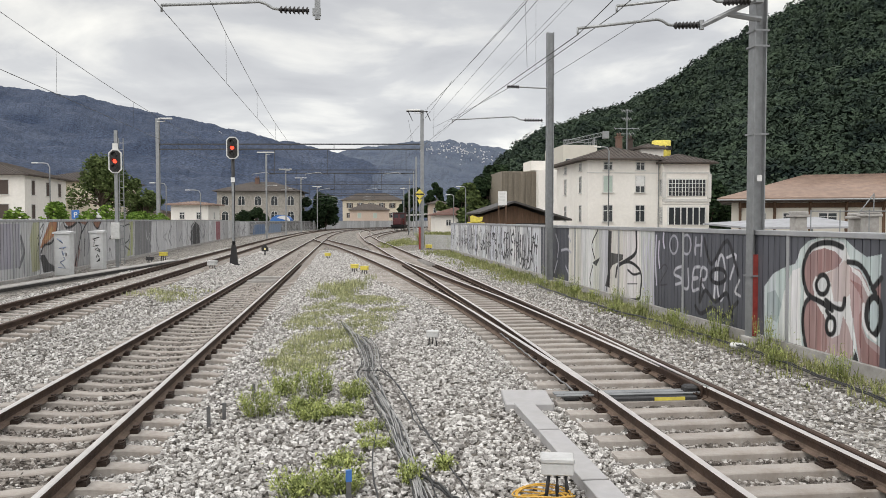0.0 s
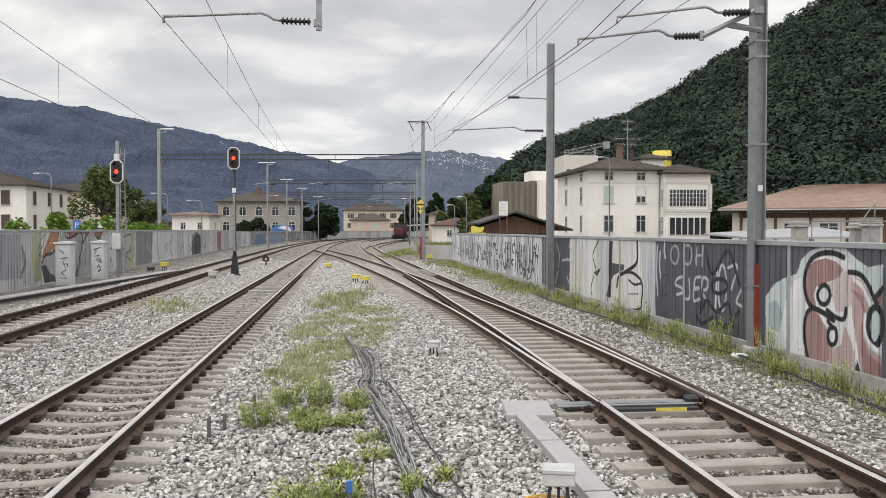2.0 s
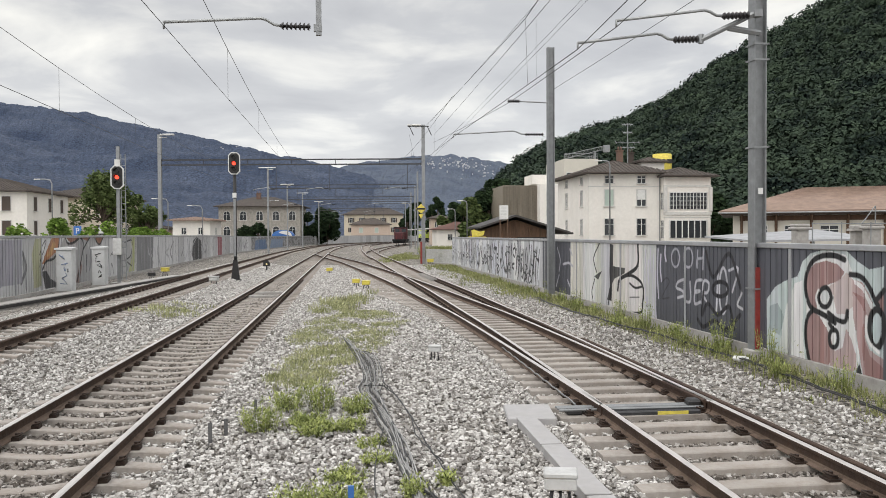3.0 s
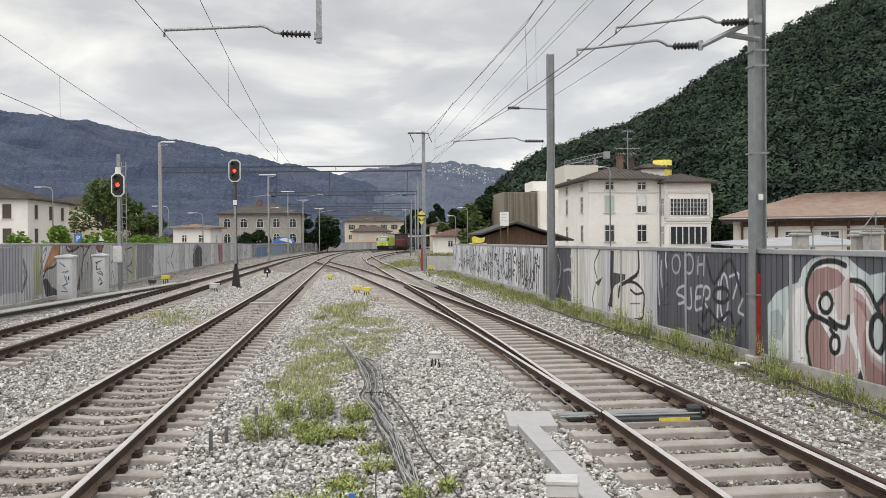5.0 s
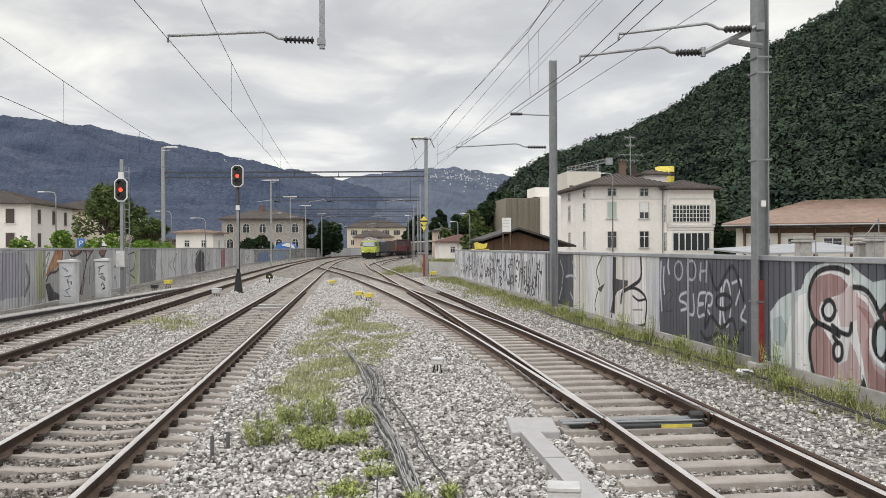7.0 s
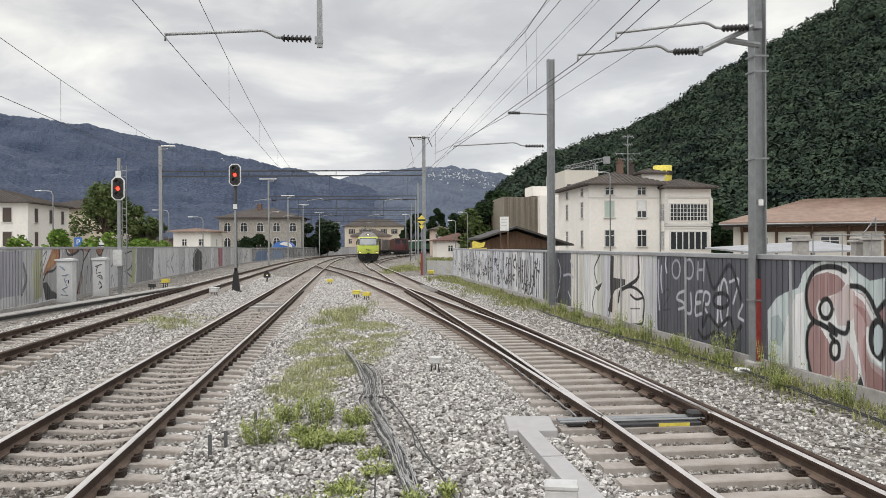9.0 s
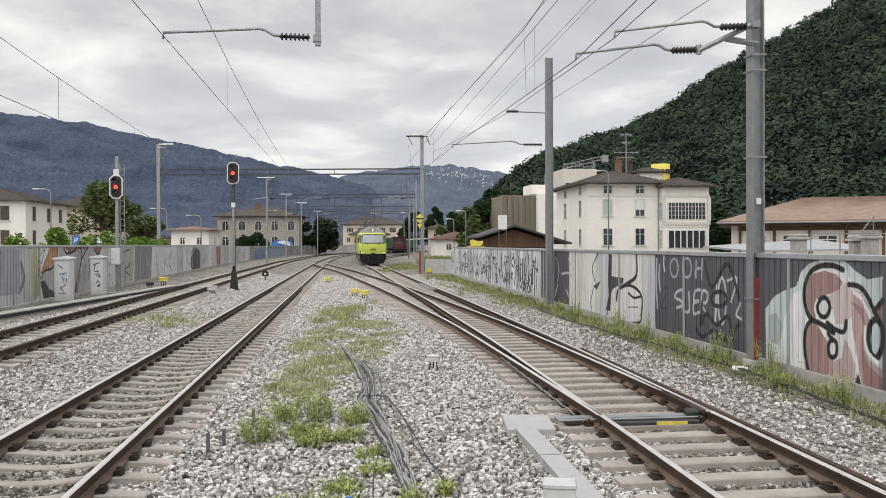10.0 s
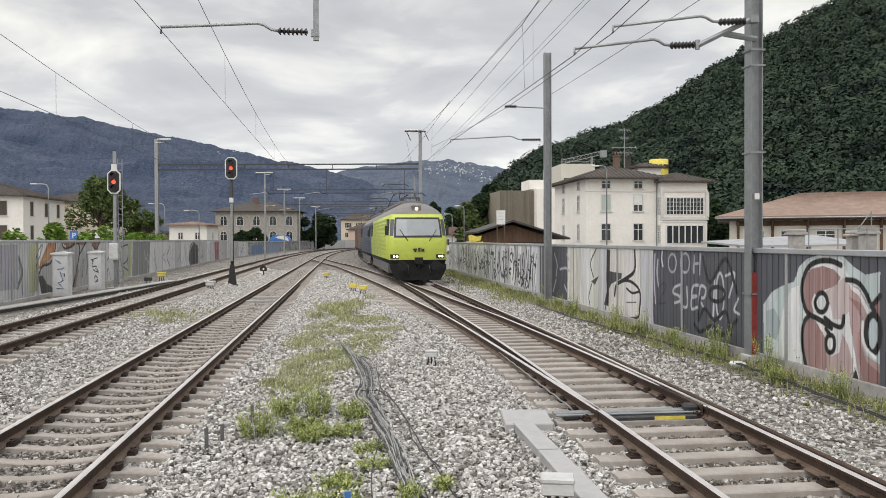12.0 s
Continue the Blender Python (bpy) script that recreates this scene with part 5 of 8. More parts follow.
def hip_roof(parent, x0, x1, y0, y1, z, rise, over, material, rows=True, name="roof"):
    """Hipped roof with a soffit slab and courses of tiles as ribs down the slopes."""
    X0, X1, Y0, Y1 = x0 - over, x1 + over, y0 - over, y1 + over
    inset = min(X1 - X0, Y1 - Y0) / 2
    if (X1 - X0) > (Y1 - Y0):
        r0, r1 = (X0 + inset, (Y0 + Y1) / 2), (X1 - inset, (Y0 + Y1) / 2)
    else:
        r0, r1 = ((X0 + X1) / 2, Y0 + inset), ((X0 + X1) / 2, Y1 - inset)
    bm = bmesh.new()
    lo = [bm.verts.new(p) for p in ((X0, Y0, z), (X1, Y0, z), (X1, Y1, z), (X0, Y1, z))]
    up = [bm.verts.new((p.co.x, p.co.y, z + 0.14)) for p in lo]
    a, b = bm.verts.new((*r0, z + rise)), bm.verts.new((*r1, z + rise + 1e-4))
    bm.faces.new(lo[::-1])
    for i in range(4):
        bm.faces.new((lo[i], lo[(i + 1) % 4], up[(i + 1) % 4], up[i]))
    if (X1 - X0) > (Y1 - Y0):
        fs = [(up[0], up[1], b, a), (up[1], up[2], b), (up[2], up[3], a, b), (up[3], up[0], a)]
    else:
        fs = [(up[0], up[1], a), (up[1], up[2], b, a), (up[2], up[3], b), (up[3], up[0], a, b)]
    for f in fs:
        bm.faces.new(f)
    ob = part(name, bm, material, parent)
    if rows:
        bm = bmesh.new()
        n = int((X1 - X0) / 0.45)
        zr = z + 0.14
        for side in (0, 1):
            for k in range(n + 1):
                x = X0 + (X1 - X0) * k / n
                reach = min(1.0, (x - X0) / inset if inset else 1, (X1 - x) / inset)
                if reach < 0.04:
                    continue
                yy, y2 = (Y0, Y0 + inset * reach) if side == 0 else (Y1, Y1 - inset * reach)
                rod(bm, (x, yy, zr + 0.02), (x, y2, zr + (rise - 0.14) * reach + 0.02), 0.06, 5)
        m = int((Y1 - Y0) / 0.45)
        for side in (0, 1):
            for k in range(m + 1):
                y = Y0 + (Y1 - Y0) * k / m
                reach = min(1.0, (y - Y0) / inset, (Y1 - y) / inset)
                if reach < 0.04:
                    continue
                xx, x2 = (X0, X0 + inset * reach) if side == 0 else (X1, X1 - inset * reach)
                rod(bm, (xx, y, zr + 0.02), (x2, y, zr + (rise - 0.14) * reach + 0.02), 0.06, 5)
        part("roof_tiles", bm, material, ob)
    return ob


def wall_block(parent, x0, x1, y0, y1, z0, z1, material, name="wall"):
    bm = bmesh.new()
    box(bm, x0, x1, y0, y1, z0, z1, bevel=0.02)
    return part(name, bm, material, parent)


def chimney(parent, x, y, z0, z1, material, w=0.35):
    bm = bmesh.new()
    box(bm, x - w, x + w, y - w, y + w, z0, z1)
    box(bm, x - w - 0.08, x + w + 0.08, y - w - 0.08, y + w + 0.08, z1, z1 + 0.12)
    for sx in (-0.5, 0.5):
        rod(bm, (x + sx * w, y, z1 + 0.12), (x + sx * w, y, z1 + 0.5), 0.1, 8)
    part("chimney", bm, material, parent)


BRICK = mat("chimney_brick", (0.17, 0.105, 0.08), 0.9, 0, 0.25, 9)
EAST = Matrix.Rotation(radians(90), 4, "Z")
WEST = Matrix.Rotation(radians(-90), 4, "Z")


def villa():
    t = thing("villa", "white three-storey villa with glazed loggia and tiled hip roof", "house", pose(15.3, 85, 0, 0, 0, 6.9))
    wall_block(t, 0, 7.9, 0, 12.5, 0, 8.75, PLASTER)
    wall_block(t, 7.9, 13.0, -1.1, 9.5, 0, 8.35, PLASTER, "loggia_wall")
    hip_roof(t, 0, 8.2, 0, 12.5, 8.75, 1.75, 0.85, TILE)
    hip_roof(t, 8.2, 13.0, -1.1, 9.5, 8.36, 1.2, 0.7, TILE, name="loggia_roof")
    for z0, z1, x0, x1, yy in ((7.35, 7.47, -0.03, 7.9, -0.04), (7.3, 7.5, 7.85, 13.05, -1.16), (4.35, 4.65, 7.85, 13.1, -1.2), (4.05, 4.15, 7.85, 13.05, -1.15)):
        bm = bmesh.new()
        box(bm, x0, x1, yy, yy + 0.3, z0, z1)
        part("cornice", bm, TRIM, t)
    for x in (2.2, 5.75):
        window(t, pose(x, 0, 7.75), 0.85, 0.75)
        window(t, pose(x, 0, 5.35), 0.95, 1.7, "blind" if x < 3 else "pane", 1)
        window(t, pose(x, 0, 2.25), 0.95, 1.7)
    bm = bmesh.new()
    box(bm, 5.3, 6.2, -0.05, -0.02, 6.0, 7.05)
    part("roller_blind", bm, WHITE, t)
    for y in (2.6, 8.6):
        m = Matrix.Translation((0, y, 0)) @ WEST
        for z, h in ((7.75, 0.75), (5.35, 1.7), (2.25, 1.7)):
            window(t, Matrix.Translation((0, 0, z)) @ m, 0.75, h)
    # loggia: a fine lattice above, tall panes below
    for z0, h, cols, rows in ((4.95, 1.75, 11, 4), (1.9, 1.85, 6, 1)):
        window(t, pose(10.5, -1.1, z0), 4.1, h, "pane", 0, sill=False)
        bm = bmesh.new()
        for k in range(cols + 1):
            x = 8.45 + 4.1 * k / cols
            w = 0.026 if cols > 8 else 0.055
            box(bm, x - w, x + w, -1.19, -1.125, z0, z0 + h)
        for k in range(rows + 1):
            z = z0 + h * k / rows
            box(bm, 8.45, 12.55, -1.18, -1.13, z - 0.02, z + 0.02)
        part("loggia_lattice", bm, WHITE, t)
        m = Matrix.Translation((7.9, -0.55, z0)) @ WEST
        window(t, m, 0.7, h, "pane", 2, sill=False)
    for x in (7.95, 12.95):
        bm = bmesh.new()
        box(bm, x - 0.18, x + 0.18, -1.28, -1.06, 4.7, 7.3)
        part("pilaster", bm, TRIM, t)
    chimney(t, 4.9, 4.4, 9.6, 11.6, BRICK, 0.30)
    chimney(t, 7.3, 7.6, 9.6, 11.7, SHUTTER, 0.30)
    wall_block(t, 7.5, 10.2, 4.6, 7.4, 8.9, 10.4, PLASTER, "roof_lantern")
    hip_roof(t, 7.5, 10.2, 4.6, 7.4, 10.4, 0.7, 0.4, TILE, name="lantern_roof")
    bm = bmesh.new()
    rod(bm, (6.4, 6, 10.2), (6.4, 6, 15.0), 0.06, 6)
    for z, w in ((14.8, 0.6), (13.9, 0.5), (12.8, 1.4), (12.2, 0.8)):
        rod(bm, (6.4 - w, 6, z), (6.4 + w, 6, z), 0.04, 4)
        for k in range(5):
            x = 6.4 - w + 2 * w * k / 4
            rod(bm, (x, 5.7, z - 0.2), (x, 6.3, z + 0.2), 0.025, 4)
    part("television_aerial", bm, GALV, t)
    bm = bmesh.new()
    rod(bm, (7.75, -0.1, 0), (7.75, -0.1, 8.6), 0.05, 6)
    part("downpipe", bm, GALV, t)
    bm = bmesh.new()
    rod(bm, (10.2, 9.5, 9.0), (10.2, 9.5, 12.3), 1.15, 16)
    return t, bm


VILLA, tank = villa()
tk = tagged(part("yellow_tank", tank, YELLOW), "yellow cylindrical tank with dark bands of lettering behind the villa", "tank")
tk.matrix_basis = pose(18.3, 90, 0, 0, 0, 6.9)
bm = bmesh.new()
rod(bm, (10.2, 9.5, 0), (10.2, 9.5, 9.0), 0.9, 12)
part("tank_column", bm, GALV, tk)
bm = bmesh.new()
for x in (9.5, 9.95, 10.5, 10.95):
    box(bm, x - 0.16, x + 0.16, 8.22 if x in (9.95, 10.5) else 8.4, 8.9, 11.1, 11.6)
part("lettering_bar", bm, BLACK, tk)

TOWER = thing("beige_tower_block", "plain beige industrial tower with roof railing", "building", pose(22.7, 152, 0, 0, 0, 6.9))
wall_block(TOWER, 0, 6.6, 0, 14, 0, 16.6, BEIGE)
bm = bmesh.new()
for x in np.linspace(0.1, 6.5, 9):
    rod(bm, (x, 0.1, 16.6), (x, 0.1, 17.6), 0.03, 4)
for y in np.linspace(0.1, 13.9, 12):
    rod(bm, (6.5, y, 16.6), (6.5, y, 17.6), 0.03, 4)
for z in (17.1, 17.6):
    rod(bm, (0.1, 0.1, z), (6.5, 0.1, z), 0.03, 4)
    rod(bm, (6.5, 0.1, z), (6.5, 13.9, z), 0.03, 4)
part("roof_railing", bm, GALV, TOWER)
for x in (0.9, 2.0, 3.1):
    window(TOWER, pose(x, 0, 13.2), 0.85, 0.75, "pane", 0, sill=False)
bm = bmesh.new()
rod(bm, (3.6, -0.05, 10.2), (3.6, -0.01, 10.2), 0.75, 14)
part("sign_disc", bm, YELLOW, TOWER)
bm = bmesh.new()
box(bm, 2.4, 4.6, -0.09, -0.06, 9.3, 9.75)
part("sign_bar", bm, BLACK, TOWER)

CRANE = thing("crane_jib", "grey lattice crane jib rising behind the roofs", "crane", pose(26.9, 160, -1.9, 0, 0, 0))
bm = bmesh.new()
for o in (-0.35, 0.35):
    rod(bm, (-3, o, 19.2), (5.6, o, 21.2), 0.06, 4)
rod(bm, (-3, 0, 20.0), (5.6, 0, 21.9), 0.06, 4)
for k in range(12):
    x = -3 + 8.6 * k / 12
    z = 19.2 + 2 * k / 12
    rod(bm, (x, -0.35, z), (x + 0.4, 0, z + 0.8), 0.035, 4)
    rod(bm, (x + 0.4, 0, z + 0.8), (x + 0.75, 0.35, z + 0.17), 0.035, 4)
part("jib", bm, GALV, CRANE)
bm = bmesh.new()
box(bm, 4.8, 6.0, -0.5, 0.5, 20.5, 21.9)
part("cabin", bm, GALV, CRANE)
bm = bmesh.new()
box(bm, 3.0, 3.3, -0.15, 0.15, 1.9, 20.7)
part("tower", bm, GALV, CRANE)

SLATTED = thing("slatted_building", "flat-roofed building clad in bronze vertical slats", "building", pose(10.2, 140, 0, 0, 0, 6.9))
wall_block(SLATTED, 0, 6.4, 0.15, 12, 0, 10.9, SLATS)
for k in range(42):
    bm = bmesh.new()
    box(bm, 0.02 + k * 0.152, 0.10 + k * 0.152, 0, 0.14, 2.5, 10.85 - 0.02 * (k % 3))
    part("slat", bm, SLATS, SLATTED)
WHITEBLOCK = thing("white_annex", "white flat-roofed annex with large dark windows", "building", pose(16.5, 139, 0, 0, 0, 6.9))
wall_block(WHITEBLOCK, 0, 4.6, 0, 10, 0, 11.1, PLASTER)
wall_block(WHITEBLOCK, -0.9, 1.9, 2, 8, 11.1, 12.8, PLASTER, "roof_box")
for z in (5.6, 8.2):
    window(WHITEBLOCK, pose(1.9, 0, z), 1.3, 1.5, "pane", 1)

HUT = thing("wooden_shed", "low timber shed with a wide dark gable roof", "shed", pose(2.2, 74, 0, 0, 0, 6.9))
for k in range(34):
    bm = bmesh.new()
    x = 1.2 + k * 0.203
    top = 3.75 - abs(x - 4.3) * 0.33
    box(bm, x, x + 0.19, 0.0 + 0.012 * (k % 2), 0.06, 0, top)
    part("board", bm, WOOD, HUT)
bm = bmesh.new()
prism(bm, [(1.2, 0), (8.1, 0), (8.1, 2.4), (4.3, 3.7), (1.2, 2.75)], "y", 0.08, 7)
part("wall", bm, WOOD, HUT)
bm = bmesh.new()
for sx, xe, ze in ((-1, 1.0, 2.95), (1, 9.7, 2.35)):
    prism(bm, [(4.3, 4.0), (xe, ze), (xe, ze + 0.16), (4.3, 4.18)], "y", -0.9, 7.6)
part("roof", bm, DARKROOF, HUT)
# flat black panel in place of the unlit inside of the open front
bm = bmesh.new()
box(bm, 4.6, 7.6, -0.03, -0.005, 0.6, 2.1)
part("opening", bm, BLACK, HUT, "black panel painted as the shade inside the open front")
SIGN = thing("white_notice_board", "white notice board on two thin posts", "sign", pose(4.85, 65.5, 0, 0, 0, 3))
bm = bmesh.new()
box(bm, -0.36, 0.36, -0.03, 0, 3.6, 4.75)
part("board", bm, WHITE, SIGN)
for z in (4.5, 4.25, 4.0):
    bm = bmesh.new()
    box(bm, -0.26, 0.22, -0.036, -0.031, z, z + 0.06)
    part("lettering_bar", bm, GREYBOX, SIGN)
for x in (-0.3, 0.3):
    bm = bmesh.new()
    rod(bm, (x, 0.03, 0), (x, 0.03, 4.7), 0.05, 6)
    part("post", bm, WOOD, SIGN)
DIG = thing("yellow_digger", "small yellow digger arm behind the fence", "digger", pose(2.8, 68, 0))
bm = bmesh.new()
prism(bm, [(-0.45, 2.2), (-0.5, 2.72), (-0.3, 2.8), (0.2, 2.62), (0.62, 2.7), (0.5, 2.3), (0.1, 2.2)], "y", 0, 0.6)
part("bucket", bm, YELLOW, DIG)
bm = bmesh.new()
box(bm, -0.8, 0.8, 0.1, 1.5, 0.5, 2.2, bevel=0.1)
part("body", bm, YELLOW, DIG)
bm = bmesh.new()
for o in (0.0, 1.2):
    box(bm, -1.1, 1.1, o, o + 0.4, 0, 0.55, bevel=0.15)
part("track", bm, BLACK, DIG)


def depot():
    t = thing("depot_building", "long low depot with brown tiled roof and beige walls", "building", pose(26.4, 73.5, 0, 0, 0, -20))
    wall_block(t, 0, 46, 0, 13, 0, 4.0, BEIGE)
    hip_roof(t, 0, 46, 0, 13, 4.25, 2.5, 1.2, TILE_RED, rows=False)
    bm = bmesh.new()
    box(bm, -1.0, 47.0, -1.0, 14.0, 4.01, 4.24)
    part("eaves_board", bm, SHUTTER, t)
    for k in range(24):
        bm = bmesh.new()
        f = k / 24.0
        z = 4.25 + 2.5 * f
        box(bm, -1.2 + 7.7 * f, 47.2 - 7.7 * f, -1.2 + 7.7 * f - 0.03, -1.2 + 7.7 * f + 0.02, z + 0.02, z + 0.075)
        part("tile_course", bm, TILE_RED, t)
    bm = bmesh.new()
    rod(bm, (-1.25, -1.28, 4.2), (47.25, -1.28, 4.2), 0.07, 6)
    part("gutter", bm, GALV, t)
    # timber strip whose dark brown also carries the eaves' deep shade
    bm = bmesh.new()
    box(bm, 0.6, 45, -0.05, -0.01, 3.5, 3.95)
    part("timber_band", bm, WOOD, t, "dark timber band that also paints the shade under the eaves")
    for k in range(15):
        window(t, pose(2.2 + 2.9 * k, 0, 2.0), 1.4, 1.0, "pane", 1, sill=False)
    for k in range(16):
        bm = bmesh.new()
        x = 0.75 + 2.9 * k
        box(bm, x - 0.12, x + 0.12, -0.14, -0.05, 0, 4.0)
        rod(bm, (x, -0.1, 3.1), (x, -1.0, 3.98), 0.06, 4)
        part("eaves_brace", bm, WOOD, t)
    return t


depot()


def pillar(x, y, h, w):
    t = thing("gate_pillar", "weathered white concrete gate pillar with a wide cap", "pillar", pose(x, y, 0, 0, 0, 8), group="gate pillars behind the fence")
    bm = bmesh.new()
    box(bm, -w, w, -w, w, 0, h - 0.22, bevel=0.015)
    part("shaft", bm, CONCRETE, t)
    bm = bmesh.new()
    box(bm, -w - 0.09, w + 0.09, -w - 0.09, w + 0.09, h - 0.22, h - 0.12, bevel=0.02)
    box(bm, -w - 0.04, w + 0.04, -w - 0.04, w + 0.04, h - 0.12, h, bevel=0.03)
    part("cap", bm, CONCRETE, t)


pillar(13.28, 30, 2.72, 0.22)
pillar(15.58, 29.3, 2.74, 0.22)
pillar(15.38, 30.0, 2.66, 0.15)
CARPORT = thing("carport", "white sloping sheet roof on posts behind the fence", "carport", pose(12.9, 33.5, 0, 0, 0, 5))
bm = bmesh.new()
vs = [bm.verts.new(p) for p in ((0, 0, 2.08), (5.6, 0, 2.14), (5.6, 5, 2.56), (0, 5, 2.26), (0, 0, 2.0), (5.6, 0, 2.06), (5.6, 5, 2.48), (0, 5, 2.18))]
for q in ((0, 1, 2, 3), (7, 6, 5, 4), (0, 4, 5, 1), (1, 5, 6, 2), (2, 6, 7, 3), (3, 7, 4, 0)):
    bm.faces.new([vs[i] for i in q])
part("roof", bm, CAP, CARPORT)
for x, y in ((0.2, 0.3), (5.3, 0.3), (0.2, 4.7), (5.3, 4.7)):
    bm = bmesh.new()
    rod(bm, (x, y, 0), (x, y, 2.04), 0.05, 6)
    part("post", bm, GALV, CARPORT)
RAILS = thing("roof_handrail", "thin steel handrail and ladder by the depot", "handrail", pose(14.2, 27.5, 0))
for x in (-1.6, -0.6, 0.4, 1.4, 2.4):
    bm = bmesh.new()
    rod(bm, (x, 0, 0), (x, 0, 2.75), 0.02, 5)
    part("post", bm, GALV, RAILS)
bm = bmesh.new()
rod(bm, (-1.6, 0, 2.7), (2.6, 0, 2.7), 0.02, 5)
rod(bm, (0.1, 0, 2.7), (0.55, 0, 3.3), 0.02, 5)
rod(bm, (0.55, 0, 2.7), (0.55, 0, 3.3), 0.02, 5)
part("rail", bm, GALV, RAILS)


def house(name, label, x, y, turn, w, d, h, rise, wall, roof, rows_z, cols_front, cols_east, style, ww=0.95, wh=1.6, arched=False, over=0.7):
    t = thing(name, label, "house", pose(x, y, 0, 0, 0, turn))
    wall_block(t, 0, w, 0, d, 0, h, wall)
    hip_roof(t, 0, w, 0, d, h, rise, over, roof, rows=y < 140)
    for z in rows_z:
        for c in cols_front:
            m = pose(c * w, 0, z)
            shutters(t, m, ww, wh) if style == "open" else window(t, m, ww, wh, style, 1, arched=arched)
        for c in cols_east:
            m = Matrix.Translation((w, c * d, z)) @ EAST
            shutters(t, m, ww, wh) if style == "open" else window(t, m, ww, wh, style, 1, arched=arched)
    return t


house("white_house", "white two-storey house with brown shutters and dark tiled roof", -69, 108, 6, 12.2, 15.5, 8.5, 2.2, PLASTER, TILE, (2.6, 5.9), (0.2, 0.5, 0.78), (0.18, 0.52, 0.82), "shut", 1.15, 1.95)
house("yellow_house", "pale yellow house with brown shutters", -66, 128, 6, 13, 16, 8.6, 2.0, CREAM, TILE, (2.6, 5.9), (0.85,), (0.15, 0.4, 0.65, 0.88), "open")
ST = house("stone_station_building", "rubble stone building with arched windows and brown tiled roof", -53.5, 190, 4, 19.2, 14, 9.2, 2.6, RUBBLE, TILE, (2.4, 6.0), (0.1, 0.3, 0.5, 0.7, 0.9), (0.3, 0.7), "pane", 1.5, 2.1, True, 1.0)
chimney(ST, 8.6, 5.5, 10.2, 12.6, BRICK, 0.5)
house("white_shed_house", "small white flat house with grey roof", -40, 118, 4, 5.4, 8, 4.6, 0.6, PLASTER, TILE_RED, (2.6,), (0.3, 0.75), (0.5,), "pane", 0.6, 0.9)
house("brown_shed", "low brown plastered shed", -46, 120, 4, 4.5, 8, 3.4, 0.5, PINK, TILE, (1.6,), (0.5,), (), "pane", 0.6, 0.8)
house("salmon_house", "salmon house with hip roof beyond the tracks", -33.5, 288, 6, 14, 10, 6.0, 2.4, PINK, TILE, (3.2,), (0.25, 0.65), (0.5,), "blind", 1.2, 1.7)
house("cream_house", "cream apartment house with brown roof beyond the tracks", -39, 312, 6, 23, 12, 10.2, 3.0, CREAM, TILE, (3.4, 7.2), (0.12, 0.3, 0.48, 0.66, 0.84), (0.5,), "open", 1.1, 1.8)
house("small_tiled_house", "low house with dark red roof by the sidings", -1.5, 150, 6, 8.5, 9, 3.3, 1.6, PLASTER, TILE_DARKRED, (1.4,), (0.3, 0.7), (), "pane", 0.8, 1.0)
house("tiled_turret_house", "tall narrow salmon house behind the sidings", -3.2, 190, 6, 4.4, 5, 6.2, 1.0, PINK, TILE, (4.2,), (0.3, 0.7), (), "pane", 0.7, 1.1)
WARE = thing("platform_canopy", "long white platform canopy roof on posts by the sidings", "canopy", pose(-8.8, 203, 0, 0, 0, -20))
bm = bmesh.new()
prism(bm, [(-2, 3.7), (16, 4.6), (16, 4.4), (-2, 3.5)], "y", 0, 6)
part("roof", bm, WHITE, WARE)
for x in (-1.5, 3, 7.5, 12, 15.5):
    bm = bmesh.new()
    rod(bm, (x, 3, 0), (x, 3, 3.6), 0.1, 6)
    part("post", bm, GALV, WARE)


# ---- hills ----
def slope_point(pa, pe, az, t, r0, r1, rough, fold, power):
    """A point of a slope: azimuth az, t from its foot (0) to its crest (1)."""
    r = r0 + (r1 - r0) * t
    x, y = r * math.sin(radians(az)), r * math.cos(radians(az))
    z = math.tan(radians(np.interp(az, pa, pe))) * r1 * t ** power
    k = min(1, 4 * t * (1.02 - t))
    z += fold * k * (noise.noise((x / (rough * 9), y / (rough * 9), 2)) + 0.4 * noise.noise((x / (rough * 3), y / (rough * 3), 5)))
    z += rough * 0.25 * noise.noise((x / rough, y / rough, 8)) * min(1, 3 * t)
    if rough > 40:
        z += 3.5 * noise.noise((x / 9, y / 9, 3)) + 3 * noise.noise((x / 40, y / 40, 6))
    return x, y, z + 1.2


def polar_hill(name, label, profile, az0, az1, r0, r1, nr, na, material, rough, fold, power=1.15):
    """A wooded slope: profile gives the skyline (degrees of azimuth, degrees of height) seen from the tracks."""
    pa, pe = [p[0] for p in profile], [p[1] for p in profile]
    verts, faces = [], []
    for j in range(nr + 1):
        for i in range(na + 1):
            verts.append(slope_point(pa, pe, az0 + (az1 - az0) * i / na, j / nr, r0, r1, rough, fold, power))
    w = na + 1
    for j in range(nr):
        for i in range(na):
            a = j * w + i
            faces.append((a, a + w, a + w + 1, a + 1))
    ob = part(name, (verts, faces), material)
    tagged(ob, label, "hill", kind="structure")
    return ob


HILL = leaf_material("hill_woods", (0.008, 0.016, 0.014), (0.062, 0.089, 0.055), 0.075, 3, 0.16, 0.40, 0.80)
# both far ranges: blue aerial haze is mixed into the foliage colours
RANGE = leaf_material("mountain_woods_haze_tint", (0.034, 0.048, 0.082), (0.080, 0.098, 0.140), 0.008)
RANGE2 = leaf_material("far_hill_woods_haze_tint", (0.050, 0.066, 0.105), (0.10, 0.12, 0.155), 0.010)


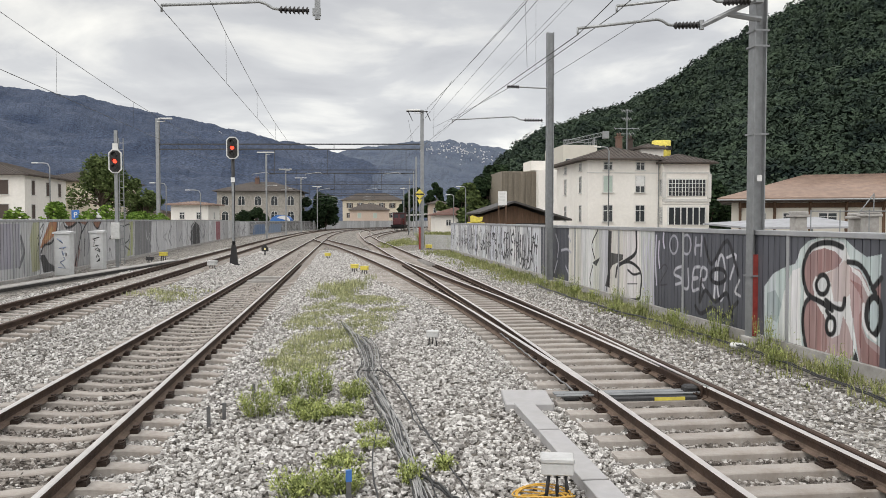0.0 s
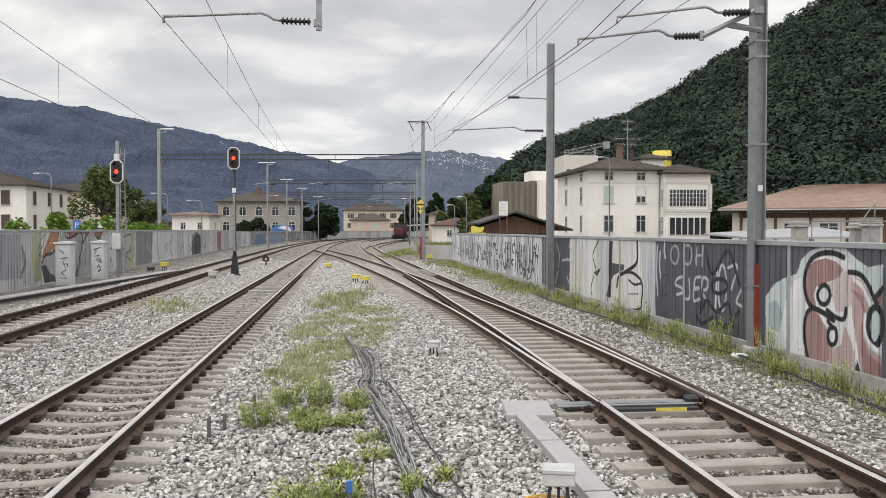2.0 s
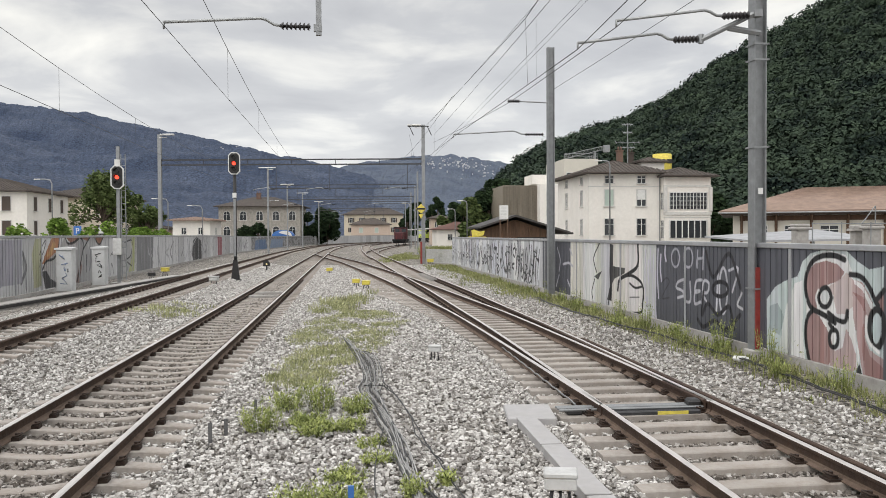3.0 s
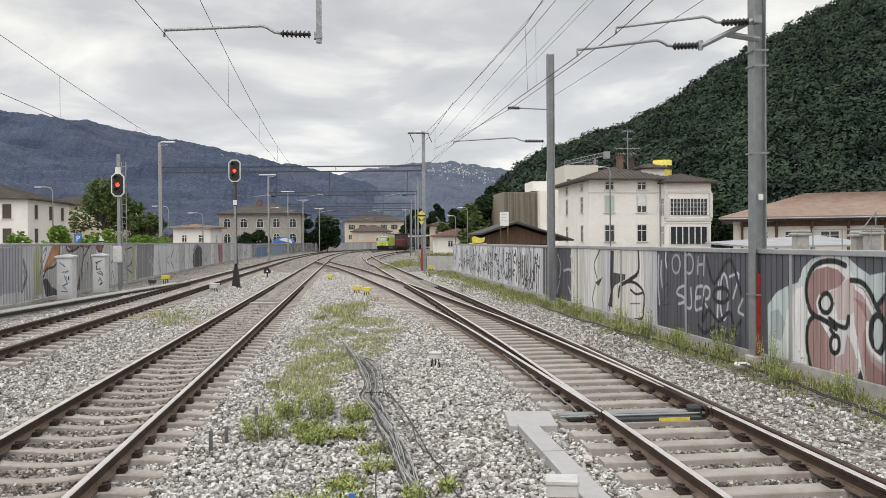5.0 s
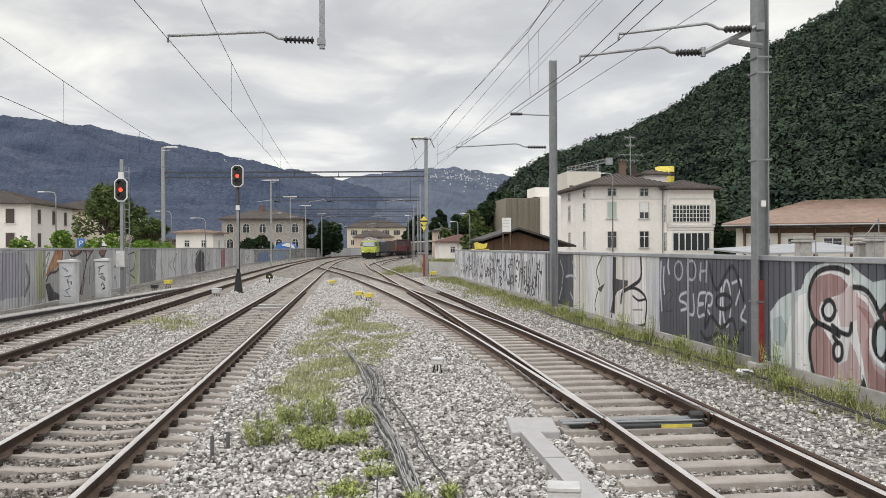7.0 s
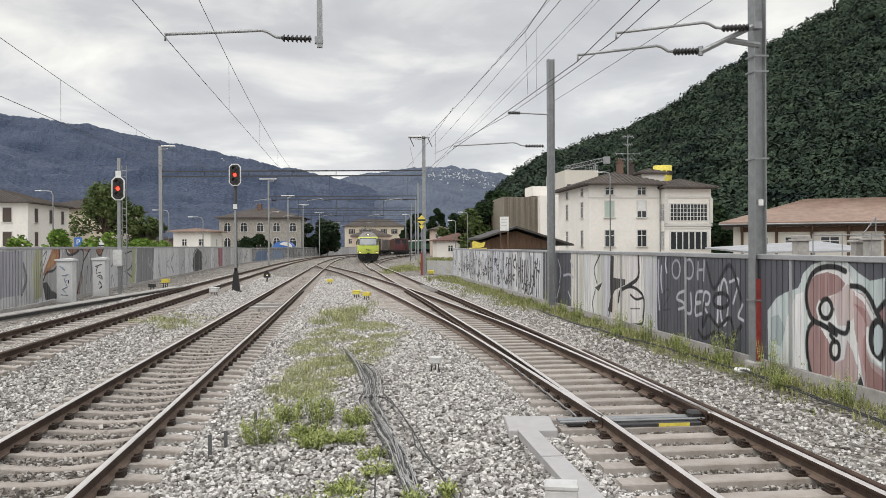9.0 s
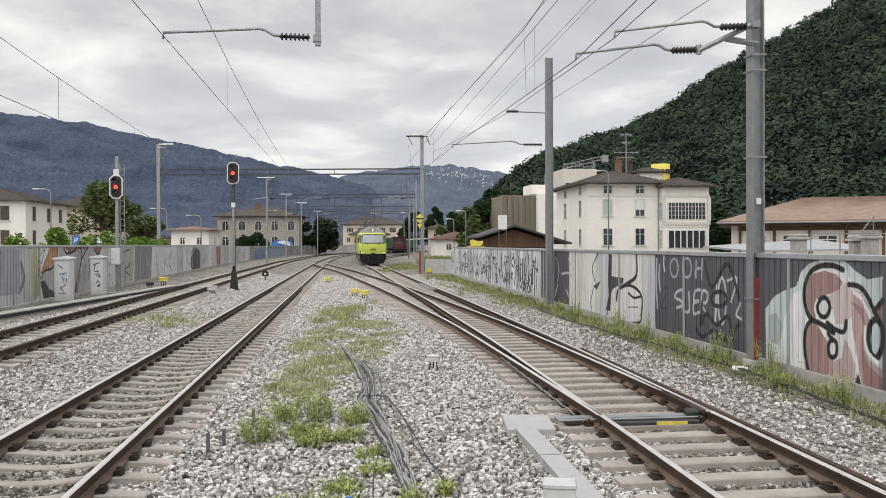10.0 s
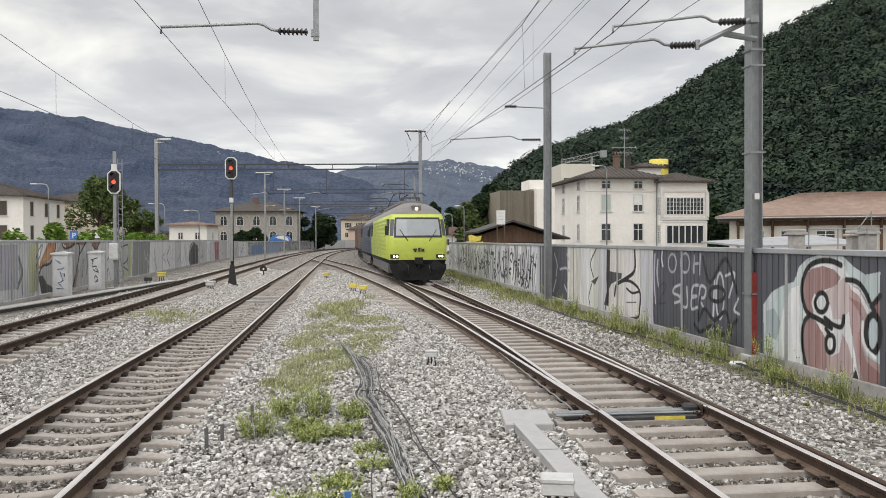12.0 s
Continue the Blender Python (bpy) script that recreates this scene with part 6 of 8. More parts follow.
def sky_line(px):
    """Skyline points from image-plane offsets at the level axis."""
    out = []
    for u, v in px:
        a = math.atan(u)
        out.append((math.degrees(a), math.degrees(math.atan(v * math.cos(a)))))
    return out


RIDGE_RIGHT = sky_line([(0.0, 0.0), (0.03, 0.037), (0.068, 0.075), (0.092, 0.095), (0.125, 0.113), (0.19, 0.136), (0.235, 0.15), (0.29, 0.178), (0.335, 0.213), (0.385, 0.243), (0.455, 0.28), (0.52, 0.32), (0.70, 0.40), (1.2, 0.46), (3.0, 0.3)])
RIDGE_LEFT = sky_line([(-3.0, 0.12), (-1.2, 0.17), (-0.75, 0.175), (-0.552, 0.165), (-0.43, 0.149), (-0.32, 0.127), (-0.235, 0.106), (-0.158, 0.088), (-0.09, 0.068), (0.0, 0.04), (0.2, 0.02)])
RIDGE_MID = sky_line([(-0.3, 0.03), (-0.2, 0.06), (-0.115, 0.087), (-0.04, 0.097), (0.011, 0.099), (0.045, 0.093), (0.077, 0.088), (0.15, 0.07), (0.4, 0.05)])
polar_hill("mountain_range", "long wooded mountain ridge, blue haze put into its leaf colour", RIDGE_LEFT, -42, 8, 700, 3200, 70, 520, RANGE, 60, 70)
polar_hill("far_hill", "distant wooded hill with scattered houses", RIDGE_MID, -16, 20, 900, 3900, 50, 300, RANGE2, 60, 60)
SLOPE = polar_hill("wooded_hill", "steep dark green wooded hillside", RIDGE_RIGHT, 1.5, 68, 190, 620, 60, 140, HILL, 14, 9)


# ---- trees ----
def mesh_np(name, V, F, material):
    me = bpy.data.meshes.new(name)
    me.vertices.add(len(V))
    me.vertices.foreach_set("co", np.ascontiguousarray(V, np.float32).ravel())
    k = F.shape[1]
    me.loops.add(F.size)
    me.loops.foreach_set("vertex_index", np.ascontiguousarray(F, np.int32).ravel())
    me.polygons.add(len(F))
    me.polygons.foreach_set("loop_start", np.arange(0, F.size, k, dtype=np.int32))
    me.polygons.foreach_set("loop_total", np.full(len(F), k, np.int32))
    me.update(calc_edges=True)
    me.shade_flat()
    me.materials.append(material)
    return me


def slope_woods():
    """Crowns over the hillside that rises beside the town: domes of small tilted leaf sprays."""
    rs = np.random.RandomState(4)
    me = SLOPE.data
    co = np.empty(len(me.vertices) * 3, np.float32)
    me.vertices.foreach_get("co", co)
    grid = co.reshape(61, 141, 3)
    SLOPE.matrix_basis = Matrix.Translation((0, 0, -5))
    n, per = 6800, 120
    i, j = rs.uniform(0, 60, n), rs.uniform(0, 140, n) * 0.46
    i0, j0 = i.astype(int), j.astype(int)
    i1, j1 = np.minimum(i0 + 1, 60), np.minimum(j0 + 1, 140)
    foot = grid[i0, j0] + (grid[i1, j0] - grid[i0, j0]) * (i - i0)[:, None] + (grid[i0, j1] - grid[i0, j0]) * (j - j0)[:, None]
    r = rs.uniform(2.4, 5.2, n) * (0.7 + 0.3 * np.linalg.norm(foot[:, :2], axis=1) / 450)
    tall = rs.uniform(0.8, 1.5, n)
    d = rs.normal(size=(n, per, 3))
    d[:, :, 2] = np.abs(d[:, :, 2]) - 0.25
    d /= np.linalg.norm(d, axis=2)[:, :, None]
    lump = 1 + 0.22 * np.sin(d[:, :, 0] * 5 + i[:, None] * 9) * np.cos(d[:, :, 1] * 5 + j[:, None] * 7)
    c = d * (r[:, None] * lump * rs.uniform(0.8, 1.06, (n, per)))[:, :, None]
    c[:, :, 2] *= tall[:, None]
    c += foot[:, None, :] - np.array([0, 0, 3.6])
    nrm = d + rs.normal(size=d.shape) * 0.25
    nrm /= np.linalg.norm(nrm, axis=2)[:, :, None]
    u = np.cross(nrm, rs.normal(size=d.shape))
    u /= np.linalg.norm(u, axis=2)[:, :, None] + 1e-9
    w = np.cross(nrm, u)
    size = (r[:, None] * rs.uniform(0.11, 0.23, (n, per)))[:, :, None]
    V = np.stack([c + u * size, c + w * size * 0.75, c - u * size, c - w * size * 0.75], 2).reshape(-1, 3)
    F = np.arange(n * per * 4).reshape(-1, 4)
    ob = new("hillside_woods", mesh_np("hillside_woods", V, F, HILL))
    return tagged(ob, "dense dark green broadleaf woods covering the steep hillside", "woods", kind="stuff")


slope_woods()

LEAF_MID = leaf_material("broadleaf_leaves", (0.045, 0.068, 0.025), (0.14, 0.18, 0.065), 0.35)
LEAF_DARK = leaf_material("dark_tree_leaves", (0.014, 0.028, 0.014), (0.04, 0.065, 0.028), 0.35)
LEAF_BRIGHT = leaf_material("shrub_leaves", (0.07, 0.13, 0.02), (0.20, 0.30, 0.06), 0.8)
BARK = mat("bark", (0.10, 0.075, 0.055), 0.9, 0, 0.3, 6, 0.4, 20)


def leaf_cloud(rs, centres, radii, per, size):
    """Small tilted leaf clumps round some centres."""
    V, F = [], []
    for c, r in zip(centres, radii):
        d = rs.normal(size=(per, 3))
        d /= np.linalg.norm(d, axis=1)[:, None]
        p = np.array(c) + d * (r * rs.uniform(0.55, 1.08, per) ** 0.7)[:, None]
        for q in p:
            n = rs.normal(size=3)
            n /= np.linalg.norm(n)
            u = np.cross(n, (0.3, 0.2, 1.0))
            u /= np.linalg.norm(u) + 1e-9
            w = np.cross(n, u)
            s = size * rs.uniform(0.6, 1.3)
            b = len(V)
            V += [q + u * s, q + w * s * 0.6 + n * s * 0.2, q - u * s, q - w * s * 0.6 + n * s * 0.2]
            F.append((b, b + 1, b + 2, b + 3))
    return np.array(V), np.array(F)


def tree(label, x, y, h, spread, material, seed, trunk=0.35, clumps=16, per=260, size=0.28, base=0.3):
    rs = np.random.RandomState(seed)
    t = thing("tree", label, "tree", pose(x, y, 0))
    bm = bmesh.new()
    tube(bm, [(0, 0, -0.1), (0.1, 0, h * base), (0.0, 0.1, h * 0.6)], trunk * 0.5, 8)
    cs, rr = [], []
    for k in range(clumps):
        a, e = rs.uniform(0, 6.28), rs.uniform(base, 0.92)
        w = spread * (0.95 - abs(e - 0.55) * 1.1) * rs.uniform(0.35, 0.8)
        c = (w * math.cos(a), w * math.sin(a), h * e)
        cs.append(c)
        rr.append(spread * rs.uniform(0.24, 0.42))
        tube(bm, [(0, 0, h * base * 0.9), (c[0] * 0.5, c[1] * 0.5, h * (base + e) / 2 * 0.95), c], trunk * 0.14, 5)
    part("trunk", bm, BARK, t)
    V, F = leaf_cloud(rs, cs, rr, per, size)
    ob = tagged(new("crown", mesh_np("crown", V, F, material)), kind="stuff")
    ob.parent = t
    return t


tree("round green tree behind the fence", -31.0, 73, 8.0, 3.2, LEAF_MID, 1, 0.45, 34, 210, 0.15, 0.52)
tree("small green tree behind the fence", -27.2, 73, 6.3, 2.1, LEAF_MID, 2, 0.25, 13, 200, 0.17, 0.42)
tree("dark tree beside the stone building", -30.2, 206, 9.2, 4.4, LEAF_DARK, 3, 0.5, 26, 240, 0.42, 0.1)
tree("dark tree beside the stone building", -34.4, 200, 7.6, 3.4, LEAF_DARK, 4, 0.5, 16, 240, 0.4, 0.12)
tree("dark shrub in front of the stone building", -37.4, 161, 5.0, 2.4, LEAF_DARK, 5, 0.3, 12, 220, 0.26, 0.15)
tree("dark shrub in front of the stone building", -40.0, 162, 4.8, 2.3, LEAF_DARK, 6, 0.3, 12, 220, 0.26, 0.15)
for i, (x, y, h) in enumerate(((-8.5, 255, 13.5), (-4.0, 250, 12.0), (-12, 258, 11), (-1.2, 235, 14))):
    tree("tall dark conifer beyond the sidings", x, y, h, 2.6, LEAF_DARK, 20 + i, 0.5, 16, 150, 0.5, 0.2)
for i, (x, y, h, s) in enumerate(((5.2, 150, 9.5, 3.5), (8.4, 152, 11.5, 4.0), (3.0, 165, 9.0, 3.2), (11.5, 172, 14, 4.4), (1.2, 180, 8, 3.0), (33, 120, 7, 4), (38, 115, 7.5, 4.5), (43, 110, 7, 4), (48, 105, 7.5, 4.2))):
    tree("green tree at the foot of the hill", x, y, h, s, LEAF_DARK if i % 4 else LEAF_MID, 40 + i, 0.5, 16, 200, 0.45, 0.12)
for i in range(15):
    y = 33 + 2.1 * i
    x = -11.1 - 0.155 * y - 1.4 - 0.5 * (i % 2)
    tree("bright green shrub growing above the fence", x, y, 2.7 + 0.75 * ((i * 7) % 5) / 5, 1.15, LEAF_BRIGHT, 60 + i, 0.1, 10, 130, 0.10, 0.3)


# ---- houses on the distant slopes: too small and many to count ----
def specks(name, label, profile, r0, r1, fold, az0, az1, t0, t1, n, seed):
    rs = np.random.RandomState(seed)
    V, F = [], []
    pa, pe = [p[0] for p in profile], [p[1] for p in profile]
    for _ in range(n):
        x, y, z = slope_point(pa, pe, np.clip(rs.normal((az0 + az1) / 2, (az1 - az0) / 3.5), az0, az1), np.clip(rs.normal((t0 + t1) / 2, (t1 - t0) / 5), t0, t1), r0, r1, 60, fold, 1.15)
        w, d, h = rs.uniform(1.0, 3.0), rs.uniform(2, 4), rs.uniform(0.5, 3.5)
        b = len(V)
        V += [(x + sx * w, y + sy * d, z + zz) for zz in (-3, h) for sy in (-1, 1) for sx in (-1, 1)]
        F += [(b, b + 1, b + 5, b + 4), (b + 4, b + 5, b + 7, b + 6), (b, b + 4, b + 6, b + 2), (b + 1, b + 3, b + 7, b + 5)]
    ob = part(name, (V, F), mat("distant_plaster", (0.56, 0.56, 0.57), 0.9, 0, 0.1, 0.01, each=0.3))
    return tagged(ob, label, "houses", kind="stuff")


specks("distant_village", "pale houses scattered on the far hill", RIDGE_MID, 900, 3900, 60, -1.6, 4.4, 0.58, 0.88, 260, 3)
specks("distant_hamlet", "a few pale houses high on the far ridge", RIDGE_LEFT, 700, 3200, 70, -15.5, -9.5, 0.9, 0.99, 40, 4)


# ---- what lies between the tracks ----
def stones():
    """Loose ballast, thickest in the foreground; too many to count."""
    rs = np.random.RandomState(8)
    cube = np.array([(x, y, z) for z in (-1, 1) for y in (-1, 1) for x in (-1, 1)], float)
    quads = np.array([(0, 2, 3, 1), (4, 5, 7, 6), (0, 1, 5, 4), (2, 6, 7, 3), (0, 4, 6, 2), (1, 3, 7, 5)])
    n = 270000
    d = 5.6 * (64 / 5.6) ** rs.uniform(0, 1, n) ** 1.12
    u = rs.uniform(-9.5, 7.0, n)
    keep = rs.uniform(0, 1, n) < np.clip(0.35 + 0.02 * d, 0, 1)
    px = (u - 0.122 * d) / d
    keep &= (np.abs(px) < 0.60) & ~((u > 5.6) & (rs.uniform(0, 1, n) < 0.6))
    d, u = d[keep], u[keep]
    n = len(d)
    size = rs.uniform(0.013, 0.031, n) * (1 + 0.014 * d)
    V = cube[None] * rs.uniform(0.3, 1.05, (n, 8, 3))
    V *= size[:, None, None] * rs.uniform(0.6, 1.25, (n, 1, 3))
    V[:, :, 2] *= 0.72
    a, b = rs.uniform(0, 6.28, n), rs.uniform(-0.7, 0.7, n)
    ca, sa, cb, sb = np.cos(a), np.sin(a), np.cos(b), np.sin(b)
    x, y, z = V[:, :, 0].copy(), V[:, :, 1].copy(), V[:, :, 2].copy()
    y, z = y * cb[:, None] - z * sb[:, None], y * sb[:, None] + z * cb[:, None]
    x, y = x * ca[:, None] - y * sa[:, None], x * sa[:, None] + y * ca[:, None]
    cx, cy = u - 0.122 * d, d
    inner = np.minimum(np.minimum(np.abs(u + 3.27), np.abs(u + 7.3)), np.abs(u - 4.05)) < 1.3
    cz = np.array([land(p, q) for p, q in zip(cx, cy)]) - 0.06 + rs.uniform(0, 0.028, n) * np.where(inner, 0.5, 1.0) - np.where(inner, 0.022, 0.0)
    V = np.stack([x + cx[:, None], y + cy[:, None], z + cz[:, None]], -1)
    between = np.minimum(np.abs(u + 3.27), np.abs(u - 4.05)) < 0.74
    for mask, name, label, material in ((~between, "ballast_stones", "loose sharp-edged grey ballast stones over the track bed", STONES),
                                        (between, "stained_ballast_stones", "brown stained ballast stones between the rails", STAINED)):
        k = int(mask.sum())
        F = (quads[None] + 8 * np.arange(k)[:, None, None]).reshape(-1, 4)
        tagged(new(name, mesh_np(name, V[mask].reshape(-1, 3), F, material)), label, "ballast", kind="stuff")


stones()

GRASS_DRY = leaf_material("dry_grass", (0.22, 0.24, 0.11), (0.46, 0.46, 0.26), 1.2)
GRASS = leaf_material("green_weeds", (0.09, 0.12, 0.035), (0.42, 0.46, 0.16), 5.0)
GRASS_STRIP = leaf_material("fence_side_grass", (0.14, 0.17, 0.055), (0.36, 0.36, 0.17), 1.2)


def blades(rs, x, y, n, spread, h, lean=0.5, width=0.008):
    """Tapered bent blades rooted round a place."""
    V, F = [], []
    for _ in range(n):
        a, r = rs.uniform(0, 6.28), spread * math.sqrt(rs.uniform(0, 1))
        px, py = x + r * math.cos(a), y + r * math.sin(a)
        hh = h * rs.uniform(0.45, 1.15)
        la, l = rs.uniform(0, 6.28), lean * hh * rs.uniform(0.1, 1)
        dx, dy = l * math.cos(la), l * math.sin(la)
        wx, wy = width * math.cos(la + 1.57), width * math.sin(la + 1.57)
        z = land(px, py) - 0.06
        b = len(V)
        V += [(px - wx, py - wy, z), (px + wx, py + wy, z), (px + dx * 0.4 + wx, py + dy * 0.4 + wy, z + hh * 0.65), (px + dx * 0.4 - wx, py + dy * 0.4 - wy, z + hh * 0.65), (px + dx, py + dy, z + hh), (px + dx + wx * 0.3, py + dy + wy * 0.3, z + hh * 0.98)]
        F += [(b, b + 1, b + 2, b + 3), (b + 3, b + 2, b + 5, b + 4)]
    return V, F


def grass(name, label, spots, material, seed):
    rs = np.random.RandomState(seed)
    V, F = [], []
    for x, y, n, spread, h, w in spots:
        v, f = blades(rs, x, y, n, spread, h, 0.7, w)
        k = len(V)
        V += v
        F += [tuple(i + k for i in q) for q in f]
    ob = new(name, mesh_np(name, np.array(V), np.array(F), material))
    return tagged(ob, label, "grass", kind="stuff")


def leafy_clump(label, x, y, r, h, seed, material=None, n=520):
    """A low weed: stems with many small leaves."""
    rs = np.random.RandomState(seed)
    t = thing("weed_clump", label, "weed", pose(x, y, land(x, y) - 0.06))
    bm = bmesh.new()
    tips = []
    for k in range(26):
        a, q = rs.uniform(0, 6.28), r * math.sqrt(rs.uniform(0, 1))
        b = (0.6 * q * math.cos(a), 0.6 * q * math.sin(a), 0)
        e = (q * math.cos(a), q * math.sin(a), h * rs.uniform(0.5, 1.0))
        tube(bm, [b, ((b[0] + e[0]) / 2, (b[1] + e[1]) / 2, e[2] * 0.55), e], 0.004, 3)
        tips.append((b, e))
    tagged(part("stem", bm, material or GRASS, t), kind="stuff")
    V, F = [], []
    for k in range(n):
        b, e = tips[rs.randint(len(tips))]
        f = rs.uniform(0.2, 1.05)
        c = np.array([b[i] + (e[i] - b[i]) * f for i in range(3)]) + rs.normal(size=3) * np.array([0.035, 0.035, 0.02])
        c[2] = max(c[2], 0.02)
        a, s = rs.uniform(0, 6.28), rs.uniform(0.009, 0.026)
        u = np.array([math.cos(a), math.sin(a), rs.uniform(-0.1, 1.3)]) * s
        w = np.array([-math.sin(a), math.cos(a), rs.uniform(-0.3, 0.3)]) * s * 0.4
        i = len(V)
        V += [c - u, c + w, c + u * 1.2, c - w]
        F.append((i, i + 1, i + 2, i + 3))
    ob = tagged(new("foliage", mesh_np("foliage", np.array(V), np.array(F), material or GRASS)), kind="stuff")
    ob.parent = t
    return t


for i, (x, y, r, h) in enumerate(((-2.25, 9.85, 0.28, 0.44), (-2.15, 11.1, 0.28, 0.34), (-1.70, 11.0, 0.24, 0.44), (-1.62, 9.75, 0.26, 0.2), (-1.2, 10.9, 0.26, 0.26), (-1.2, 10.0, 0.3, 0.16),
                                  (-0.85, 9.2, 0.18, 0.12), (-1.25, 7.0, 0.3, 0.24), (-0.95, 7.1, 0.24, 0.22), (-0.3, 7.35, 0.12, 0.2), (0.0, 7.8, 0.1, 0.15), (-0.75, 8.6, 0.2, 0.1), (-1.8, 10.3, 0.3, 0.16), (-1.0, 8.0, 0.25, 0.09))):
    leafy_clump("fresh green weed clump growing in the ballast", x, y, r, h, 100 + i, n=1200 if r > 0.23 else 450)
rs0 = np.random.RandomState(3)
dry = []
for k in range(330):
    y = rs0.uniform(12.8, 25.5)
    x = -2.45 + rs0.uniform(-1, 1) * float(np.interp(y, [12.8, 16, 19, 22, 25.5], [0.4, 0.8, 1.15, 1.3, 0.7]))
    if noise.noise((x * 1.1, y * 0.6, 4)) > -0.22:
        dry.append((x, y, 60, 0.26, 0.10, 0.005))
for k in range(30):
    dry.append((rs0.normal(-3.5, 0.35), rs0.normal(27.5, 1.6), 40, 0.3, 0.28, 0.009))
    dry.append((rs0.normal(-8.6, 0.5), rs0.normal(25.0, 1.2), 26, 0.3, 0.16, 0.009))
grass("dry_grass", "sparse dry yellow-green grass between the tracks", dry, GRASS_DRY, 5)
strip = []
for k in range(760):
    y = 9 + 53 * rs0.uniform(0, 1) ** 1.15
    off = abs(rs0.normal(0, 0.55))
    x = 8.0 - 0.12 * y - 0.12 - off * (0.8 if y < 30 else 1.5)
    strip.append((x, y, 15, 0.28, 0.08 + 0.2 * rs0.uniform(0, 1) ** 3, 0.004 + 0.0003 * y))
grass("fence_grass", "green grass strip along the foot of the graffiti fence", strip, GRASS_STRIP, 7)
for i in range(16):
    y = 10.8 + 1.35 * i
    leafy_clump("tall green weed at the fence foot", 7.75 - 0.12 * y - 0.25 * (i % 3), y, 0.22, (0.3, 0.55, 0.38, 0.7)[(i * 5) % 4], 200 + i, n=320)
leafy_clump("tall green weed beside the mast foot", 6.35, 14.9, 0.4, 0.55, 231, n=800)
leafy_clump("tall green weed beside the mast foot", 5.75, 16.6, 0.3, 0.75, 232, n=600)
leafy_clump("tall green weed beside the mast foot", 6.6, 14.3, 0.3, 0.6, 233, n=600)
grass("siding_grass", "bright grass bank beside the sidings", [(rs0.normal(-4.4, 1.0), rs0.normal(86, 7), 60, 0.7, 0.25, 0.02) for _ in range(40)], GRASS_STRIP, 9)


# ---- cable bundle ----
CABLE = mat("grey_cable", (0.34, 0.335, 0.325), 0.55, 0, 0.15, 10, each=0.5)
CABLE_BLACK = mat("black_cable", (0.03, 0.03, 0.03), 0.5, 0, 0.2, 10)
CABLE_YELLOW = mat("orange_cable", (0.62, 0.36, 0.06), 0.55, 0, 0.15, 10)


def cable(parent, pts, r, material, seed, wob):
    rs = random.Random(seed)
    bm = bmesh.new()
    line = curve(pts, 7)
    ph, ph2 = rs.uniform(0, 6), rs.uniform(0, 6)
    out = []
    for i, (x, y) in enumerate(line):
        w = wob * (math.sin(i * 0.17 + ph) + 0.5 * math.sin(i * 0.41 + ph2))
        out.append((x + w, y, land(x, y) - 0.01 + 0.03 * rs.random() + 0.02 * abs(math.sin(i * 0.5 + ph))))
    tube(bm, out, r, 5)
    part("cable", bm, material, parent)


BUNDLE = thing("cable_bundle", "bundle of loose grey signal cables lying on the ballast", "cables")
for k in range(16):
    o = (k - 8) * 0.013 + 0.06
    spread = (k - 8) * 0.026 + 0.06
    cable(BUNDLE, [(-2.2 + spread, 18.8 - 0.14 * k), (-1.62 + spread, 15.6), (-1.3 + o * 1.6, 13.3), (-1.22 + spread * 0.9, 12.3), (-1.0 + o, 11.2), (-0.68 + o * 0.8, 9.6), (-0.48 + o * 0.7, 8.4), (-0.28 + o * 0.7, 7.3), (-0.12 + o, 6.0), (0.02 + o, 4.8)], 0.0078, CABLE if k % 3 else CABLE_BLACK, k, 0.032)
for k, pts in enumerate(([(-1.0, 13.0), (-0.55, 11.0), (-0.15, 8.9), (0.15, 7.2), (0.4, 5.6)], [(-1.3, 12.6), (-0.9, 12.4), (-0.5, 10.8), (-0.32, 9.4), (-0.05, 8.4)], [(-0.75, 10.0), (-0.72, 8.6), (-0.62, 7.2), (-0.45, 6.0)])):
    cable(BUNDLE, pts, 0.008, CABLE_BLACK, 40 + k, 0.02)
for k, pts in enumerate(([(-0.28, 7.5), (0.05, 6.9), (0.3, 6.4)], [(-0.3, 7.6), (0.0, 7.0), (0.22, 6.3)])):
    cable(BUNDLE, pts, 0.013, CABLE_BLACK, 50 + k, 0.01)
LOOSE = thing("fence_cable", "thin black cable lying along the fence", "cable")
for o in (0, 0.06):
    cable(LOOSE, [(7.15 - 0.12 * y - o - 0.25 * math.sin(y * 0.3), y) for y in (5, 8, 10, 12, 14, 16, 19, 22, 26, 30)], 0.014, CABLE_BLACK, 60, 0.03)


# ---- trackside boxes, pegs, ducts ----
def track_box(label, x, y, s, material, legs=0.12, turn=-7, coil=False):
    t = thing("trackside_box", label, "trackside box", pose(x, y, land(x, y) - 0.06, 0, 0, turn))
    bm = bmesh.new()
    box(bm, -s, s, -s * 0.7, s * 0.7, legs, legs + s * 0.75, bevel=s * 0.08)
    part("housing", bm, material, t)
    bm = bmesh.new()
    box(bm, -s * 1.05, s * 1.05, -s * 0.76, s * 0.76, legs + s * 0.752, legs + s * 1.1, bevel=s * 0.08)
    part("lid", bm, material, t)
    for sx in (-0.5, 0, 0.5):
        bm = bmesh.new()
        tube(bm, [(sx * s, 0, legs), (sx * s * 1.2, -s * 0.1, legs * 0.5), (sx * s * 1.5, 0.02, -0.05)], s * 0.12, 6)
        part("cable_gland", bm, DARKSTEEL, t)
    return t


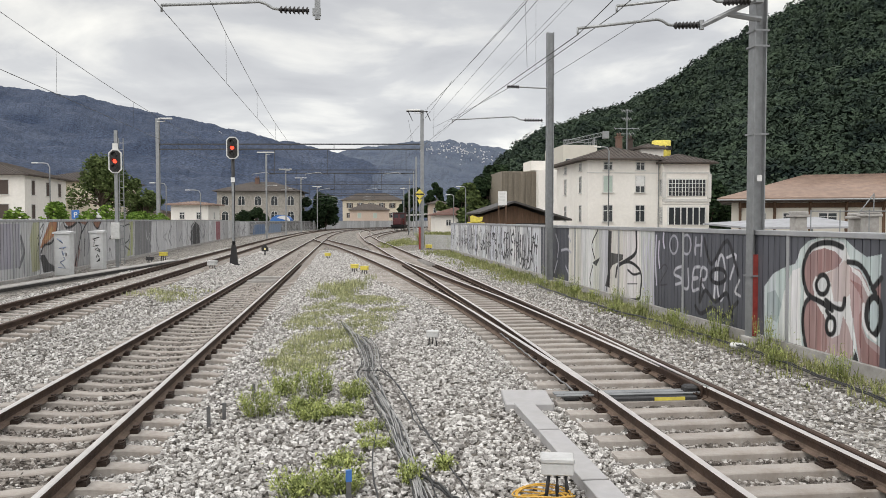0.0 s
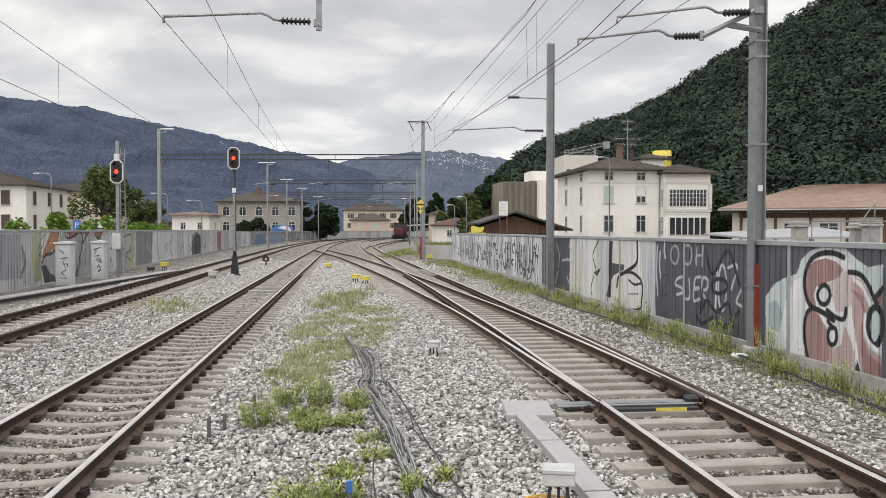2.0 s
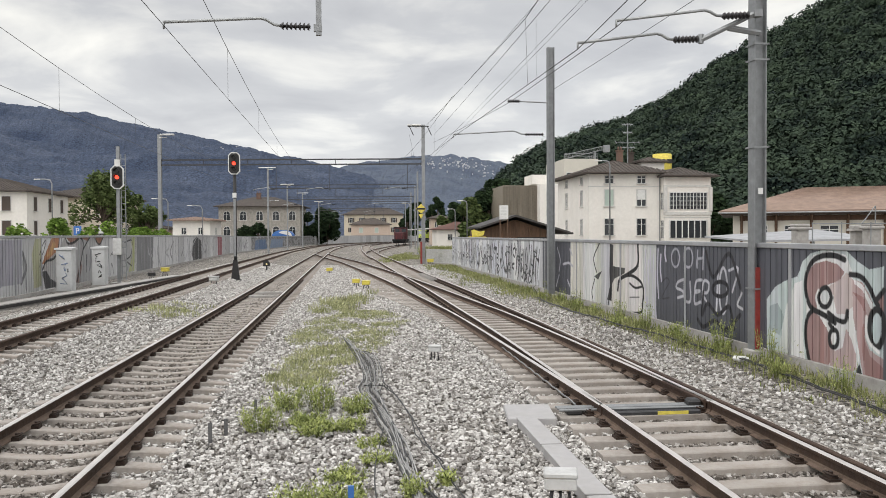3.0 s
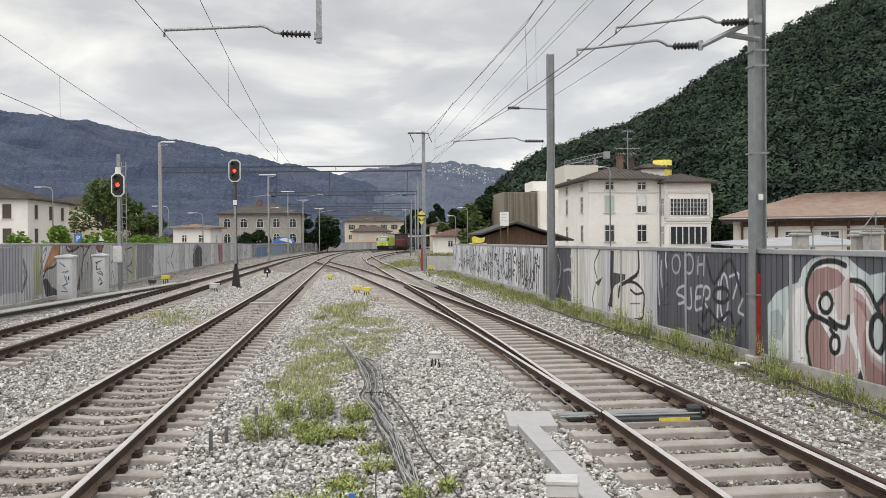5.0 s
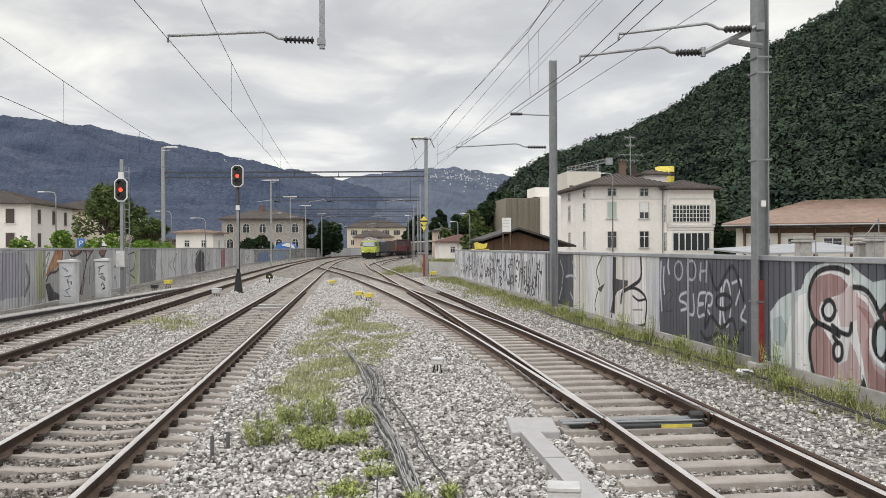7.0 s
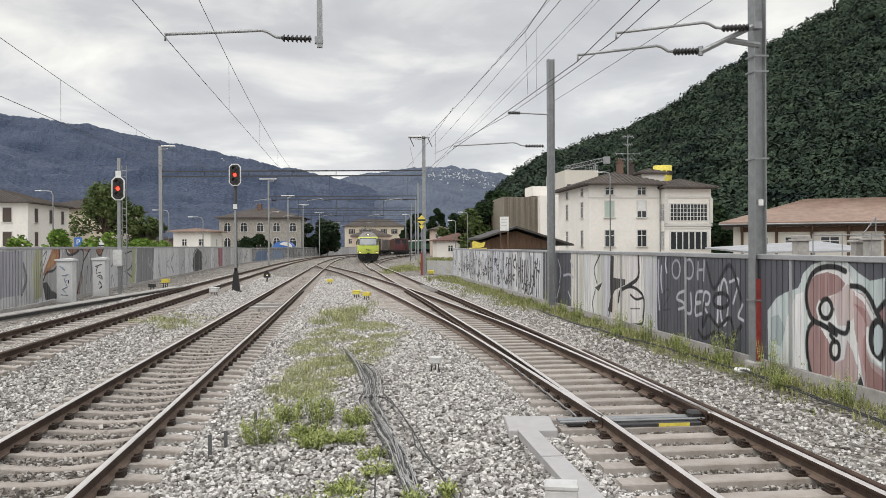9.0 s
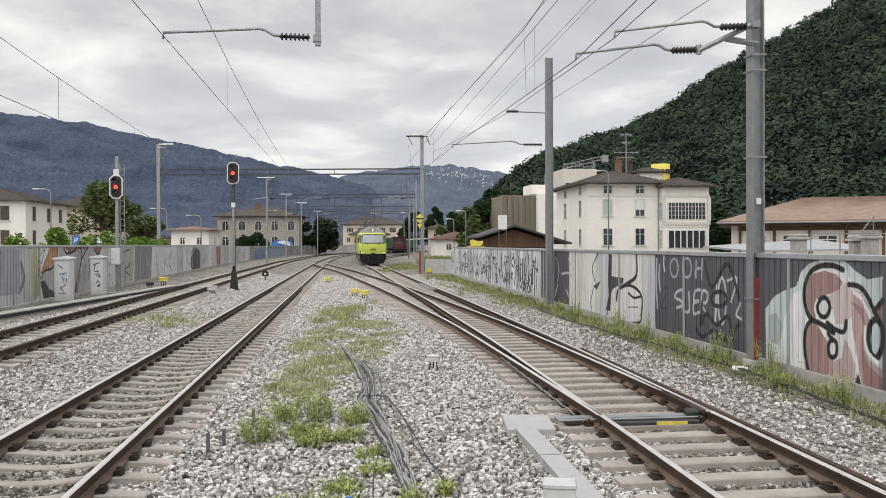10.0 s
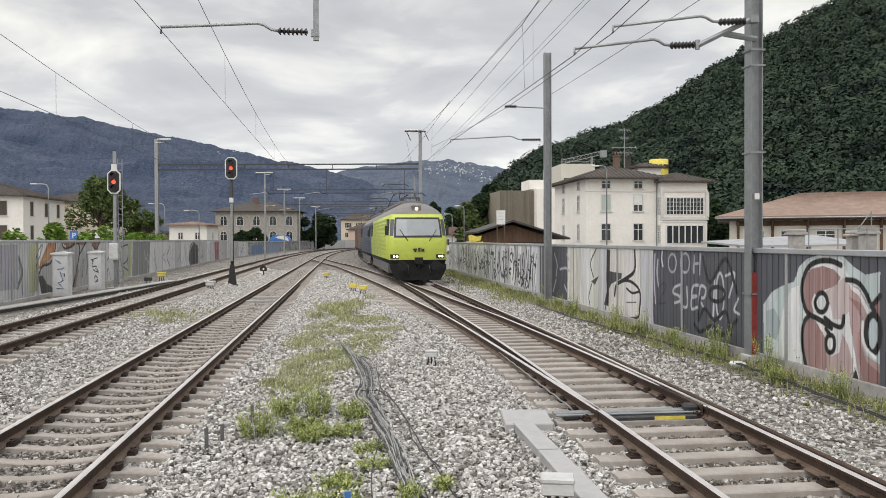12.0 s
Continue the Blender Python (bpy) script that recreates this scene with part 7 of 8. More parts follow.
track_box("grey trackside box on cable glands near the switch", 1.0, 6.95, 0.14, GREYBOX, 0.24)
track_box("grey trackside box on short legs", -0.2, 15.6, 0.115, GREYBOX, 0.17)
track_box("grey trackside box between two tracks", -10.8, 37.5, 0.2, GREYBOX, 0.15)
track_box("yellow trackside box beside the switch", -4.15, 37.6, 0.17, YELLOW, 0.2)
track_box("yellow trackside box beside the switch", -3.55, 36.2, 0.17, YELLOW, 0.2)
track_box("yellow trackside box between the tracks", -7.4, 51.5, 0.18, YELLOW, 0.15)
track_box("yellow trackside box beside the fence", -15.7, 45.0, 0.2, YELLOW, 0.25)
track_box("yellow trackside box beside the sidings", -1.2, 68.0, 0.26, YELLOW, 0.1)
track_box("small dark box beside the fence", -15.0, 41.0, 0.16, DARKSTEEL, 0.2)
COIL = thing("cable_coil", "loose coil of orange cable beside a trackside box", "cable coil", pose(0.95, 6.85, -0.05))
for k in range(6):
    bm = bmesh.new()
    tube(bm, [((0.2 + 0.012 * k) * math.cos(a) - 0.08 + 0.02 * math.sin(k * 2), (0.13 + 0.008 * k) * math.sin(a), 0.03 + 0.012 * k + 0.02 * math.sin(2 * a + k)) for a in np.linspace(0.3, 6.2, 26)], 0.008, 5)
    part("loop", bm, CABLE_YELLOW, COIL)

DWARF = thing("dwarf_signal", "small dwarf signal with a lit yellow-white lamp", "signal", pose(-12.1, 54.5, land(-12.1, 54.5) - 0.06))
bm = bmesh.new()
prism(bm, [(-0.22, 0.3), (0.22, 0.3), (0.22, 0.5), (0.05, 0.75), (-0.22, 0.62)], "y", -0.1, 0.1)
part("head", bm, BLACK, DWARF)
bm = bmesh.new()
rod(bm, (0, 0, 0), (0, 0, 0.3), 0.05, 8)
part("post", bm, DARKSTEEL, DWARF)
bm = bmesh.new()
rod(bm, (0.02, -0.1, 0.45), (0.02, -0.13, 0.45), 0.055, 10)
part("lamp", bm, glow("dwarf_lamp_glow", (1.0, 0.8, 0.35), 0.9), DWARF)

PEG = mat("peg_steel", (0.13, 0.13, 0.13), 0.7, 0.3, 0.2, 20)
BLUE_TIP = mat("blue_paint", (0.05, 0.16, 0.45), 0.5)
for x, y, h, tip in ((-2.74, 9.3, 0.27, None), (-2.68, 9.75, 0.21, None), (-2.6, 10.95, 0.2, None), (-0.82, 6.9, 0.27, BLUE_TIP)):
    t = thing("marker_peg", "blue-tipped marker peg in the ballast" if tip else "grey steel marker peg in the ballast", "peg", pose(x, y, -0.06, 0, 0, 12), group="pegs in the ballast")
    bm = bmesh.new()
    box(bm, -0.022, 0.022, -0.012, 0.012, -0.1, h)
    part("stake", bm, PEG, t)
    if tip:
        bm = bmesh.new()
        box(bm, -0.026, 0.026, -0.016, 0.016, h - 0.09, h + 0.01)
        part("tip", bm, tip, t)

# point machine: cover plate, duct lids, rods and blades
DUCT = thing("cable_duct", "pale grey angled cable duct with lids beside the switch", "cable duct", pose(0, 0, 0))
LID = mat("duct_lid_grey", (0.40, 0.39, 0.39), 0.75, 0, 0.08, 5, 0.1, 40, (0.38, 0.365, 0.35), 2, 0.5)
bm = bmesh.new()
box(bm, 0.8, 1.42, 10.15, 11.0, -0.06, 0.05, bevel=0.012)
part("cover_plate", bm, LID, DUCT)
for (x0, y0), (x1, y1) in (((1.02, 10.12), (1.17, 8.82)), ((1.175, 8.78), (1.36, 7.1)), ((1.365, 7.06), (1.55, 5.4))):
    bm = bmesh.new()
    L = math.hypot(x1 - x0, y1 - y0)
    box(bm, -0.105, 0.105, 0, L, -0.06, 0.06, bevel=0.012)
    box(bm, -0.125, 0.125, 0.002, L - 0.002, 0.061, 0.08, bevel=0.006)
    bmesh.ops.transform(bm, matrix=pose(x0, y0, 0, 0, 0, math.degrees(math.atan2(y1 - y0, x1 - x0)) - 90), verts=bm.verts[:])
    part("duct_lid", bm, LID, DUCT)
POINT = thing("point_machine", "switch rods and dark point lock between the rails", "point machine", pose(2.78, 10.75, 0.0, 0, 0, 6))
bm = bmesh.new()
box(bm, -0.62, 0.6, -0.20, 0.16, -0.05, 0.05, bevel=0.015)
part("casing", bm, DARKSTEEL, POINT)
for y in (-0.1, 0.02, 0.1):
    bm = bmesh.new()
    rod(bm, (-1.3, y, 0.07), (0.7, y, 0.07), 0.018, 6)
    part("rod", bm, GALV, POINT)
bm = bmesh.new()
box(bm, 0.0, 0.42, -0.21, -0.205, 0.0, 0.045)
part("yellow_strip", bm, YELLOW, POINT)
bm = bmesh.new()
box(bm, 0.48, 0.66, -0.1, 0.1, 0.05, 0.16, bevel=0.03)
part("lock", bm, BLACK, POINT)
bm = bmesh.new()
box(bm, -1.2, -0.98, -0.12, 0.1, 0.0, 0.07, bevel=0.02)
part("lock", bm, BLACK, POINT)
for k in range(9):
    bm = bmesh.new()
    y = 10.9 + 0.62 * k
    x = TRACK_RIGHT.at(TRACK_RIGHT.s_of_y(y), -0.98)[0]
    tube(bm, [(x, y, 0.06), (x - 0.05, y + 0.3, 0.09), (x - 0.06, y + 0.62, 0.06)], 0.012, 5)
    part("pull_rod", bm, GALV, POINT).matrix_basis = POINT.matrix_basis.inverted()
STOCK = thing("stock_rail", "second rail lying close beside the turnout rail", "rail")
rail(STOCK, TRACK_RIGHT, 0.868, TRACK_RIGHT.s_of_y(1), TRACK_RIGHT.s_of_y(17), shiny=False)
HEAT = thing("check_rail", "short pale check rail block inside the turnout", "check rail")
rail(HEAT, TRACK_RIGHT, 0.69, TRACK_RIGHT.s_of_y(10.6), TRACK_RIGHT.s_of_y(24), shiny=False)
for k in range(10):
    x, y, a = TRACK_RIGHT.at(TRACK_RIGHT.s_of_y(41 + 0.6 * k), 0.6)
    bm = bmesh.new()
    box(bm, -0.2, 0.2, -0.035, 0.035, 0.02, 0.15)
    p = part("brace", bm, CONCRETE, HEAT)
    p.matrix_basis = pose(x, y, 0, 0, 0, math.degrees(a) - 80)


for k, y in enumerate((31.4, 33.2)):
    x, yy, a = TRACK_MID.at(TRACK_MID.s_of_y(y))
    t = thing("crossing_plank", "weathered grey plank lying between the middle track's rails", "plank", pose(x + 0.05 * k, yy, 0.0, 0, 0, math.degrees(a) - 90), group="planks between the rails")
    bm = bmesh.new()
    box(bm, -0.62, 0.5, -0.14, 0.14, -0.06, 0.05, bevel=0.01)
    part("board", bm, CONCRETE, t)


# ---- cabinets and platform edge by the far fence ----
CAB = mat("cabinet_grey", (0.62, 0.63, 0.63), 0.6, 0, 0.06, 5, tint=(0.36, 0.35, 0.34), tscale=1.5, tamount=0.5)
SPRAY = mat("black_spray", (0.02, 0.02, 0.022), 0.6)
SPRAY_BLUE = mat("pale_blue_spray", (0.25, 0.30, 0.42), 0.6)


def cabinet(label, x, y, w, d, h, ink, seed, turn=6):
    g = land(x, y) - 0.08
    t = thing("relay_cabinet", label, "cabinet", pose(x, y, g, 0, 0, turn), group="relay cabinets by the fence")
    bm = bmesh.new()
    box(bm, -w, w, -d, d, 0.12, h, bevel=0.02)
    part("body", bm, CAB, t)
    bm = bmesh.new()
    prism(bm, [(-w - 0.05, h), (w + 0.05, h), (w + 0.05, h + 0.07), (0, h + 0.12), (-w - 0.05, h + 0.07)], "y", -d - 0.05, d + 0.05)
    part("roof", bm, CAB, t)
    bm = bmesh.new()
    box(bm, -w - 0.04, w + 0.04, -d - 0.04, d + 0.04, 0, 0.12)
    part("plinth", bm, CONCRETE, t)
    bm = bmesh.new()
    box(bm, -w + 0.05, w - 0.05, -d - 0.014, -d - 0.001, 0.22, h - 0.08)
    door = part("door", bm, CAB, t)
    bm = bmesh.new()
    box(bm, w - 0.14, w - 0.11, -d - 0.04, -d - 0.014, h * 0.5, h * 0.5 + 0.14)
    part("handle", bm, DARKSTEEL, door)
    rnd = random.Random(seed)
    for k in range(5):
        bm = bmesh.new()
        z = h * (0.85 - 0.14 * k)
        p = [(rnd.uniform(-w * 0.6, w * 0.6), -d - 0.018, z + rnd.uniform(-0.12, 0.12)) for _ in range(4)]
        tube(bm, p, 0.02, 4)
        part("scrawl", bm, ink, door, "sprayed scrawl")


cabinet("grey relay cabinet with faint sprayed scrawls beside the fence", -14.84, 31.4, 0.29, 0.25, 1.74, SPRAY_BLUE, 3)
cabinet("grey relay cabinet with black sprayed scrawls beside the fence", -15.22, 35.4, 0.27, 0.25, 1.72, SPRAY, 4)
EDGE = thing("concrete_cable_trough", "concrete cable trough with dark side along the fence", "cable trough")
for k in range(26):
    y = 17 + 0.98 * k
    bm = bmesh.new()
    x = -13.75 - 0.02 * (y - 17) if y < 36 else -13.75 - 0.02 * (y - 17)
    box(bm, x - 0.25, x + 0.25, y, y + 0.96, 0.0, 0.30, bevel=0.015)
    part("trough_block", bm, CONCRETE, EDGE)
    bm = bmesh.new()
    box(bm, x + 0.252, x + 0.28, y, y + 0.96, 0.16, 0.26)
    part("side_cover", bm, BLACK, EDGE)


# ---- lamps, signs and clutter behind the fences ----
def street_lamp(x, y, h, reach, label="tall street lamp with a curved arm"):
    t = thing("street_lamp", label, "street lamp", pose(x, y, 0), group="street lamps")
    bm = bmesh.new()
    tube(bm, [(0, 0, 0), (0, 0, h - 0.5), (reach * 0.15, 0, h - 0.1), (reach * 0.6, 0, h), (reach, 0, h)], 0.07, 7)
    part("pole", bm, GALV, t)
    bm = bmesh.new()
    box(bm, reach - 0.1 if reach > 0 else reach - 0.6, reach + 0.6 if reach > 0 else reach + 0.1, -0.12, 0.12, h - 0.06, h + 0.05, bevel=0.02)
    part("lamp_head", bm, WHITE, t)


street_lamp(-37.2, 108, 7.4, -1.6)
street_lamp(-33.8, 112, 6.6, -1.5)
street_lamp(-44.0, 90, 8.8, -1.4)
street_lamp(-34.6, 157, 9.2, 1.6)
street_lamp(16.8, 81.5, 9.8, -0.9, "grey street lamp in front of the villa")
street_lamp(3.1, 110, 7.0, -0.7)
street_lamp(1.6, 120, 6.2, -0.6)
street_lamp(-5.6, 130, 7.5, -0.7)
PARK = thing("parking_sign", "blue parking sign with a white letter, behind the fence", "sign", pose(-23.8, 52, 0, 0, 0, 4))
bm = bmesh.new()
box(bm, -0.25, 0.25, -0.02, 0.0, 2.45, 3.05, bevel=0.01)
part("board", bm, BLUE_TIP, PARK)
fc = bpy.data.curves.new("letter", "FONT")
fc.body, fc.size, fc.extrude, fc.align_x = "P", 0.5, 0.003, "CENTER"
fo = new("letter", fc)
fo.data.materials.append(WHITE)
fo.parent = PARK
fo.matrix_basis = pose(0, -0.026, 2.57, 90, 0, 0)
bm = bmesh.new()
rod(bm, (0, 0.03, 0), (0, 0.03, 3.0), 0.03, 6)
part("post", bm, GALV, PARK)
WARN = thing("warning_sign", "triangular warning sign seen above the fence", "sign", pose(-22.8, 53, 0, 0, 0, 4))
bm = bmesh.new()
prism(bm, [(-0.4, 2.5), (0.4, 2.5), (0, 3.15)], "y", -0.02, 0)
part("board", bm, WHITE, WARN)
bm = bmesh.new()
for a, b in (((-0.36, 2.53), (0.36, 2.53)), ((0.36, 2.53), (0, 3.1)), ((0, 3.1), (-0.36, 2.53))):
    rod(bm, (a[0], -0.03, a[1]), (b[0], -0.03, b[1]), 0.035, 5)
part("rim", bm, BLACK, WARN)
bm = bmesh.new()
rod(bm, (0, 0.03, 0), (0, 0.03, 3.0), 0.03, 6)
part("post", bm, GALV, WARN)
TENT = thing("blue_white_canopy", "small blue and white round canopy beyond the fence", "canopy", pose(-35.6, 176, 0))
bm = bmesh.new()
prism(bm, [(2.3 * math.cos(a), 2.2 + 1.35 * math.sin(a)) for a in np.linspace(0, math.pi, 12)], "y", 0, 2.5)
part("cover", bm, BLUE_TIP, TENT)
bm = bmesh.new()
prism(bm, [(0.5 + 1.6 * math.cos(a), 2.2 + 1.2 * math.sin(a)) for a in np.linspace(0, math.pi * 0.8, 10)], "y", -0.1, -0.02)
part("front", bm, WHITE, TENT)
bm = bmesh.new()
for x in (-2.0, 2.0):
    rod(bm, (x, 0.2, 0), (x, 0.2, 2.3), 0.06, 6)
part("leg", bm, GALV, TENT)
PICKET = thing("picket_fence", "low pale picket fence beyond the end of the graffiti fence", "fence", kind="structure")
for k in range(26):
    bm = bmesh.new()
    x, y = -1.6 + 0.09 * k, 70 - 0.12 * k
    box(bm, x, x + 0.075, y, y + 0.05, -0.05, 1.15 - 0.03 * (k % 2))
    part("picket", bm, GREYBOX, PICKET)
grass("hedge_bank", "green overgrown bank behind the picket fence", [(rs0.uniform(-1.8, 2.6), rs0.uniform(72, 78), 70, 0.5, 1.25, 0.05) for _ in range(60)], GRASS_STRIP, 10)
PAPER = tagged(part("crumpled_bag", box(bmesh.new(), -0.16, 0.16, -0.1, 0.1, 0, 0.1, bevel=0.04), WHITE), "crumpled white plastic bag at the mast foot", "litter")
PAPER.matrix_basis = pose(5.62, 15.2, -0.05, 4, 6, 20)


# ---- the train ----
LIME = mat("lime_paint", (0.52, 0.60, 0.10), 0.35, 0, 0.05, 2, tint=(0.43, 0.50, 0.08), tscale=0.8, tamount=0.35)
ROOFGREY = mat("loco_roof_grey", (0.19, 0.18, 0.17), 0.6, 0, 0.12, 2, tint=(0.18, 0.165, 0.15), tscale=0.9, tamount=0.6)
SKIRT = mat("loco_skirt_grey", (0.14, 0.14, 0.14), 0.7, 0, 0.2, 4, tint=(0.09, 0.075, 0.06), tscale=1.5, tamount=0.6)
BLUEGREY = mat("blue_grey_paint", (0.075, 0.088, 0.125), 0.45, 0, 0.1, 2, tint=(0.06, 0.065, 0.08), tscale=1, tamount=0.5)
SCREEN = mat("windscreen_glass", (0.30, 0.32, 0.33), 0.08, 0, 0.1, 1)
BULB = glow("headlamp_glow", (1.0, 0.80, 0.45), 3.0)
UNDER = mat("underframe_black", (0.009, 0.009, 0.009), 0.8, 0.1, 0.3, 5)
ZW = [(0.95, 1.42), (1.17, 1.48), (1.6, 1.50), (2.3, 1.50), (2.9, 1.46), (3.35, 1.40), (3.55, 1.35), (3.8, 1.12), (4.05, 0.85), (4.2, 0.6), (4.28, 0.3)]


def width_at(z):
    return float(np.interp(z, [a for a, _ in ZW], [b for _, b in ZW]))


def nose_at(z, u):
    """How far the front lies behind the buffers' plane at a height, u: -1 to 1 across."""
    y = float(np.interp(z, [0.95, 1.3, 2.2, 2.4, 3.4, 3.6, 3.85, 4.1, 4.28], [0.16, 0.06, 0.0, 0.06, 0.52, 0.70, 1.15, 1.9, 3.0]))
    return y + 0.28 * abs(u) ** 3.5


def loco(name, label, paint, length=18.5, lit=True):
    t = thing(name, label, "locomotive")
    zs = [0.95, 1.17, 1.4, 1.8, 2.2, 2.4, 2.7, 3.0, 3.3, 3.55, 3.7, 3.85, 4.0, 4.15, 4.28]
    us = np.linspace(-1, 1, 13)
    L = length

    def zone(a, b, name, material, roof=False):
        """A band of the shell between two heights: both ends and both sides."""
        bm = bmesh.new()
        lv = [z for z in zs if a - 1e-6 <= z <= b + 1e-6]
        for end in (0, 1):
            grid = [[bm.verts.new((u * width_at(z), nose_at(z, u) if end == 0 else L - nose_at(z, u), z)) for u in us] for z in lv]
            for r0, r1 in zip(grid, grid[1:]):
                for i in range(len(us) - 1):
                    q = (r0[i], r0[i + 1], r1[i + 1], r1[i])
                    f = bm.faces.new(q if end == 0 else q[::-1])
                    f.smooth = True
            if end == 0:
                first = grid
            else:
                for side in (0, -1):
                    for k in range(len(lv) - 1):
                        q = (first[k][side], first[k + 1][side], grid[k + 1][side], grid[k][side])
                        bm.faces.new(q if side == 0 else q[::-1]).smooth = True
                if roof:
                    bm.faces.new((first[-1][0], first[-1][-1], grid[-1][-1], grid[-1][0]))
        return part(name, bm, material, t)

    zone(0.95, 1.17, "skirt", UNDER)
    body = zone(1.17, 3.55, "body", paint)
    roof = zone(3.55, 4.28, "roof", ROOFGREY, True)

    def panel(name, material, u0, u1, z0, z1, out, parent, label=""):
        bm = bmesh.new()
        n, m = 8, 4
        g = [[bm.verts.new((u * width_at(z), nose_at(z, u) - out, z)) for u in np.linspace(u0, u1, n + 1)] for z in np.linspace(z0, z1, m + 1)]
        back = [[bm.verts.new((v.co.x, v.co.y + 0.02, v.co.z)) for v in r] for r in g]
        for j in range(m):
            for i in range(n):
                bm.faces.new((g[j][i], g[j][i + 1], g[j + 1][i + 1], g[j + 1][i]))
                bm.faces.new((back[j][i], back[j + 1][i], back[j + 1][i + 1], back[j][i + 1]))
        return part(name, bm, material, parent, label)

    panel("windscreen_surround", BLACK, -0.84, 0.84, 2.33, 3.38, 0.02, body)
    panel("windscreen", SCREEN, -0.77, 0.77, 2.43, 3.28, 0.035, body, "reflecting windscreen")
    for sx in (-1, 1):
        bm = bmesh.new()
        tube(bm, [(sx * 0.55, -0.02, 2.15), (sx * 0.8, 0.05, 2.5), (sx * 0.95, 0.2, 2.75)], 0.018, 4)
        part("wiper", bm, BLACK, body)
        panel("headlamp_housing", BLACK, sx * 0.80 - 0.17, sx * 0.80 + 0.13, 1.24, 1.46, 0.02, body)
        for dx in (-0.10, 0.05):
            bm = bmesh.new()
            x = sx * 1.2 + sx * dx
            y = nose_at(1.35, x / 1.5)
            rod(bm, (x, y - 0.06, 1.35), (x, y + 0.05, 1.35), 0.06, 12)
            part("headlamp", bm, BULB if lit else LENS, body, "glowing headlamp" if lit else "")
        # cab side windows and mirrors
        panel("corner_window", GLASS, sx * 0.86 if sx > 0 else -0.985, 0.985 if sx > 0 else -0.86, 2.42, 3.28, 0.012, body)
        for y0 in (0.75, L - 1.75):
            bm = bmesh.new()
            prism(bm, [(y0, 2.45), (y0 + 1.0, 2.45), (y0 + 1.0, 3.3), (y0 + 0.15, 3.3)], "x", sx * 1.475 - 0.045, sx * 1.475 + 0.03)
            part("cab_window", bm, GLASS, body)
        bm = bmesh.new()
        box(bm, min(sx * 1.5, sx * 1.68), max(sx * 1.5, sx * 1.68), 0.75, 0.85, 2.45, 2.95, bevel=0.02)
        part("mirror", bm, BLACK, body)
        for k in range(9):
            bm = bmesh.new()
            z = 1.5 + 0.22 * k
            w = width_at(z + 0.05)
            box(bm, min(sx * (w - 0.02), sx * (w + 0.03)), max(sx * (w - 0.02), sx * (w + 0.03)), 2.4, L - 2.4, z, z + 0.1)
            part("side_rib", bm, paint, body)
        bm = bmesh.new()
        rod(bm, (sx * 0.875, 0.05, 0.88), (sx * 0.875, -0.32, 0.88), 0.11, 10)
        rod(bm, (sx * 0.875, -0.32, 0.88), (sx * 0.875, -0.38, 0.88), 0.26, 14)
        part("buffer", bm, UNDER, t)
        bm = bmesh.new()
        box(bm, min(sx * 1.05, sx * 1.45), max(sx * 1.05, sx * 1.45), 1.6, L - 1.6, 0.45, 0.95)
        part("bogie_frame", bm, SKIRT, t)
    bm = bmesh.new()
    prism(bm, [(-1.46, 0.95), (1.46, 0.95), (1.46, 0.72), (1.15, 0.12), (-1.15, 0.12), (-1.46, 0.72)], "y", 0.12, 0.5)
    prism(bm, [(-1.2, 0.9), (1.2, 0.9), (1.2, 0.3), (-1.2, 0.3)], "y", 0.5, 1.6)
    part("snowplough", bm, UNDER, t, "black front apron and snowplough")
    bm = bmesh.new()
    box(bm, -0.2, 0.2, -0.2, 0.1, 0.95, 1.3)
    rod(bm, (0, -0.25, 0.88), (0, 0.1, 0.88), 0.06, 8)
    part("coupling", bm, UNDER, t)
    for x in (-0.55, 0.55):
        bm = bmesh.new()
        tube(bm, [(x, -0.02, 0.9), (x, -0.2, 0.75), (x + 0.04, -0.15, 0.4), (x, 0.05, 0.3)], 0.03, 6)
        part("brake_hose", bm, DARKSTEEL, t)
    # plain mark in place of the lettering
    bm = bmesh.new()
    for x0, x1, z0, z1 in ((-0.28, -0.08, 1.68, 1.76), (-0.22, -0.14, 1.58, 1.68), (-0.02, 0.07, 1.6, 1.8), (0.11, 0.15, 1.6, 1.8), (0.19, 0.3, 1.6, 1.74)):
        box(bm, x0, x1, -0.012, 0.03, z0, z1)
    part("mark_bar", bm, BLACK, body)
    # top light in its recess
    bm = bmesh.new()
    box(bm, -0.24, 0.24, 0.98, 1.6, 3.72, 4.02)
    part("top_lamp_box", bm, SKIRT, roof)
    bm = bmesh.new()
    rod(bm, (0, 0.93, 3.84), (0, 1.0, 3.84), 0.085, 12)
    part("top_lamp", bm, BULB if lit else LENS, roof, "glowing top headlamp" if lit else "")
    # pantographs: the front one raised
    for y0, rise in ((4.2, 0.3), (L - 4.2, 1.5)):
        bm = bmesh.new()
        for sx in (-0.45, 0.45):
            rod(bm, (sx, y0 - 0.5, 4.28), (sx, y0 - 0.5, 4.55), 0.06, 8)
            rod(bm, (sx, y0 + 0.9, 4.28), (sx, y0 + 0.9, 4.55), 0.06, 8)
            rod(bm, (sx, y0 + 0.9, 4.58), (sx * 0.4, y0 - 0.6, 4.58 + rise * 0.5), 0.03, 6)
            rod(bm, (sx * 0.4, y0 - 0.6, 4.58 + rise * 0.5), (sx, y0 + 0.3, 4.58 + rise), 0.025, 6)
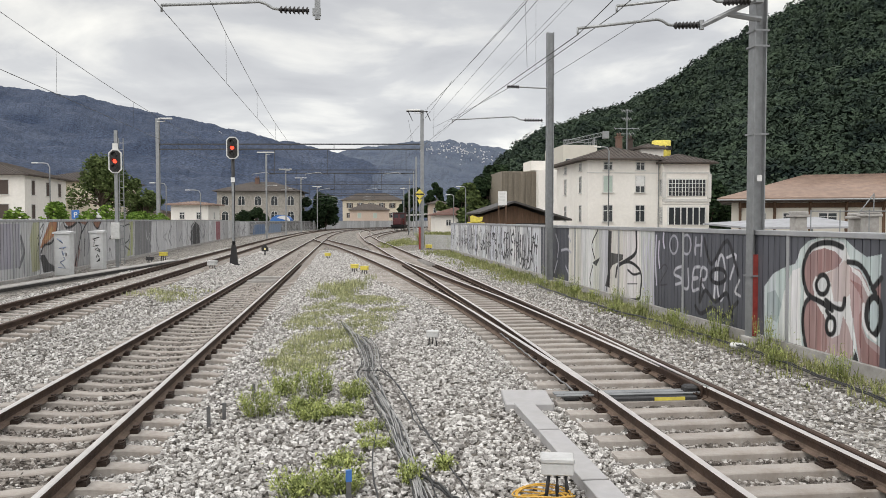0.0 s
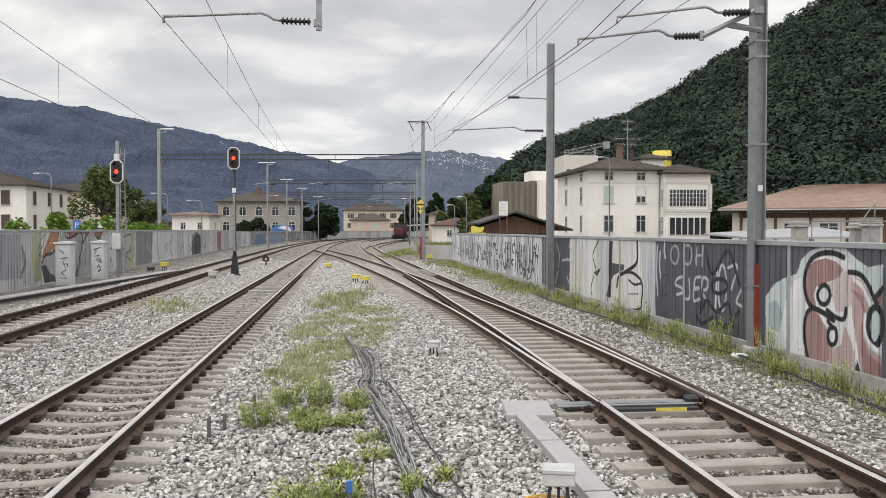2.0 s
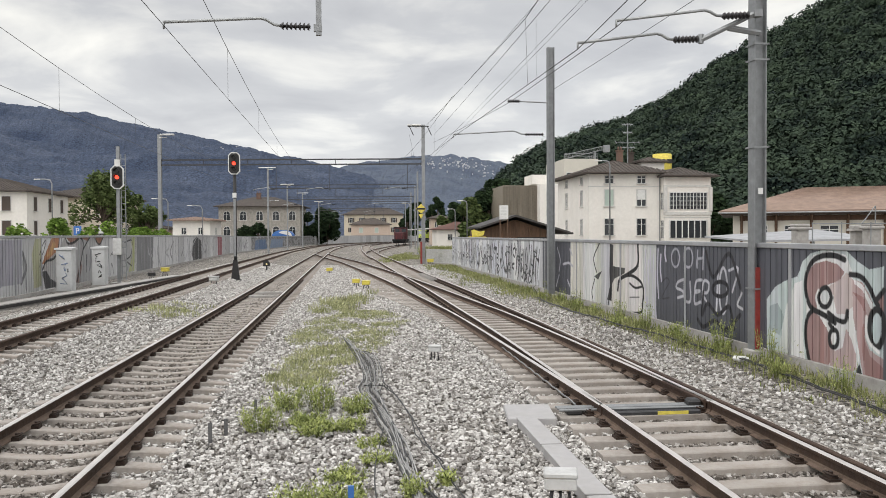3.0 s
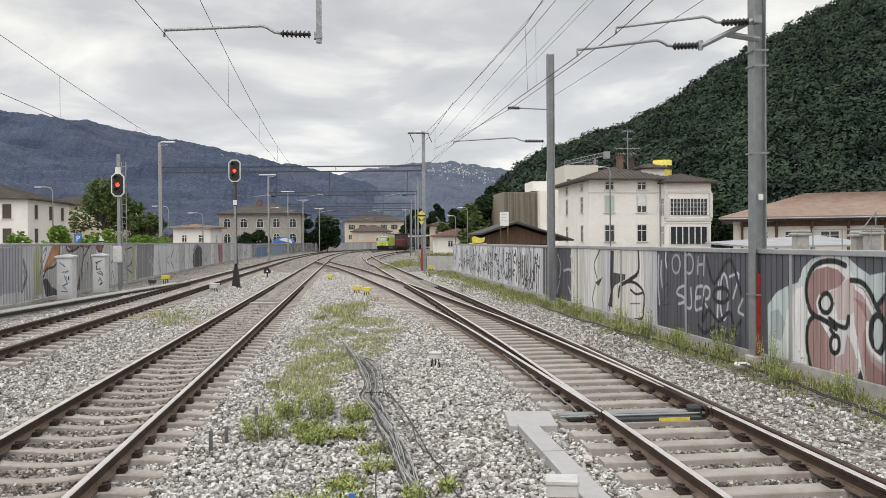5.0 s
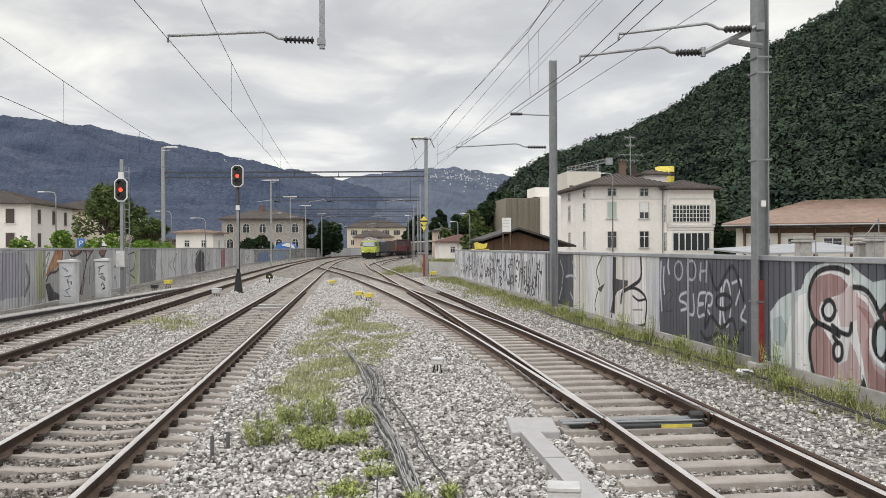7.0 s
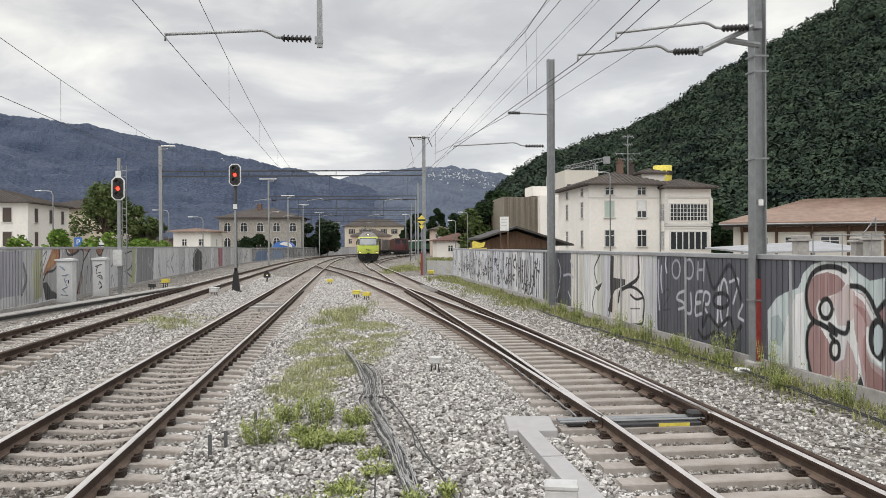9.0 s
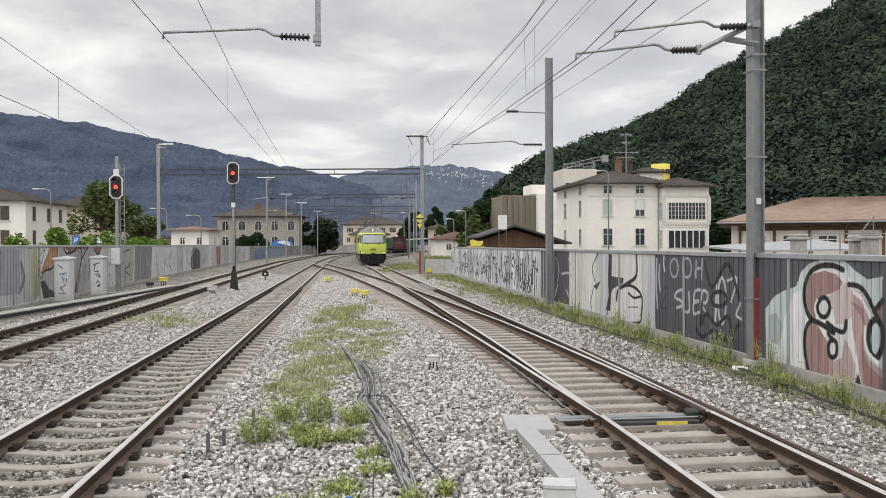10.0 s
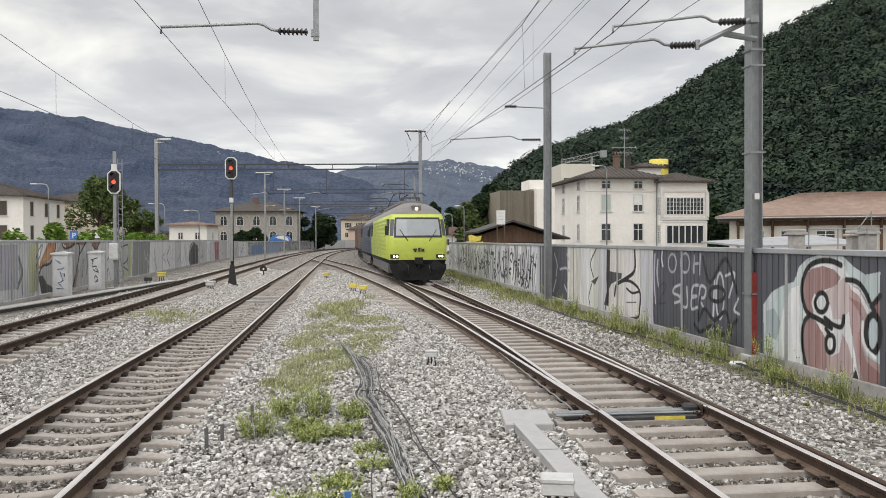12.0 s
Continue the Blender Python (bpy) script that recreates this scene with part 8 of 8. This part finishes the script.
        tube(bm, [(-0.95, y0 + 0.3, 4.4 + rise), (-0.7, y0 + 0.3, 4.58 + rise), (0.7, y0 + 0.3, 4.58 + rise), (0.95, y0 + 0.3, 4.4 + rise)], 0.03, 6)
        rod(bm, (-0.5, y0 - 0.5, 4.56), (0.5, y0 - 0.5, 4.56), 0.04, 6)
        part("pantograph", bm, DARKSTEEL, roof)
    bm = bmesh.new()
    for y in np.linspace(3.4, L - 3.4, 9):
        box(bm, -0.7, 0.7, y - 0.5, y + 0.5, 4.2, 4.36)
    part("roof_equipment", bm, ROOFGREY, roof)
    wheels = []
    for y in (2.9, 5.7, L - 5.7, L - 2.9):
        bm = bmesh.new()
        for sx in (-0.75, 0.75):
            rod(bm, (sx - 0.065, 0, 0), (sx + 0.065, 0, 0), 0.55, 20)
            for k in range(5):
                an = k * 1.2566
                rod(bm, (sx + math.copysign(0.07, sx), 0.3 * math.cos(an), 0.3 * math.sin(an)), (sx + math.copysign(0.09, sx), 0.3 * math.cos(an), 0.3 * math.sin(an)), 0.05, 6)
        rod(bm, (-0.75, 0, 0), (0.75, 0, 0), 0.09, 8)
        w = part("wheelset", bm, DARKSTEEL, t)
        w.matrix_basis = pose(0, y, 0.55)
        wheels.append((w, y))
    return t, wheels


def wagon(label, colour, length=19.0, ribs=24):
    t = thing("container_wagon", label, "freight wagon", group="wagons of the train")
    bm = bmesh.new()
    box(bm, -1.3, 1.3, 0.6, length - 0.6, 0.95, 1.2)
    box(bm, -0.3, 0.3, 0.6, length - 0.6, 0.6, 0.95)
    part("underframe", bm, UNDER, t)
    m = mat("container_%s" % colour[0], colour[1], 0.6, 0, 0.12, 1.2, tint=(0.12, 0.08, 0.06), tscale=0.7, tamount=0.4)
    bm = bmesh.new()
    box(bm, -1.26, 1.26, 1.0, length - 1.0, 1.22, 3.9, bevel=0.03)
    cont = part("container", bm, m, t, "%s corrugated container" % colour[0])
    for sx in (-1, 1):
        for k in range(ribs):
            y = 1.3 + (length - 2.6) * k / ribs
            bm = bmesh.new()
            box(bm, min(sx * 1.255, sx * 1.295), max(sx * 1.255, sx * 1.295), y, y + 0.35, 1.4, 3.75)
            part("rib", bm, m, cont)
    wheels = []
    for y in (2.0, 3.8, length - 3.8, length - 2.0):
        bm = bmesh.new()
        for sx in (-0.75, 0.75):
            rod(bm, (sx - 0.065, 0, 0), (sx + 0.065, 0, 0), 0.46, 16)
        rod(bm, (-0.75, 0, 0), (0.75, 0, 0), 0.08, 8)
        w = part("wheelset", bm, DARKSTEEL, t)
        w.matrix_basis = pose(0, y, 0.46)
        wheels.append((w, y))
    for sx in (-0.875, 0.875):
        for y, d in ((0.6, -1), (length - 0.6, 1)):
            bm = bmesh.new()
            rod(bm, (sx, y, 1.0), (sx, y + d * 0.55, 1.0), 0.1, 8)
            rod(bm, (sx, y + d * 0.55, 1.0), (sx, y + d * 0.6, 1.0), 0.24, 12)
            part("buffer", bm, UNDER, t)
    return t, wheels


TRAIN = [(*loco("electric_locomotive", "lime green electric locomotive with grey roof, headlamps lit", LIME), 18.5, 0.55),
         (*loco("second_locomotive", "blue-grey electric locomotive coupled behind the green one", BLUEGREY, lit=False), 18.5, 0.55)]
for what, tone in (("dull brown container wagon coupled in the train", ("brown", (0.15, 0.115, 0.095))), ("rust red container wagon coupled in the train", ("rust_red", (0.15, 0.075, 0.062))),
                   ("grey brown container wagon coupled in the train", ("grey", (0.22, 0.20, 0.18))), ("rust red container wagon coupled in the train", ("rust_red", (0.15, 0.075, 0.062))),
                   ("dark green container wagon coupled in the train", ("green", (0.05, 0.16, 0.09))), ("dark green container wagon coupled in the train", ("green", (0.05, 0.16, 0.09)))):
    TRAIN.append((*wagon(what, tone), 19.0, 0.46))


# ---- parked engine on the siding ----
def parked_engine():
    x, y, a = TRACK_SIDING.at(TRACK_SIDING.s_of_y(170))
    t = thing("parked_shunting_engine", "dark red shunting engine parked on the siding", "shunting engine", pose(x, y, 0.17, 0, 0, math.degrees(a) - 90))
    red = mat("dark_red_paint", (0.085, 0.018, 0.022), 0.5, 0, 0.2, 2, tint=(0.06, 0.03, 0.03), tscale=1, tamount=0.5)
    bm = bmesh.new()
    box(bm, -1.45, 1.45, 0, 10, 0.9, 1.25)
    part("frame_plate", bm, UNDER, t)
    for y0, y1 in ((0.5, 4.2), (6.6, 9.5)):
        bm = bmesh.new()
        box(bm, -0.85, 0.85, y0, y1, 1.25, 2.7, bevel=0.08)
        part("bonnet", bm, red, t)
    bm = bmesh.new()
    box(bm, -1.4, 1.4, 4.2, 6.6, 1.25, 3.8, bevel=0.08)
    part("cab", bm, red, t)
    for sx in (-0.7, 0.7):
        bm = bmesh.new()
        box(bm, sx - 0.45, sx + 0.45, 4.17, 4.2, 2.75, 3.5)
        part("cab_window", bm, GLASS, t)
    bm = bmesh.new()
    box(bm, -1.5, 1.5, 4.0, 6.8, 3.8, 3.92, bevel=0.03)
    part("cab_roof", bm, DARKROOF, t)
    for sx in (-0.875, 0.875):
        bm = bmesh.new()
        rod(bm, (sx, 0, 0.88), (sx, -0.5, 0.88), 0.13, 8)
        rod(bm, (sx, -0.5, 0.88), (sx, -0.56, 0.88), 0.26, 12)
        part("buffer", bm, UNDER, t)
        bm = bmesh.new()
        tube(bm, [(sx * 1.5, 0.05, 1.2), (sx * 1.5, 0.05, 2.2), (sx * 0.6, 0.05, 2.2), (sx * 0.6, 0.05, 1.2)], 0.03, 5)
        part("handrail", bm, REDPAINT, t)
    for y in (2.2, 7.8):
        bm = bmesh.new()
        for sx in (-0.75, 0.75):
            rod(bm, (sx - 0.065, y, 0.5), (sx + 0.065, y, 0.5), 0.5, 16)
        rod(bm, (-0.75, y, 0.5), (0.75, y, 0.5), 0.09, 8)
        part("wheelset", bm, DARKSTEEL, t)
    bm = bmesh.new()
    box(bm, -1.3, 1.3, 0.4, 9.6, 0.45, 0.9)
    part("running_gear", bm, UNDER, t)


parked_engine()

# the nose of the train, metres ahead, second by second
NOSE = [(0, 322), (2, 272), (3, 249), (4, 228.5), (5, 207), (6, 183.3), (7, 159.5), (8, 136.3), (9, 113.3), (10, 88.6), (11, 64.5), (12, 41.4)]


def nose_s(t):
    """Arc length of the train's nose along its track, smooth in time."""
    ts, ys = np.array([n[0] for n in NOSE], float), np.array([n[1] for n in NOSE], float)
    out = 0.0
    for d, w in ((-0.6, 0.25), (0, 0.5), (0.6, 0.25)):
        u = t + d
        y = np.interp(u, ts, ys) if 0 <= u <= 12 else (ys[0] - (u) * 31 if u < 0 else ys[-1] - (u - 12) * 23.2)
        out += w * y
    k = TRACK_RIGHT.s_of_y(225)
    return TRACK_RIGHT.s_of_y(out) if out <= 225 else k + (out - 225)


def motions():
    """The train runs along its track; its wheels roll."""
    times = [k / 30 for k in range(361)]
    noses = [nose_s(t) for t in times]
    offset = 0.0
    for number, (ob, wheels, length, radius) in enumerate(TRAIN):
        rows = []
        for t, s in list(zip(times, noses))[::3]:
            x, y, _ = TRACK_RIGHT.at(s + offset + 2.9)
            x2, y2, _ = TRACK_RIGHT.at(s + offset + length - 2.9)
            k = 2.9 / (length - 5.8)
            rows.append((t, pose(x - (x2 - x) * k, y - (y2 - y) * k, 0.172, 0, 0, math.degrees(math.atan2(y2 - y, x2 - x)) - 90)))
        walk(ob, rows)
        if number < 3:
            for w, y in wheels:
                walk(w, [(t, pose(0, y, radius, math.degrees((noses[0] - s) / radius) % 360, 0, 0)) for t, s in zip(times, noses)])
        offset += length + 1.0


motions()
